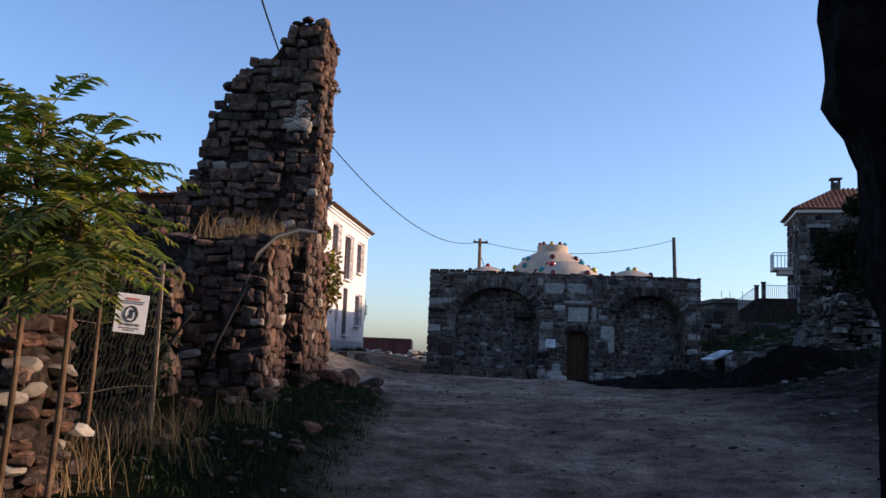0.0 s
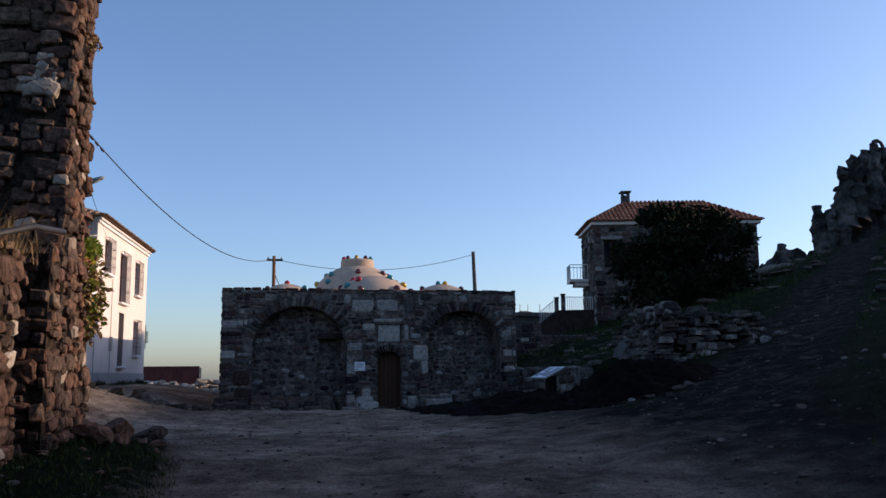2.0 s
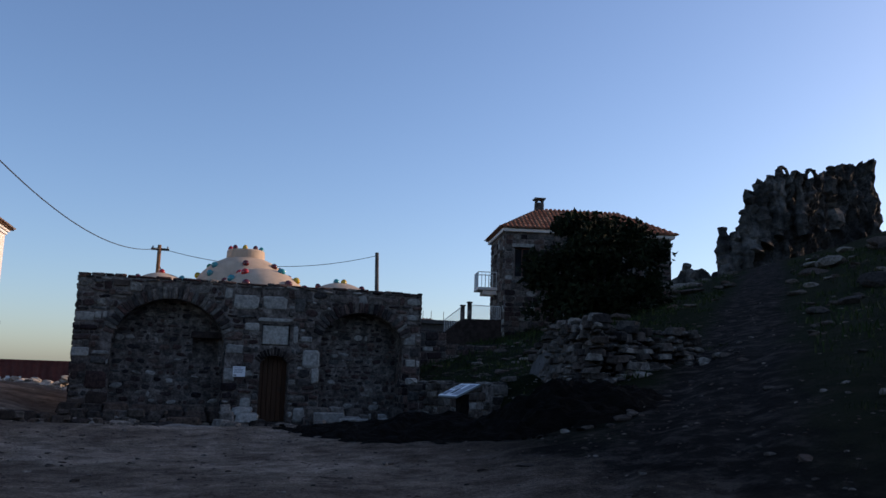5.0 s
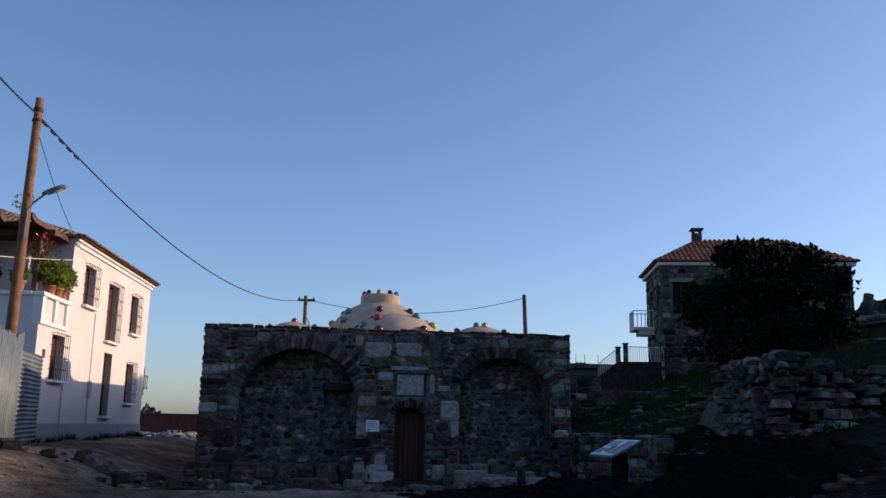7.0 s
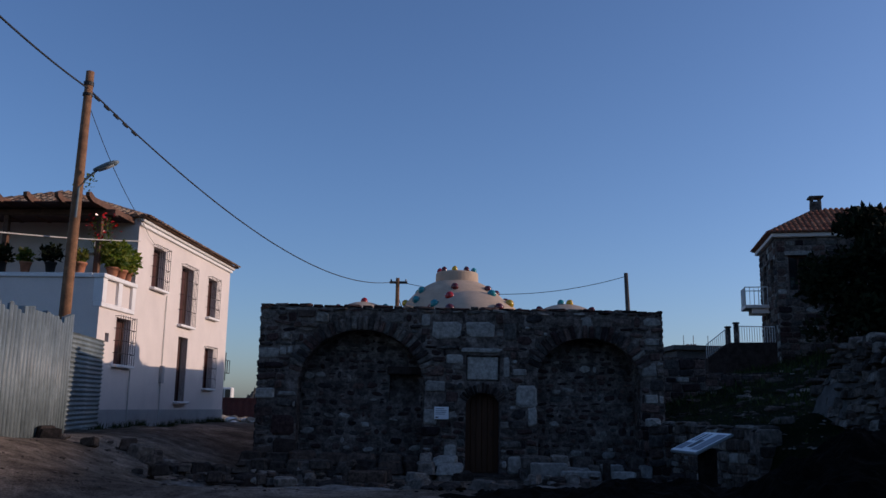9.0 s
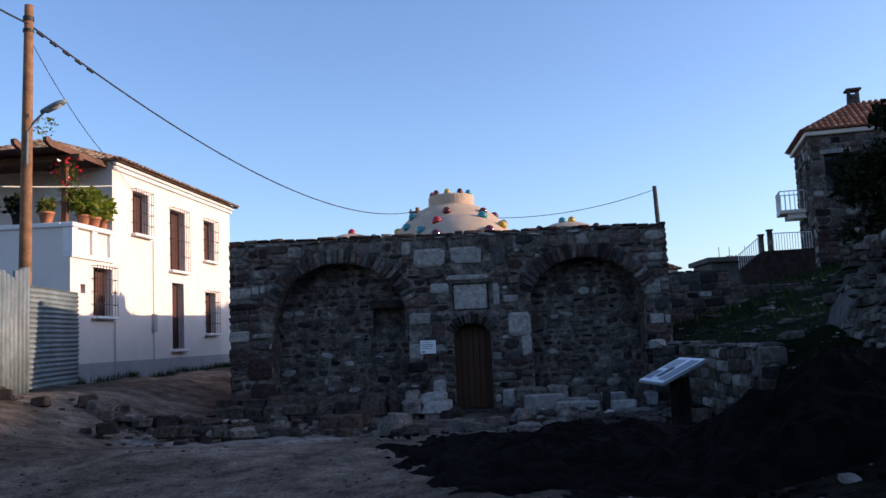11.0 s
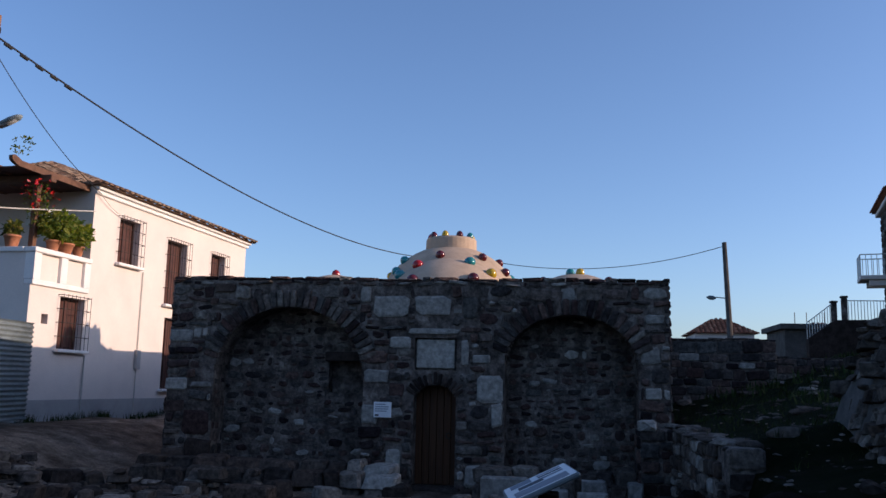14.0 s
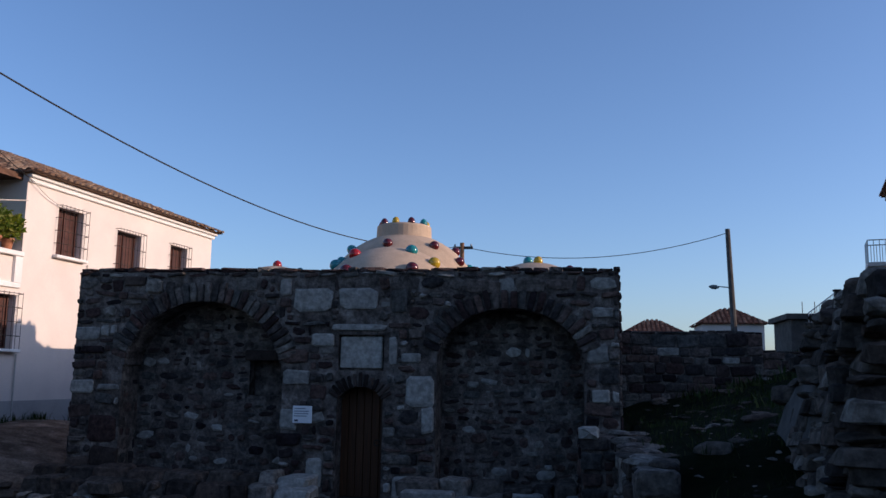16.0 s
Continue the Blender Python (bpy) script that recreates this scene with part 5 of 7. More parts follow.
# ---- evergreen tree by the stone house ----
def evergreen(cx, cy, zb, rx, ry, zt):
    r = random.Random(41)
    ob = tagged(empty("evergreen_tree", pose(cx, cy, zb)), "dense dark evergreen tree before the stone house", "tree")
    g = Geo().tube([(0, 0, -0.2), (0.1, 0, 1.2), (0.0, 0.1, 2.6)], [0.35, 0.28, 0.16], 10)
    for _ in range(9):
        a = r.uniform(0, 6.28)
        g.tube([(0, 0, r.uniform(0.6, 2.2)), (math.cos(a) * rx * 0.4, math.sin(a) * ry * 0.4, r.uniform(2, 3.5)), (math.cos(a) * rx * 0.7, math.sin(a) * ry * 0.7, r.uniform(2.5, 5))], [0.12, 0.08, 0.03], 6)
    # trunk takes the near-black gate stone, a silhouette's shade put into colour
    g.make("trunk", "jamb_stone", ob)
    crown = Geo()
    H = zt - zb
    for c in range(180):
        a, k = r.uniform(0, 6.28), r.uniform(0, 1) ** 0.5
        zz = r.uniform(0.08, 0.97)
        wid = 1.0 if zz < 0.55 else math.sqrt(max(0.02, 1 - ((zz - 0.55) / 0.47) ** 2))
        p = (math.cos(a) * rx * k * wid, math.sin(a) * ry * k * wid, zz * H)
        s = r.uniform(0.45, 0.85)
        cl = leaf_cloud(p, (s, s, s * 0.8), 75, 0.34, r)
        crown.add(cl.v, cl.f)
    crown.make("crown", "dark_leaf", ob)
    return ob


evergreen(22.3, 44.6, 4.2, 3.8, 2.8, 10.0)


# ---- ruined tower and wall to the west ----
def ruin_wall(name, label, faces, core_boxes, near, seed, limit, parts_mat="ruin_stone", rows=(0.10, 0.22), wide=(0.09, 0.30), proud=(0.015, 0.095)):
    g = Geo()
    if name == "ruined_tower":
        vs = [(x, y, b[4]) for b in core_boxes for x, y in ((b[0], b[2]), (b[1], b[2]), (b[1], b[3]), (b[0], b[3]))]
        n = len(core_boxes)
        g.add(vs, [(4 * i + a, 4 * i + (a + 1) % 4, 4 * i + 4 + (a + 1) % 4, 4 * i + 4 + a) for i in range(n - 1) for a in range(4)] + [(3, 2, 1, 0), tuple(4 * n - 4 + a for a in range(4))])
    else:
        for b in core_boxes:
            g.box(*b)
    core = tagged(g.make(name, "ruin_mortar"), label, "ruin")
    pc = Pieces("block")
    for i, (fr, z0, z1, ext) in enumerate(faces):
        masonry(pc, fr, z0, z1, ext, rows=rows, wide=wide, proud=proud, mat=parts_mat, pale=0.025, pale_mat="rubble", seed=seed + i, gap=0.012, wild=0.9, lost=0.09)
    return core, pc, near, limit


# profile of the tower's western edge: height, x
TWEST = [(2.3, -4.9), (3.5, -4.42), (3.75, -4.3), (4.6, -4.12), (4.75, -3.95), (5.3, -3.68), (5.45, -3.4), (5.65, -3.2), (5.9, -2.95), (6.1, -2.75)]
tb = []
z = 2.3
while z < 6.05:
    w = interp(z + 0.06, TWEST) + rng.uniform(-.05, .05)
    e = -2.42 + rng.uniform(-.03, .03) + (0.12 if z > 5.85 else 0) * -1
    tb.append((w + 0.07, e - 0.07, 11.78 + 0.06 + rng.uniform(0, .03), 13.0, z, z + 0.12))
    z += 0.12
TF = face((0, 11.84, 0), (1, 0, 0), (0, -1, 0))
TE = face((-2.48, 11.8, 0), (0, 1, 0), (1, 0, 0))
TW = face((-3.6, 13.0, 0), (0, -1, 0), (-1, 0, 0))
ruin_jobs = [ruin_wall("ruined_tower", "tall broken tower stump of reddish rubble stone", [
    (TF, 2.35, 6.05, lambda z: (interp(z, TWEST), -2.42)),
    (TE, 1.0, 6.0, lambda z: (0.0, 1.2 if z > 2.5 else 1.15))], tb, (-2.5, 11.8, 3.5), 51, 290)]
# the pale broken patch high on the tower
for i in range(16):
    q = rng.uniform(0.08, 0.2)
    ruin_jobs[0][1].add(TF @ Matrix.Translation((-2.82 + rng.gauss(0, .09), 0.0, 4.5 + rng.gauss(0, .17))) @ Matrix.Rotation(rng.uniform(-.5, .5), 4, 'Y') @ Matrix.Diagonal((q * 1.2, rng.uniform(0.05, 0.1), q, 1)), "rubble")
# rough stones that break the stepped western edge and the top
edge = Pieces("rock")
for i in range(70):
    z = rng.uniform(2.5, 6.1)
    s = rng.uniform(0.12, 0.26)
    edge.add(Matrix.Translation((interp(z, TWEST) + rng.uniform(-.04, .12), rng.uniform(11.85, 12.9), z - 0.1)) @ Matrix.Rotation(rng.uniform(0, 6.3), 4, 'Z') @ Matrix.Diagonal((s * 1.3, s, s, 1)), "ruin_stone")
for i in range(26):
    s = rng.uniform(0.12, 0.28)
    edge.add(Matrix.Translation((rng.uniform(-2.95, -2.5), rng.uniform(11.85, 12.9), 6.0 + rng.uniform(-.1, .06))) @ Matrix.Rotation(rng.uniform(0, 6.3), 4, 'Z') @ Matrix.Diagonal((s * 1.3, s, s * 0.8, 1)), "ruin_stone")

# the lower wall: its street face is stepped by a buttress and a dark recess
lb = [(-4.6, -2.52, 9.3, 10.35, -0.3, 2.34), (-4.6, -2.95, 10.35, 10.85, -0.3, 2.3), (-4.6, -2.36, 10.85, 12.9, -0.3, 2.45), (-7.5, -4.6, 9.6, 12.9, -0.3, 2.5), (-4.9, -3.5, 8.9, 9.3, -0.3, 1.9), (-5.6, -4.0, 11.6, 13.0, 2.4, 3.1)]
LF = face((0, 9.3, 0), (1, 0, 0), (0, -1, 0))
LE1 = face((-2.52, 9.3, 0), (0, 1, 0), (1, 0, 0))
LE2 = face((-2.36, 10.85, 0), (0, 1, 0), (1, 0, 0))
LR = face((-2.95, 10.85, 0), (1, 0, 0), (0, -1, 0))
ruin_jobs.append(ruin_wall("ruined_wall", "low ruined rubble wall with dry grass on top", [
    (LE1, -0.1, 2.36, lambda z: (0.0, 1.05)), (LE2, -0.1, 2.5, lambda z: (0.0, 2.05)), (LF, -0.1, 2.36, lambda z: (-3.5, -2.5)), (LR, -0.1, 2.4, lambda z: (0.0, 0.6)),
    (face((0, 8.9, 0), (1, 0, 0), (0, -1, 0)), -0.1, 1.95, lambda z: (-4.9, -3.5)), (face((-3.5, 8.9, 0), (0, 1, 0), (1, 0, 0)), -0.1, 1.95, lambda z: (0, 0.4)),
    (face((0, 9.6, 0), (1, 0, 0), (0, -1, 0)), 0.0, 2.5, lambda z: (-7.5, -4.6)), (face((0, 11.6, 0), (1, 0, 0), (0, -1, 0)), 2.4, 3.1, lambda z: (-5.6, -4.2))], lb, (-2.4, 10.2, 1.5), 61, 300, rows=(0.09, 0.21), wide=(0.08, 0.26), proud=(0.01, 0.075)))
topper = Pieces("rock")
for i in range(90):
    s = rng.uniform(0.12, 0.34)
    x, y = rng.uniform(-4.6, -2.5), rng.uniform(9.35, 12)
    if y > 11.7 and x > -4.2:
        continue
    topper.add(Matrix.Translation((x, y, 2.3 + rng.uniform(-.06, .06))) @ Matrix.Rotation(rng.uniform(0, 6.3), 4, 'Z') @ Matrix.Diagonal((s * 1.4, s, s * 0.7, 1)), "ruin_stone")
# rubble at the foot
def loose(name, label, x, y, s, mat, flat=0.75, dz=-0.03, grp="", tilt=0.15, shape="rock"):
    ob = new(name, shared(shape, rng.randrange(16), mat))
    ob.matrix_world = Matrix.Translation((x, y, height(x, y) + dz * s * 4)) @ Euler((rng.uniform(-tilt, tilt), rng.uniform(-tilt, tilt), rng.uniform(0, 6.3))).to_matrix().to_4x4() @ Matrix.Diagonal((s * rng.uniform(1.0, 1.5), s, s * flat, 1))
    return tagged(ob, label, "stone", grp)


for x, y, s in ((-2.0, 13.2, 0.5), (-1.75, 14.3, 0.45), (-1.9, 12.6, 0.35), (-2.15, 12.2, 0.42), (-1.6, 13.6, 0.25), (-2.4, 9.0, 0.35), (-2.7, 8.7, 0.28), (-1.75, 8.2, 0.3), (-1.7, 7.2, 0.22), (-3.0, 8.3, 0.3), (-2.5, 13.9, 0.6)):
    loose("fallen_stone", "fallen rubble stone at the foot of the ruin", x, y, s, "ruin_stone", 0.8, grp="fallen stones by the ruin")
for i in range(26):
    x, y = rng.uniform(-2.6, -1.5), rng.uniform(5.5, 15.5)
    loose("fallen_stone", "small fallen stone in the grass by the ruin", x, y, rng.uniform(0.08, 0.2), "ruin_stone", 0.7, grp="fallen stones by the ruin")

# black hose that hangs over the ruin
tagged(Geo().tube([(-3.2, 9.25, 0.75), (-3.0, 9.2, 1.2), (-2.75, 9.16, 1.75), (-2.6, 9.12, 2.15), (-2.45, 9.3, 2.38), (-2.3, 9.9, 2.55), (-2.2, 10.6, 2.62)], 0.028, 8).make("black_hose", "cable", shade=True), "black plastic hose looped over the ruined wall", "hose")
tagged(Geo().tube([(-3.7, 8.85, 0.5), (-3.5, 8.84, 1.0), (-3.25, 8.86, 1.45)], 0.05, 8).make("burnt_beam", "cable"), "charred wooden beam leaning on the ruined wall", "beam")


def blades(points, length, width, r, lean=0.5):
    g = Geo()
    for x, y, z in points:
        a = r.uniform(0, 6.28)
        L = length * r.uniform(0.4, 1.2)
        d = Vector((math.cos(a), math.sin(a), 0))
        s = Vector((-d.y, d.x, 0)) * width * r.uniform(0.6, 1.2)
        p = Vector((x, y, z))
        k = lean * r.uniform(0.2, 1.3)
        m1 = p + d * L * k * 0.3 + Vector((0, 0, L * 0.6))
        t1 = p + d * L * k * 0.9 + Vector((0, 0, L))
        g.add([p - s, p + s, m1 + s * 0.7, m1 - s * 0.7, t1], [(0, 1, 2, 3), (3, 2, 4)])
    return g


r = random.Random(71)
pts = []
for _ in range(26):
    cx, cy = r.uniform(-3.6, -2.5), r.uniform(9.5, 11.7)
    pts += [(cx + r.gauss(0, .1), cy + r.gauss(0, .1), 2.32) for _ in range(45)]
tagged(blades(pts, 0.42, 0.0035, r, 1.0).make("dry_grass", "dry_grass"), "tall dry yellow grass on top of the ruined wall", "grass", kind="stuff")
pts = []
for _ in range(1500):
    x, y = r.uniform(-2.45, -1.0), r.uniform(4.5, 13.0)
    if x < -1.15 - 0.25 * r.random():
        pts += [(x + r.gauss(0, .05), y + r.gauss(0, .05), height(x, y) - 0.01) for _ in range(5)]
tagged(blades(pts, 0.06, 0.006, r, 0.8).make("grass", "grass"), "short green grass along the foot of the ruin", "grass", kind="stuff")
pts = []
for _ in range(24):
    cx, cy = r.uniform(-2.7, -2.0), 3.0 + 5.0 * r.random() ** 1.6
    pts += [(cx + r.gauss(0, .1), cy + r.gauss(0, .1), height(cx, cy) - 0.02) for _ in range(26)]
tagged(blades(pts, 0.34, 0.0028, r, 0.9).make("dry_grass", "dry_grass"), "dry weeds before the wire fence", "grass", kind="stuff")
pts = []
for _ in range(2600):
    x, y = r.uniform(2.5, 16), r.uniform(6, 22)
    off = (x - 6.0) - (y - 13.5) * 0.85
    if off > 2.2 + r.random() * 1.2 and x > 5.5:
        pts += [(x + r.gauss(0, .06), y + r.gauss(0, .06), height(x, y) - 0.01) for _ in range(5)]
for _ in range(900):
    x, y = r.uniform(8.6, 15), r.uniform(24, 36)
    pts += [(x + r.gauss(0, .08), y + r.gauss(0, .08), height(x, y) - 0.01) for _ in range(6)]
tagged(blades(pts, 0.10, 0.006, r, 0.8).make("grass", "grass"), "short green grass on the slope", "grass", kind="stuff")
# vine on the tower's street side
vine2 = tagged(leaf_cloud((-2.3, 12.75, 2.15), (0.16, 0.4, 0.5), 380, 0.09, r, -0.4).make("vine", "dry_grass"), "yellow-green vine hanging from the tower", "vine")
leaf_cloud((-2.3, 12.7, 2.2), (0.17, 0.35, 0.5), 260, 0.09, r, -0.4).make("green_leaves", "leaf", vine2)
leaf_cloud((-2.35, 12.4, 5.15), (0.08, 0.1, 0.12), 60, 0.06, r).make("tuft", "dry_grass", vine2)

# ---- wire fence, sign and young trees ----
F0, F1 = Vector((-2.9, 3.3, 0)), Vector((-2.82, 6.7, 0))
fence = tagged(empty("wire_fence", pose(-2.9, 3.3, height(-2.9, 3.3))), "rusty chain-link fence between iron posts", "fence")
L = (F1 - F0).length
fm = Matrix.Translation((0, 0, 0)) @ Matrix.Rotation(math.atan2(F1.y - F0.y, F1.x - F0.x), 4, 'Z')
g = Geo()
step, top = 0.085, 1.34
n = int(L / step)
for i in range(n):
    for s in (1, -1):
        p = []
        rows_ = int(top / step)
        for k in range(rows_ + 1):
            u = i * step + (step / 2 if (k % 2 == 0) == (s > 0) else 0)
            p.append(fm @ Vector((u, 0.004 * s, 0.15 + k * step * 0.95)))
        g.tube(p, 0.0034, 3, cap=False)
g.make("wire_mesh", "wire", fence)
for u in (0.0, L * 0.5, L):
    Geo().tube([fm @ Vector((u, 0.03, -0.2)), fm @ Vector((u, 0.03, 1.55))], 0.022, 8).make("post", "wire", fence)
for zz in (0.5, 1.0, 1.36, 1.42):
    Geo().tube([fm @ Vector((L * q / 8, 0.012, zz + 0.015 * math.sin(q * 2.1 + zz))) for q in range(9)], 0.004, 4).make("strand", "wire", fence)
sm = Matrix.Translation((-2.74, 5.75, 1.15)) @ Matrix.Rotation(radians(22), 4, 'Z') @ Matrix.Rotation(radians(4), 4, 'Y')
warn = tagged(Geo().box(-0.115, 0.115, -0.006, 0.0, 0, 0.3, sm, 0.002).make("warning_sign", "paper"), "white prohibition sheet hung on the wire fence", "sign")
for a, b, c, h, mt in ((-0.05, 0.05, 0.262, 0.007, "ink_red"), (-0.085, 0.085, 0.243, 0.004, "ink_grey"), (-0.075, 0.075, 0.228, 0.004, "ink_grey"), (-0.07, 0.07, 0.04, 0.004, "ink_grey"), (-0.04, 0.04, 0.024, 0.004, "ink_grey")):
    Geo().box(a, b, -0.0095, -0.0065, c - h, c + h, sm).make("text_bar", mt, warn)
tc = bpy.data.curves.new("sign_text", 'FONT')
tc.body, tc.size, tc.align_x, tc.extrude = "ATTENTION", 0.026, 'CENTER', 0.001
tc.materials.append(M["ink"])
to = new("sign_text", tc)
to.parent = warn
to.matrix_basis = sm @ Matrix.Translation((0, -0.009, 0.058)) @ Matrix.Rotation(radians(90), 4, 'X')
ring = Geo().tube([sm @ Vector((0.046 * math.cos(a), -0.009, 0.148 + 0.058 * math.sin(a))) for a in [i * math.pi / 12 for i in range(25)]], 0.0055, 5)
ring.tube([sm @ Vector((-0.032, -0.009, 0.107)), sm @ Vector((0.032, -0.009, 0.189))], 0.0045, 5)
ring.make("prohibition_ring", "ink", warn)
Geo().box(-0.012, 0.012, -0.0095, -0.0065, 0.115, 0.18, sm @ Matrix.Translation((0, 0, 0))).make("pictogram", "ink", warn)


def ailanthus(x, y, lean, h, leaves, seed, spread_by=0.75):
    r = random.Random(seed)
    zb = height(x, y)
    ob = tagged(empty("young_tree", pose(x, y, zb)), "slender young tree with long feathered leaves", "tree", "young trees by the fence")
    stem = [(0, 0, -0.1), (lean * 0.2 + 0.02, 0, h * 0.3), (lean * 0.6, 0.03, h * 0.65), (lean, 0.0, h)]
    Geo().tube(stem, [0.018, 0.016, 0.013, 0.007], 8).make("trunk", "bark", ob, shade=True)
    crown, ribs = Geo(), Geo()
    for k in range(leaves):
        s = r.uniform(0.55, 1.0) ** 0.8
        base = Vector((interp(s * h, [(p[2], p[0]) for p in stem]), 0, s * h))
        a = k * 2.4 + r.uniform(-.4, .4)
        el = r.uniform(0.0, 0.95) if s > 0.75 else r.uniform(-0.3, 0.5)
        L = spread_by * r.uniform(0.6, 1.15)
        d = Vector((math.cos(a) * math.cos(el), math.sin(a) * math.cos(el), math.sin(el)))
        spine = []
        for q in range(13):
            t = q / 12
            spine.append(base + d * L * t + Vector((0, 0, -0.42 * L * t * t)))
        ribs.tube(spine, [0.004 * (1 - 0.7 * q / 12) for q in range(13)], 4)
        for q in range(3, 13):
            p, tan = spine[q], (spine[q] - spine[q - 1]).normalized()
            sd = tan.cross(Vector((0, 0, 1))).normalized()
            up = sd.cross(tan).normalized()
            ll = 0.125 * (1.0 - 0.45 * abs(q / 12 - 0.5)) * r.uniform(0.8, 1.15)
            for sg in (-1, 1):
                dr = (sd * sg * 0.9 + tan * 0.45 + up * r.uniform(-.35, .1)).normalized()
                wv = dr.cross(up).normalized() * ll * 0.17
                mid = p + dr * ll * 0.45 + up * 0.006
                crown.add([p, mid + wv, p + dr * ll - up * 0.012, mid - wv, mid - up * 0.008], [(0, 4, 1), (1, 4, 2), (0, 3, 4), (3, 2, 4)])
    crown.make("crown", "leaf", ob)
    ribs.make("leaf_stalks", "bark", ob)["kind"] = "stuff"
    return ob


ailanthus(-2.12, 3.3, 0.06, 1.85, 40, 81, 0.5)
ailanthus(-2.4, 3.4, 0.06, 2.0, 44, 82, 0.5)
ailanthus(-2.65, 4.9, 0.05, 2.0, 40, 83, 0.55)
ailanthus(-3.15, 4.4, 0.1, 2.1, 44, 84, 0.6)
ailanthus(-3.6, 5.4, 0.2, 2.2, 40, 85, 0.7)
# stub of stone wall before the fence
stub_c = tagged(Geo().box(-2.82, -2.5, 3.7, 4.35, -0.4, 1.14, c=0.06).make("garden_wall", "ruin_mortar"), "short dry rubble wall stub beside the fence", "wall")
stub = Pieces("rock")
for k in range(110):
    s = rng.uniform(0.13, 0.23)
    zz = rng.uniform(-0.2, 1.05)
    x, y = (rng.uniform(-2.8, -2.48), 3.71 + rng.uniform(-.05, .05)) if k % 2 else (-2.5 + rng.uniform(-.05, .06), rng.uniform(3.7, 4.35))
    stub.add(Matrix.Translation((x, y, zz)) @ Matrix.Rotation(rng.uniform(0, 6.3), 4, 'Z') @ Matrix.Diagonal((s * 1.25, s, s * 0.75, 1)), "rubble" if k % 7 == 2 else "ruin_stone")
for x, y, s in ((-2.56, 3.85, 0.36), (-2.74, 3.8, 0.28), (-2.59, 4.2, 0.28), (-2.74, 4.1, 0.3)):
    stub.add(Matrix.Translation((x, y, 1.1)) @ Matrix.Rotation(x * 9, 4, 'Z') @ Matrix.Diagonal((s * 1.2, s, s * 0.8, 1)), "ruin_stone")
# dark undergrowth and old wall behind the fence
bw = tagged(Geo().box(-9, -4.2, 7.2, 7.7, -0.5, 2.0, c=0.1).make("garden_wall", "ruin_mortar"), "overgrown dark wall behind the fence", "wall")
# bramble added so that the shaded wall behind it reads dark
sb2 = tagged(leaf_cloud((-4.0, 8.0, 1.0), (0.9, 0.5, 0.9), 1500, 0.14, random.Random(92)).make("shrub", "dark_leaf"), "dark bramble added to cover the shaded ruined wall", "shrub")
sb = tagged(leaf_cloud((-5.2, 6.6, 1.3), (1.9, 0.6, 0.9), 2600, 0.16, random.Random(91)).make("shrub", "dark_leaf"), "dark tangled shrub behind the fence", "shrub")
for bush, (bx, by), n, wide_ in ((sb2, (-4.0, 8.0), 6, 0.5), (sb, (-5.2, 6.6), 9, 1.4)):
    for k in range(n):
        x = bx + wide_ * (2 * k / (n - 1) - 1)
        Geo().tube([(x, by, height(x, by) - 0.1), (x + 0.08, by + 0.04, 0.9), (x + 0.2, by - 0.08, 1.6)], [0.03, 0.022, 0.008], 6).make("stem", "bark", bush)

# ---- gate jamb to the east ----
g = Geo()
jz, jv = -0.6, []
jr = random.Random(95)
nz, na = 90, 40
for k in range(nz + 1):
    z = -0.7 + 5.7 * k / nz
    out = interp(z, [(-0.7, 0.0), (0.2, 0.08), (1.2, 0.10), (1.45, 0.05), (1.9, 0.02), (2.05, -0.02), (2.12, -0.10), (2.6, -0.13), (3.4, -0.1), (5.0, -0.08)])
    for a in range(na):
        t = 2 * math.pi * a / na
        cx, cy = math.cos(t), math.sin(t)
        k1 = 1 / max(abs(cx), abs(cy))
        x = 2.34 + cx * k1 * 0.98 + (out if cx < -0.3 else 0)
        y = 2.62 + cy * k1 * (0.1 if cx < 0 else 0.3)
        nn = noise.fractal((x * 2.3, y * 2.3, z * 2.6), 0.8, 2.0, 5) * 0.06
        jv.append((x + nn, y + nn * 0.6, z))
jf = [(k * na + a, k * na + (a + 1) % na, (k + 1) * na + (a + 1) % na, (k + 1) * na + a) for k in range(nz) for a in range(na)] + [tuple(nz * na + a for a in range(na))]
# the jamb's backlit shade is put into its colour
jamb = tagged(mesh_ob("gate_jamb", jv, jf, "jamb_stone"), "rough jamb of a ruined gateway, coloured near-black as if backlit", "ruin")
jp = Pieces("rubble")
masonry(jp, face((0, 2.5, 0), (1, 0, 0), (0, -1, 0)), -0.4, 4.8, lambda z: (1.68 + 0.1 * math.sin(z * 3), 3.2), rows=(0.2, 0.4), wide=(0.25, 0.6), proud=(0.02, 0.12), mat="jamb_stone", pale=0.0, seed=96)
tagged(leaf_cloud((1.12, 2.5, 2.95), (0.18, 0.08, 0.05), 26, 0.07, random.Random(97)).make("sprig", "dark_leaf"), "dark sprig growing out of the gate jamb", "plant")
# unseen walls added behind the start of the walk to darken the foreground
for nm, b in (("wall_south_west", (-9.0, -2.3, -5.0, -4.2, -1.0, 5.5)), ("wall_south_east", (1.2, 12.0, -5.0, -4.2, -1.0, 6.0)), ("wall_south_gate", (-2.28, 1.18, -5.0, -4.2, 2.9, 6.0))):
    tagged(Geo().box(*b, c=0.1).make(nm, "ruin_mortar"), "unseen plain wall added to keep sky light off the foreground", "wall", kind="structure")

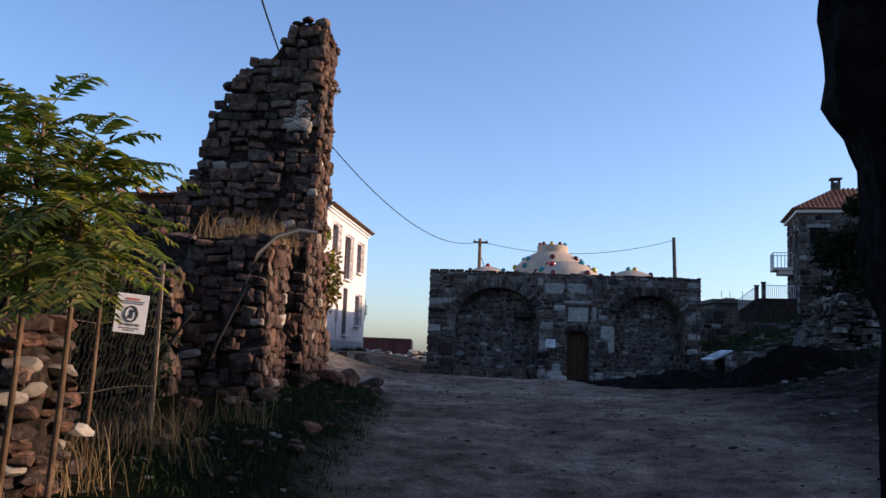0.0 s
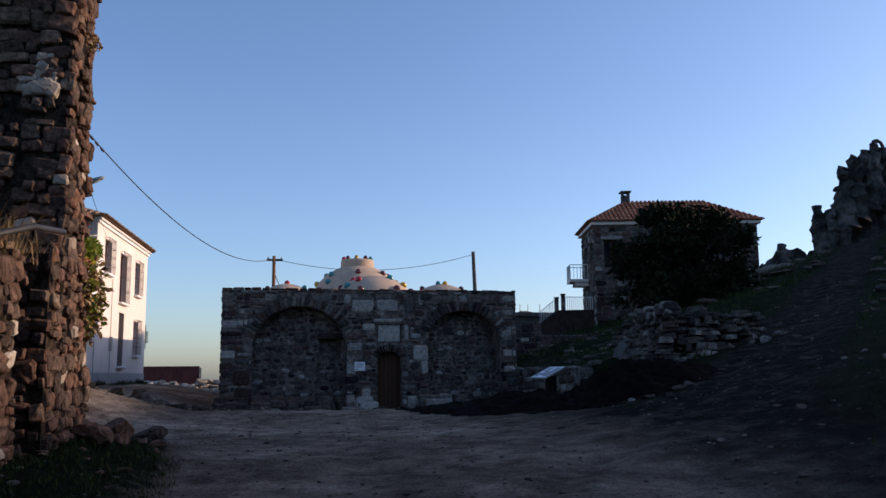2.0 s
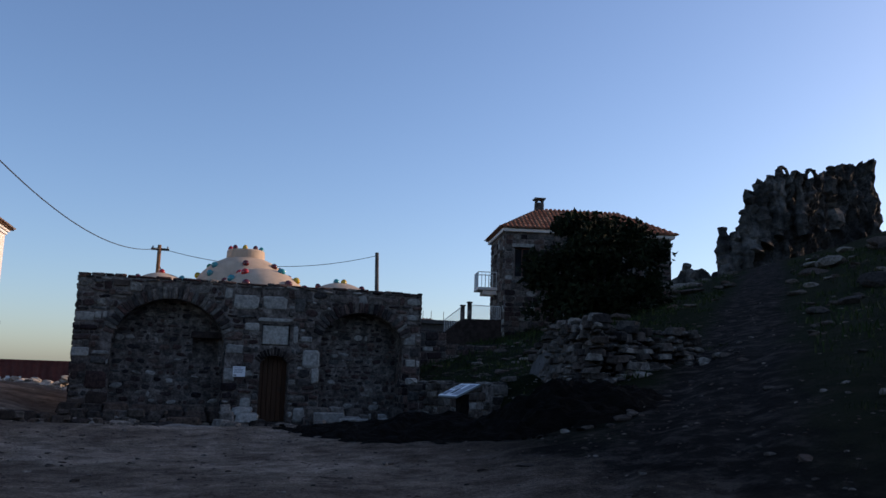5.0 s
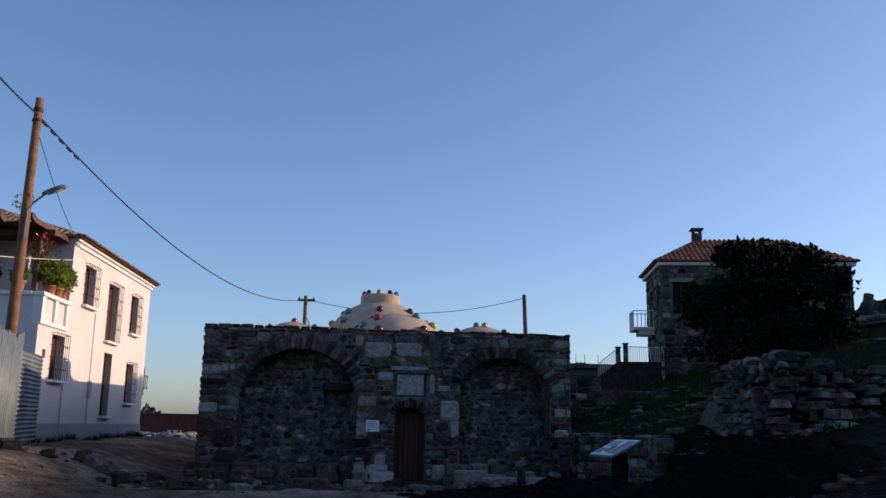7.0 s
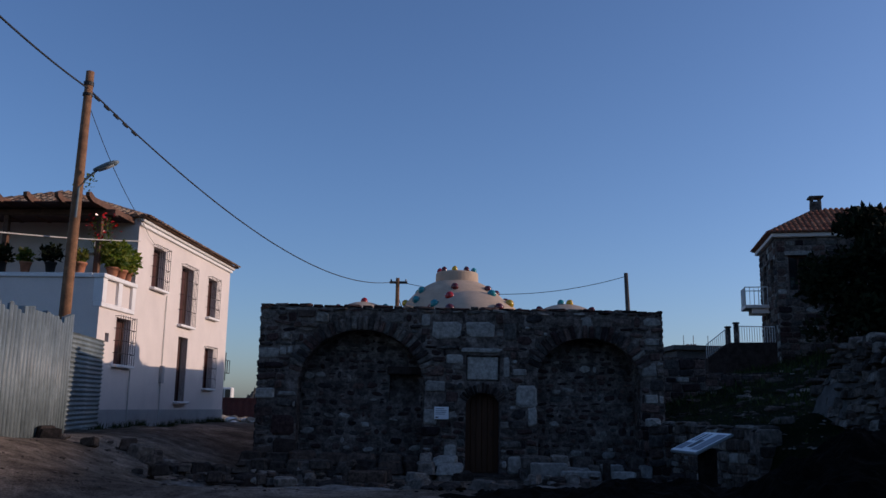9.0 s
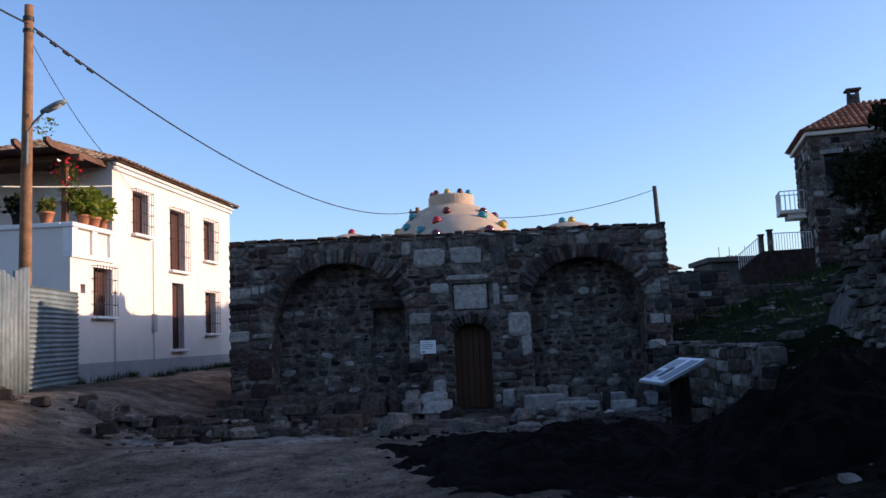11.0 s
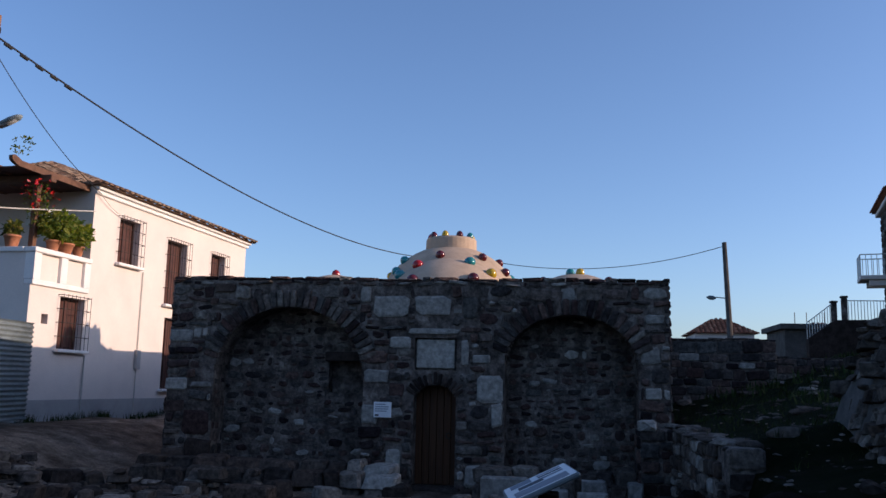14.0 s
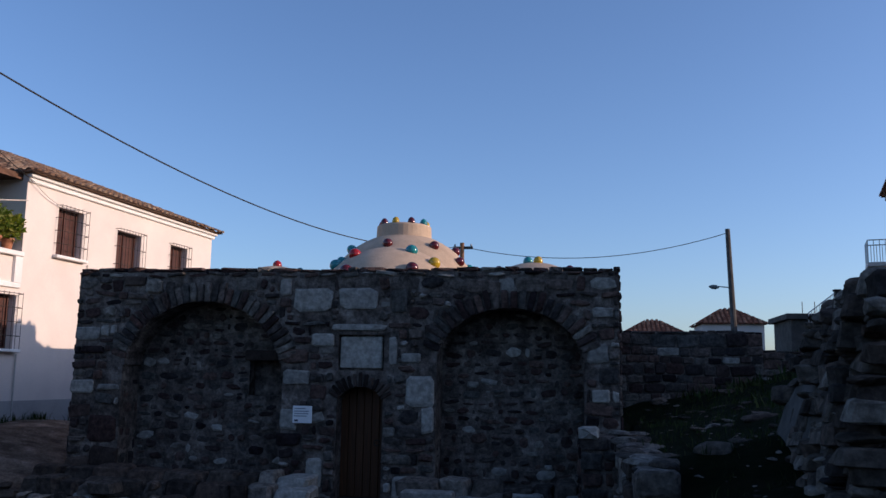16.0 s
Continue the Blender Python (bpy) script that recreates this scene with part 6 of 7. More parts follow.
# ---- heaps of soil and stones ----
def heap(name, label, cx, cy, rx, ry, h, mat, seed, rough=0.1, turn=0.0):
    vs, fs = [], []
    nr, na = 34, 96
    ct, st = math.cos(radians(turn)), math.sin(radians(turn))
    for i in range(nr + 1):
        k = i / nr
        for a in range(na):
            t = 2 * math.pi * a / na
            wob = 1 + 0.13 * noise.noise((math.cos(t) * 1.7 + seed, math.sin(t) * 1.7, seed)) + 0.06 * noise.noise((math.cos(t) * 6 + seed, math.sin(t) * 6, seed))
            p, q = math.cos(t) * rx * k * wob, math.sin(t) * ry * k * wob
            x, y = cx + p * ct - q * st, cy + p * st + q * ct
            hh = h * (0.5 + 0.5 * math.cos(math.pi * min(1, k))) ** 0.85
            nz_ = (rough * noise.fractal((x * 2.1, y * 2.1, seed), 0.8, 2.2, 6) + 0.35 * rough * noise.noise((x * 9, y * 9, seed))) * min(1.0, 3 * (1 - k) + 0.1)
            vs.append((x, y, height(x, y) + hh + nz_ - 0.06 * k))
    for i in range(nr):
        fs += [(i * na + a, i * na + (a + 1) % na, (i + 1) * na + (a + 1) % na, (i + 1) * na + a) for a in range(na)]
    return tagged(mesh_ob(name, vs, fs, mat), label, "soil heap")


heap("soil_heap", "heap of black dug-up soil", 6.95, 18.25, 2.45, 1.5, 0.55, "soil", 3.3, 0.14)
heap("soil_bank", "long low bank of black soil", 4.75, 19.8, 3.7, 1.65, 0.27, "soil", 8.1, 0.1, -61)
for i in range(90):
    k = rng.uniform(-1.0, 1.6)
    x, y = 4.6 + 1.7 * k + rng.uniform(-0.9, 0.3), 20.2 - 3.0 * min(k, 0.95) + rng.uniform(-.7, .7)
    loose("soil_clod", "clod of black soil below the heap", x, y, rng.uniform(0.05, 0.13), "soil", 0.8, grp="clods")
for x, y, s in ((6.6, 16.75, 0.22), (6.9, 16.6, 0.16), (7.2, 16.75, 0.26), (7.45, 16.9, 0.2), (7.6, 17.2, 0.24), (6.3, 16.9, 0.15), (7.9, 17.4, 0.2), (5.35, 19.3, 0.3), (5.6, 19.6, 0.22)):
    loose("field_stone", "pale loose stone beside the soil heap", x, y, s, "field_stone", 0.75, grp="stones by the heap")

heap_core = tagged(empty("stone_heap", pose(10.2, 23.0, 1.4)), "dry-stacked heap of rough grey field stones", "stone heap")
hr = random.Random(101)
hc = Pieces("rockmix")
cg = Geo()
cv, cf = [], []
HX0, HX1, HY0, HY1 = 9.5, 12.5, 22.0, 25.6


def heap_top(x, y):
    e = min(smooth(HX0 + 0.05, HX0 + 0.55, x), 1 - smooth(HX1 - 0.9, HX1 + 0.5, x), smooth(HY0 + 0.1, HY0 + 1.2, y), 1 - smooth(HY1 - 0.5, HY1 + 0.4, y))
    return height(x, y) - 0.1 + (2.78 + 0.2 * noise.noise((x * 1.1, y * 1.1, 5)) - height(x, y)) * e


N = 34
for j in range(N + 1):
    for i in range(N + 1):
        x, y = HX0 - 0.4 + (HX1 - HX0 + 1.0) * i / N, HY0 - 0.6 + (HY1 - HY0 + 1.1) * j / N
        cv.append((x, y, heap_top(x, y) - 0.12))
cf = [(j * (N + 1) + i, j * (N + 1) + i + 1, (j + 1) * (N + 1) + i + 1, (j + 1) * (N + 1) + i) for j in range(N) for i in range(N)]
o = mesh_ob("core", cv, cf, "asphalt", heap_core)
o.matrix_parent_inverse = heap_core.matrix_world.inverted()


def stacked(p0, p1, z0, z1, out, back):
    """Courses of flat stones along a face from p0 to p1, leaning back as they rise."""
    p0, p1 = Vector(p0), Vector(p1)
    Lf = (p1 - p0).length
    z = z0
    while z < z1:
        h = hr.uniform(0.08, 0.18)
        u = hr.uniform(-.1, 0.1)
        while u < Lf:
            w = hr.uniform(0.11, 0.33)
            p = p0.lerp(p1, min(1, (u + w / 2) / Lf)) - Vector(out) * (back * (z - z0) + hr.uniform(-.07, .1))
            ang = math.atan2(p1.y - p0.y, p1.x - p0.x) + hr.uniform(-.25, .25)
            hc.add(Matrix.Translation((p.x, p.y, z + hr.uniform(-.03, .03))) @ Matrix.Rotation(ang, 4, 'Z') @ Matrix.Rotation(hr.uniform(-.14, .14), 4, 'Y') @ Matrix.Diagonal((w * 1.12, 0.36, h * 1.25, 1)), "field_stone")
            u += w
        z += h


stacked((HX0, HY0, 0), (HX1, HY0 - 0.1, 0), 1.25, 2.72, (0, -1, 0), 0.42)
stacked((HX0 + 0.1, HY0 + 0.25, 0), (HX1, HY0 + 0.15, 0), 1.25, 2.8, (0, -1, 0), 0.42)
stacked((HX0 + 0.45, HY1, 0), (HX0, HY0, 0), 1.25, 2.86, (-1, 0, 0), 0.16)
for x, y, q in ((9.95, 22.75, 0.5), (10.4, 22.9, 0.42), (9.8, 23.5, 0.4), (10.9, 22.8, 0.4)):
    hc.add(Matrix.Translation((x, y, 2.72)) @ Matrix.Rotation(hr.uniform(0, 6.3), 4, 'Z') @ Matrix.Diagonal((q * 1.2, q, q * 0.6, 1)), "field_stone")
for i in range(110):
    x, y = hr.uniform(HX0, HX1), hr.uniform(HY0, HY1)
    s = hr.uniform(0.12, 0.28)
    hc.add(Matrix.Translation((x, y, heap_top(x, y) - 0.12)) @ Matrix.Rotation(hr.uniform(0, 6.3), 4, 'Z') @ Matrix.Rotation(hr.uniform(-.3, .3), 4, 'X') @ Matrix.Diagonal((s * 1.3, s, s * 0.8, 1)), "field_stone")
for i in range(46):
    x, y = hr.uniform(HX0 - 0.7, HX1 + 0.4), hr.uniform(HY0 - 0.75, HY0 - 0.05)
    loose("field_stone", "grey stone fallen from the stone heap", x, y, hr.uniform(0.1, 0.34), "field_stone", 0.75, grp="stones fallen from the heap")

hillside = Pieces("rock")
for i in range(520):
    k = hr.random()
    x, y = hr.uniform(9, 46), hr.uniform(14, 66)
    off = (x - 6.0) - (y - 13.5) * 0.85
    if abs(off) < 2.0 or (x < 14 and y < 24) or (15 < x < 31 and 42 < y < 58):
        continue
    q = hr.uniform(0.15, 0.5) * (1 + 1.5 * (k > 0.9)) * (1 if x < 22 else 1.6)
    hillside.add(Matrix.Translation((x, y, height(x, y) - 0.12 * q)) @ Matrix.Rotation(hr.uniform(0, 6.3), 4, 'Z') @ Matrix.Diagonal((q * 1.4, q, q * 0.6, 1)), "field_stone")
hs_ = tagged(empty("hillside_stones", pose(18, 30, 3)), "scattered weathered stones on the turf slope", "stones", kind="stuff")
gp = []
for _ in range(2400):
    x, y = hr.uniform(10, 44), hr.uniform(18, 64)
    off = (x - 6.0) - (y - 13.5) * 0.85
    if abs(off) > 2.2:
        gp += [(x + hr.gauss(0, .2), y + hr.gauss(0, .2), height(x, y) - 0.03) for _ in range(9)]
tagged(blades(gp, 0.24, 0.02, hr, 0.9).make("rough_turf", "grass"), "rough turf tufts on the slope", "grass", kind="stuff")

# ---- low walls and foundations by the bathhouse ----
low = tagged(Geo().box(8.18, 8.6, 24.3, 30.15, -0.1, 1.42, c=0.04).make("low_wall", "mortar"), "low dry-stone retaining wall beside the bathhouse", "wall")
lp = Pieces()
masonry(lp, face((8.18, 30.15, 0), (0, -1, 0), (-1, 0, 0)), 0.1, 1.4, lambda z: (0, 5.8 - 1.2 * max(0, z - 0.8)), rows=(0.1, 0.22), wide=(0.16, 0.45), proud=(0.02, 0.09), mat="field_stone", seed=111)
masonry(lp, face((0, 24.3, 0), (1, 0, 0), (0, -1, 0)), 0.1, 1.4, lambda z: (8.18, 8.6), rows=(0.1, 0.22), wide=(0.16, 0.4), mat="field_stone", seed=112)
lt = Pieces("rock")
y = 24.4
while y < 30.0:
    w = rng.uniform(0.25, 0.6)
    for x in (8.25, 8.5):
        lt.add(Matrix.Translation((x + rng.uniform(-.05, .05), y + w / 2, 1.36 + rng.uniform(-.03, .03))) @ Matrix.Rotation(rng.uniform(-.3, .3), 4, 'Z') @ Matrix.Diagonal((0.38, w * 1.2, 0.16, 1)), "field_stone")
    y += w
pier = tagged(Geo().box(7.62, 8.2, 29.35, 30.2, 0.0, 1.38, c=0.03).make("stone_pier", "mortar"), "low stone pier against the bathhouse corner", "pier")
pp = Pieces()
masonry(pp, face((0, 29.35, 0), (1, 0, 0), (0, -1, 0)), 0.1, 1.38, lambda z: (7.62, 8.2), rows=(0.16, 0.3), wide=(0.2, 0.4), seed=113)
masonry(pp, face((7.62, 30.2, 0), (0, -1, 0), (-1, 0, 0)), 0.1, 1.38, lambda z: (0, 0.85), rows=(0.16, 0.3), wide=(0.2, 0.4), seed=114)
pp.add(Matrix.Translation((7.75, 29.5, 1.44)) @ face((0, 0, 0), (1, 0, 0), (0, -1, 0)) @ Matrix.Diagonal((0.3, 0.25, 0.2, 1)), "pale_stone")

# wall that closes the yard behind, towards the slope
yard = tagged(Geo().box(8.3, 12.1, 38.9, 39.5, 0.8, 3.5, c=0.04).box(12.1, 16.5, 39.0, 39.5, 0.8, 3.0, c=0.04).make("yard_wall", "mortar"), "old rubble wall behind the bathhouse yard", "wall")
yp = Pieces()
masonry(yp, face((0, 38.9, 0), (1, 0, 0), (0, -1, 0)), 1.2, 3.52, lambda z: (8.3, 12.1), rows=(0.18, 0.36), wide=(0.22, 0.55), proud=(0.02, 0.06), seed=121, pale=0.05)
masonry(yp, face((0, 39.0, 0), (1, 0, 0), (0, -1, 0)), 1.2, 3.05, lambda z: (12.1, 16.5), rows=(0.18, 0.36), wide=(0.22, 0.55), proud=(0.02, 0.06), seed=122, pale=0.05)
# stone rows on the turf east of the bathhouse
for i in range(70):
    row = rng.choice((25.8, 28.2, 31.0, 33.5))
    x = rng.uniform(8.9, 14.5)
    loose("field_stone", "flat weathered stone half sunk in the turf", x, row + rng.uniform(-.25, .25), rng.uniform(0.2, 0.5), "field_stone", 0.35, grp="stone rows on the turf")
for i in range(26):
    loose("field_stone", "weathered stone lying on the turf", rng.uniform(8.9, 15.5), rng.uniform(23.5, 37), rng.uniform(0.1, 0.3), "field_stone", 0.5, grp="stones on the turf")

# foundations before the facade: a bench of rough blocks, then fallen stones
bench = Pieces("chunk")
bench_core = tagged(Geo().box(-1.5, 3.3, 29.45, 30.15, -0.2, 0.40, c=0.05).make("stone_bench", "mortar"), "ruined bench of rough blocks along the facade", "foundation")
bench2_core = tagged(Geo().box(4.75, 7.6, 29.3, 30.15, -0.2, 0.36, c=0.05).make("stone_bench", "mortar"), "ruined bench of rough blocks beside the door", "foundation")
for a, b, core_z in ((-1.6, 3.25, 0.42), (4.8, 7.6, 0.38)):
    for row, (yy, zz) in enumerate(((29.4, -0.02), (29.45, 0.2), (29.75, 0.36))):
        x = a
        while x < b:
            w = rng.uniform(0.25, 0.7)
            bench.add(Matrix.Translation((x + w / 2, yy + rng.uniform(-.08, .08), zz)) @ Matrix.Rotation(rng.uniform(-.2, .2), 4, 'Z') @ Matrix.Diagonal((w * 1.02, 0.55, rng.uniform(0.2, 0.32), 1)), "field_stone" if rng.random() < 0.93 else "pale_stone")
            x += w
for x0, x1, y0, y1, z0, z1, lab in ((4.92, 5.72, 29.0, 29.32, 0.1, 0.52, "dressed pale stone block before the facade"), (5.55, 6.4, 28.7, 28.98, 0.08, 0.38, "long dressed pale stone block on the ground"), (6.5, 6.62, 28.75, 29.1, 0.1, 0.58, "upright dark stone slab")):
    tagged(Geo().box(x0, x1, y0, y1, z0, z1, c=0.025).make("dressed_stone", "pale_stone" if "pale" in lab else "field_stone"), lab, "stone")
footing = tagged(empty("ruined_footing", pose(0.5, 27.6, 0.2)), "crumbled rubble footings of vanished walls before the facade", "foundation")
fo = Pieces("rockmix")
qr = random.Random(137)
for x0, y0, x1, y1, courses in ((-2.4, 25.7, 0.3, 26.0, 2), (-2.6, 27.2, 0.3, 27.5, 2), (-1.7, 28.5, 1.2, 28.8, 3), (0.9, 27.2, 2.7, 26.6, 1), (4.5, 27.4, 7.4, 26.9, 2), (4.8, 26.2, 7.7, 25.7, 2), (-3.4, 28.2, -2.2, 27.2, 1), (5.2, 28.3, 7.6, 28.2, 2)):
    for c in range(courses):
        k = qr.uniform(0, 0.2)
        L_ = math.hypot(x1 - x0, y1 - y0)
        while k < L_:
            w = qr.uniform(0.14, 0.48)
            x, y = x0 + (x1 - x0) * k / L_, y0 + (y1 - y0) * k / L_
            if qr.random() < 0.86 - 0.2 * c:
                hh = qr.uniform(0.10, 0.22)
                fo.add(Matrix.Translation((x + qr.uniform(-.06, .06), y + qr.uniform(-.12, .12), height(x, y) - 0.05 + 0.15 * c)) @ Matrix.Rotation(math.atan2(y1 - y0, x1 - x0) + qr.uniform(-.3, .3), 4, 'Z') @ Matrix.Rotation(qr.uniform(-.12, .12), 4, 'X') @ Matrix.Diagonal((w * 1.05, qr.uniform(0.25, 0.5), hh, 1)), "field_stone" if qr.random() < 0.95 else "pale_stone")
            k += w
    for i in range(60):
        k = qr.random()
        x, y = x0 + (x1 - x0) * k + qr.gauss(0, .3), y0 + (y1 - y0) * k + qr.gauss(0, .3)
        w = qr.uniform(0.05, 0.17)
        fo.add(Matrix.Translation((x, y, height(x, y) - 0.02)) @ Matrix.Rotation(qr.uniform(0, 6.3), 4, 'Z') @ Matrix.Diagonal((w * 1.5, w, w * 0.7, 1)), "field_stone")
for cx, cy, rx, ry, sd in ((0.75, 24.0, 1.6, 0.75, 4.4), (5.6, 23.7, 1.2, 0.5, 6.1), (-1.6, 25.9, 1.1, 0.4, 7.2)):
    vs = []
    for i in range(9):
        for a in range(40):
            t = 2 * math.pi * a / 40
            q = i / 8 * (1 + 0.25 * noise.noise((math.cos(t) * 1.5 + sd, math.sin(t) * 1.5, sd)))
            x, y = cx + rx * q * math.cos(t), cy + ry * q * math.sin(t)
            vs.append((x, y, height(x, y) + (0.10 + 0.05 * noise.noise((x * 3, y * 3, sd))) * (1 - (i / 8) ** 3) - 0.03))
    slab = mesh_ob("bedrock", vs, [(i * 40 + a, i * 40 + (a + 1) % 40, i * 40 + 40 + (a + 1) % 40, i * 40 + 40 + a) for i in range(8) for a in range(40)], "bedrock", shade=True)
    tagged(slab, "low worn outcrop of pale bedrock in the trodden earth", "rock")
brown = tagged(Geo().box(-0.38, 0.38, -0.2, 0.2, 0.0, 0.27, c=0.03).make("dressed_stone", "ruin_stone"), "reddish-brown squared block lying among the footings", "stone")
brown.matrix_world = pose(1.4, 27.5, height(1.4, 27.5) + 0.02, rz=-4)
BAND = [(-2.6, 28.6, 1.4, 0.5, 30), (-0.4, 28.1, 1.2, 0.45, 26), (1.4, 27.9, 0.9, 0.4, 18), (-3.2, 27.4, 1.3, 0.5, 20), (0.2, 26.6, 2.0, 0.4, 26), (5.8, 27.6, 1.6, 0.5, 40), (4.2, 26.4, 1.8, 0.45, 30), (6.6, 26.3, 1.0, 0.5, 26), (2.2, 25.2, 2.4, 0.4, 18)]
br = random.Random(131)
for cx, cy, sx, sy, n in BAND:
    for i in range(int(n * 1.18)):
        x, y = cx + br.gauss(0, sx * 0.6), cy + br.gauss(0, sy * 0.8)
        if y > 29.2 or x > 7.9:
            continue
        big = br.random() < 0.25
        s = br.uniform(0.2, 0.42) if big else br.uniform(0.08, 0.26)
        loose("rubble_stone", "rough stone of the ruined foundations on the ground", x, y, s, "field_stone" if br.random() < 0.97 else "pale_stone", br.uniform(0.5, 0.85), grp="foundation stones", shape="chunk" if big else "rock")
for i in range(120):
    x, y = br.uniform(-2, 9), br.uniform(4, 24)
    loose("pebble", "small loose pebble on the trodden earth", x, y, br.uniform(0.03, 0.09), "field_stone", 0.7, grp="pebbles")

grit = Pieces("rock")
for i in range(2600):
    x, y = br.uniform(-4.5, 10), br.uniform(2, 29)
    q = br.uniform(0.02, 0.07) * (1 + (br.random() < 0.06))
    grit.add(Matrix.Translation((x, y, height(x, y) - 0.2 * q)) @ Matrix.Rotation(br.uniform(0, 6.3), 4, 'Z') @ Matrix.Diagonal((q * 1.4, q, q * 0.7, 1)), "field_stone")
for i in range(1500):
    x, y = br.uniform(4.5, 24), br.uniform(6, 34)
    q = br.uniform(0.03, 0.10) * (1 + 1.6 * (br.random() < 0.08))
    grit.add(Matrix.Translation((x, y, height(x, y) - 0.2 * q)) @ Matrix.Rotation(br.uniform(0, 6.3), 4, 'Z') @ Matrix.Diagonal((q * 1.4, q, q * 0.7, 1)), "field_stone")
grit_ob = tagged(empty("gravel", pose(2, 15, 0.2)), "loose grit and gravel on the trodden earth", "gravel", kind="stuff")

# ---- reading board ----
lec = tagged(empty("reading_board", pose(6.15, 21.05, height(6.15, 21.05))), "tilted white information board on a dark post", "information board")
zb = height(6.15, 21.05)
bmx = Matrix.Translation((0, 0, 1.30 - zb)) @ Matrix.Rotation(radians(8), 4, 'Z') @ Matrix.Rotation(radians(-25), 4, 'Y') @ Matrix.Scale(0.86, 4)
Geo().box(0.0, 0.16, -0.16, 0.16, -0.2, 1.22 - zb, c=0.01).make("post", "jamb_stone", lec)
panel = Geo().box(-0.34, 0.34, -0.45, 0.45, -0.045, 0.0, bmx, 0.012).make("panel", "galv", lec)
Geo().box(-0.32, 0.32, -0.43, 0.43, 0.001, 0.006, bmx).make("printed_sheet", "paper", panel)
for a, b, c, d, mt in ((-0.26, 0.26, -0.4, -0.12, "ink_grey"), (-0.2, 0.05, -0.06, 0.1, "ink"), (-0.26, -0.05, 0.16, 0.4, "ink_grey"), (0.02, 0.26, 0.05, 0.12, "ink_grey"), (0.02, 0.26, 0.18, 0.24, "ink"), (0.02, 0.26, 0.3, 0.36, "ink_grey")):
    Geo().box(a, b, c, d, 0.0065, 0.009, bmx).make("picture", mt, panel)

# ---- harbour side, far behind ----
cz = -0.45
cont = tagged(empty("shipping_container", pose(-4.6, 74, cz)), "rust-red shipping container lying in the distance", "container")
g = Geo()
n = 96
vs = []
for i in range(n + 1):
    u = -12.2 + 12.1 * i / n
    d = 0.03 * (1 if (i // 2) % 2 else -1)
    vs += [(u, d, 0.15), (u, d, 2.5)]
g.add(vs, [(2 * i, 2 * i + 2, 2 * i + 3, 2 * i + 1) for i in range(n)])
g.box(-12.2, 0, 0.06, 2.4, 0.0, 2.52)
g.make("body", "container", cont)
for b in ((-12.25, 0.02, -0.06, 0.06, 2.48, 2.62), (-12.25, 0.02, -0.06, 0.06, 0.0, 0.16), (-0.12, 0.03, -0.07, 0.07, 0.16, 2.48), (-12.27, -12.1, -0.07, 0.07, 0.16, 2.48)):
    Geo().box(*b).make("frame_rail", "container", cont)
Geo().box(0.0, 0.05, 0.1, 2.35, 0.1, 2.5).make("end_door", "rubble", cont)
for k, (a, b, c, d) in enumerate(((-4.1, -3.85, 0.9, 1.45), (-3.7, -3.4, 0.9, 1.45), (-3.25, -3.1, 0.9, 1.45), (-3.1, -2.9, 0.9, 1.02))):
    Geo().box(a, b, -0.06, -0.045, c, d).make("painted_mark", "white_letters", cont)
rb = Pieces("rock")
for i in range(420):
    x = rr_ = rng.uniform(-14, 0.5)
    y = rng.uniform(58, 70)
    s = rng.uniform(0.25, 0.9)
    rb.add(Matrix.Translation((x, y, height(x, y) + 0.2 + max(0, 0.6 * noise.noise((x * 0.4, y * 0.4, 2))))) @ Matrix.Rotation(rng.uniform(0, 6.3), 4, 'Z') @ Matrix.Diagonal((s * 1.4, s, s * 0.75, 1)), "rubble")
rubble = tagged(empty("rubble_bank", pose(-5, 64, 0.3)), "bank of pale broken stones before the container", "rubble")
rb.finish(rubble, (-5, 60, 0.3), 60, "stonework")
hillock = heap("rocky_hillock", "brown rocky hillock by the harbour", -16.6, 112, 5.6, 5, 6.4, "cliff", 12.0, 0.8)
ex = tagged(empty("excavator", pose(-16.0, 96, -0.1)), "yellow tracked excavator parked in the distance", "excavator")
Geo().box(-1.6, 2.6, -1.2, 1.2, 0.9, 1.9, c=0.12).make("body", "yellow_paint", ex)
cab = Geo().box(-1.55, 0.1, -1.2, -0.1, 1.9, 3.4, c=0.1).make("cab", "rail_white", ex)
Geo().box(-1.3, -0.7, -1.23, -1.2, 2.2, 3.2).make("cab_window", "pane", cab)
Geo().box(-0.55, -0.05, -1.23, -1.2, 2.2, 3.2).make("cab_window", "pane", cab)
for y in (-1.1, 0.7):
    Geo().box(-1.9, 2.2, y, y + 0.5, 0.0, 0.85, c=0.25).make("track", "asphalt", ex)
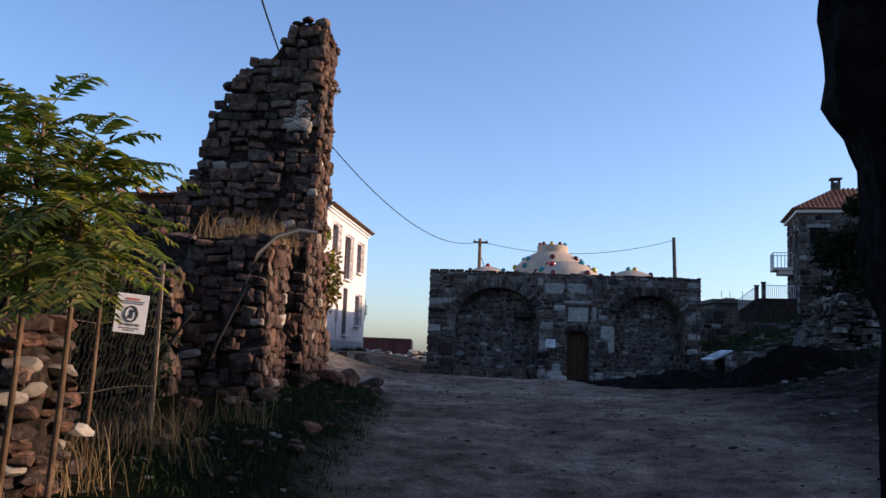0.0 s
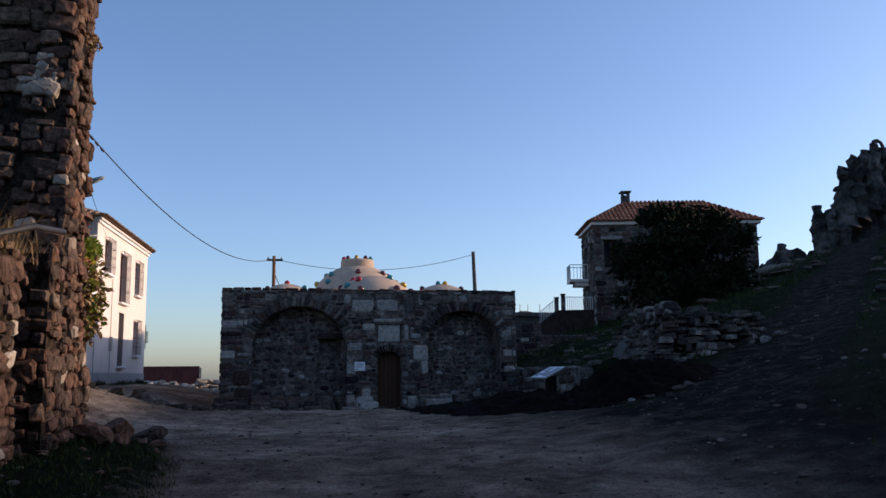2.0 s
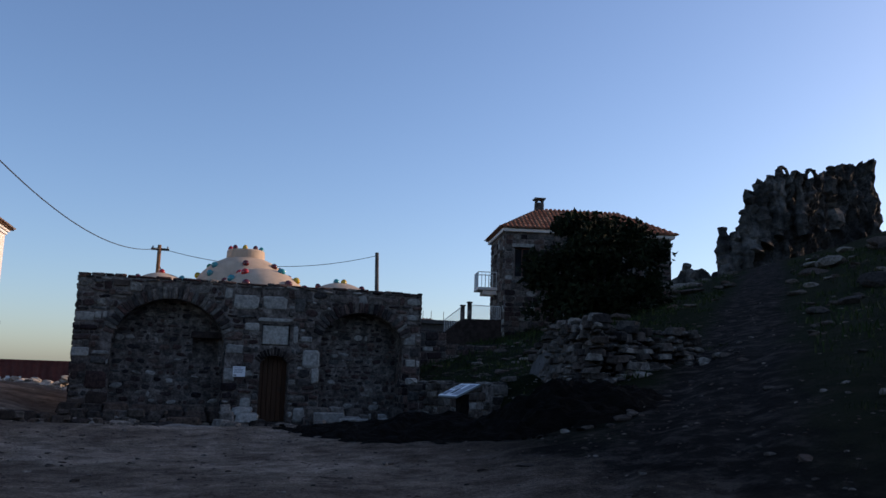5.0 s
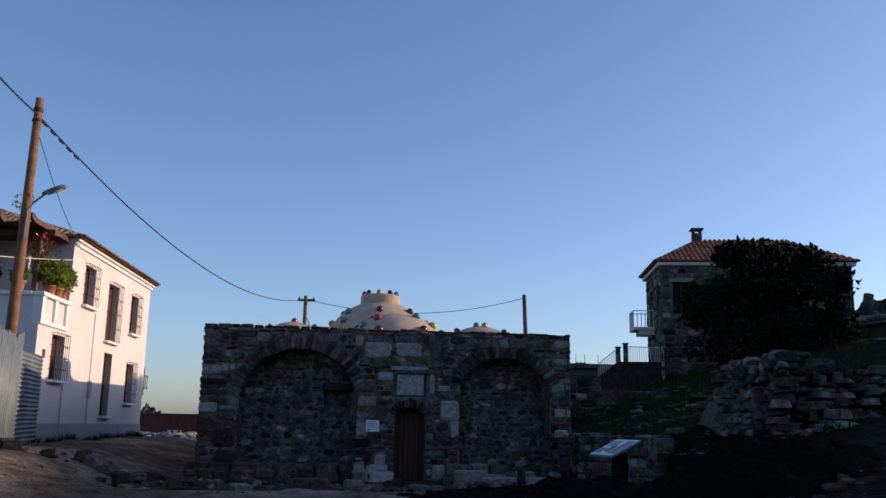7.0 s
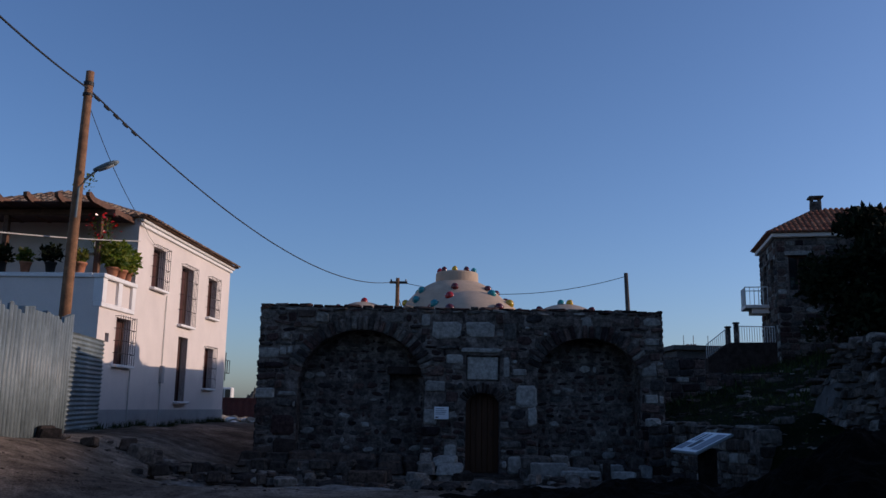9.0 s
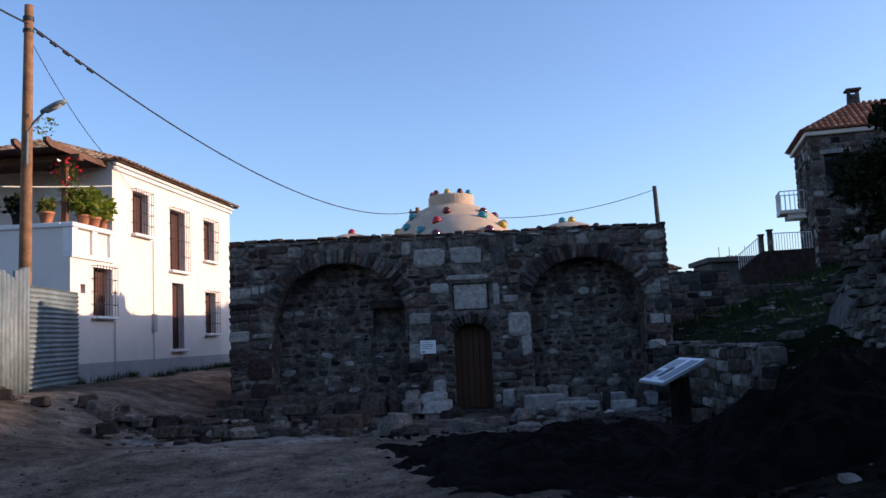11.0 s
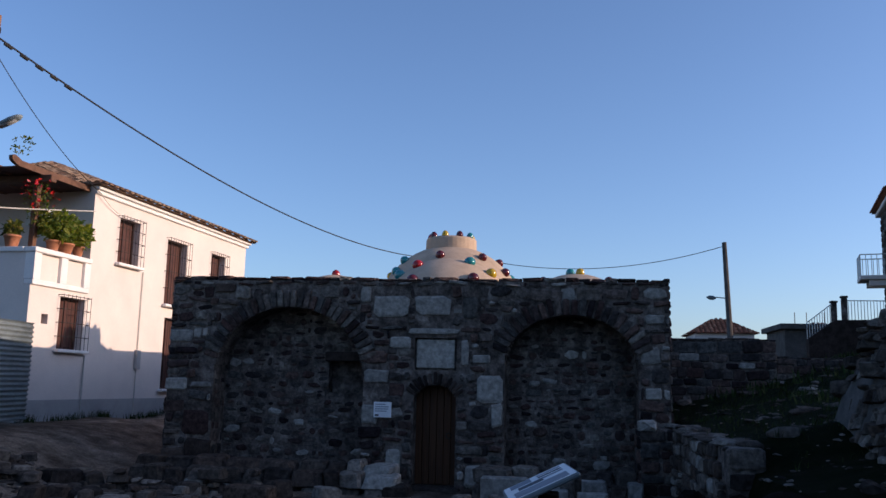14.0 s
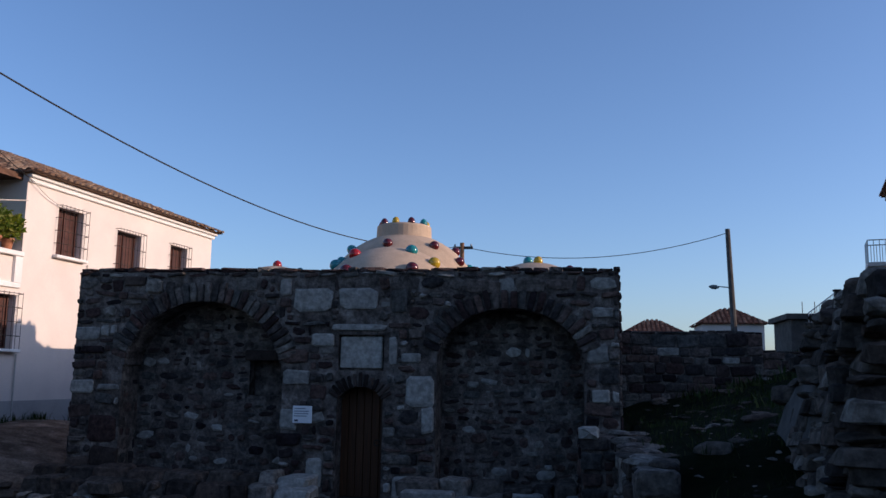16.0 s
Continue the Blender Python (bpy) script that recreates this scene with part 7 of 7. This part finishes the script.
Geo().tube([(-1.5, 0.5, 1.6), (-3.5, 0.5, 2.4), (-5.0, 0.5, 1.6)], 0.25, 6).make("boom", "yellow_paint", ex)
Geo().tube([(-5.0, 0.5, 1.6), (-5.4, 0.5, 0.3)], 0.2, 6).make("stick", "yellow_paint", ex)
for i, (x, y, s) in enumerate(((-5.6, 47.0, 0.7), (-5.0, 47.6, 0.5), (-4.6, 46.8, 0.4), (-5.3, 46.2, 0.35))):
    loose("plastic_sack", "white filled sack lying on the ground", x, y, s, "rail_white", 0.6, grp="sacks")
for i in range(40):
    loose("rubble_stone", "pale broken stone on the waste ground", rng.uniform(-6.5, -2.5), rng.uniform(46, 57), rng.uniform(0.2, 0.6), "rubble", 0.7, grp="waste ground stones")
gp = []
for _ in range(60):
    u = rng.uniform(-0.3, 11)
    p = HM @ Vector((u, rng.uniform(0.05, 0.3), 0))
    gp += [(p.x + rng.gauss(0, .08), p.y + rng.gauss(0, .1), height(p.x, p.y) - 0.02) for _ in range(22)]
tagged(blades(gp, 0.2, 0.008, rng, 0.7).make("weeds", "grass"), "weeds along the foot of the house wall", "weeds", kind="stuff")

# ---- stones of the walls ----
fp.finish(front, (4.0, FY, 1.6), 290)
ip.finish(inner, (4.0, FY, 1.6), 250)
sp.finish(side, (8.2, FY, 2.0), 60)
for core, pc, near, limit in ruin_jobs:
    pc.finish(core, near, limit)
edge.finish(ruin_jobs[0][0], (-3, 12, 4), 96)
topper.finish(ruin_jobs[1][0], (-3, 10, 2), 90)
stub.finish(stub_c, (-2.3, 3.6, 0.5), 114)
jp.finish(jamb, (1.3, 2.4, 2), 60)
hc.finish(heap_core, (9.4, 22.0, 2), 300)
lp.finish(low, (8.2, 26, 1), 120)
lt.finish(low, (8.2, 26, 1), 60)
pp.finish(pier, (7.9, 29.3, 1), 60)
yp.finish(yard, (10, 38.9, 2), 150)
bench.finish(bench_core, (2, 29, 0.3), 90)
fo.finish(footing, (3.5, 26.5, 0.3), 220)
hillside.finish(hs_, (14, 20, 2), 0)
grit.finish(grit_ob, (2, 15, 0), 0)
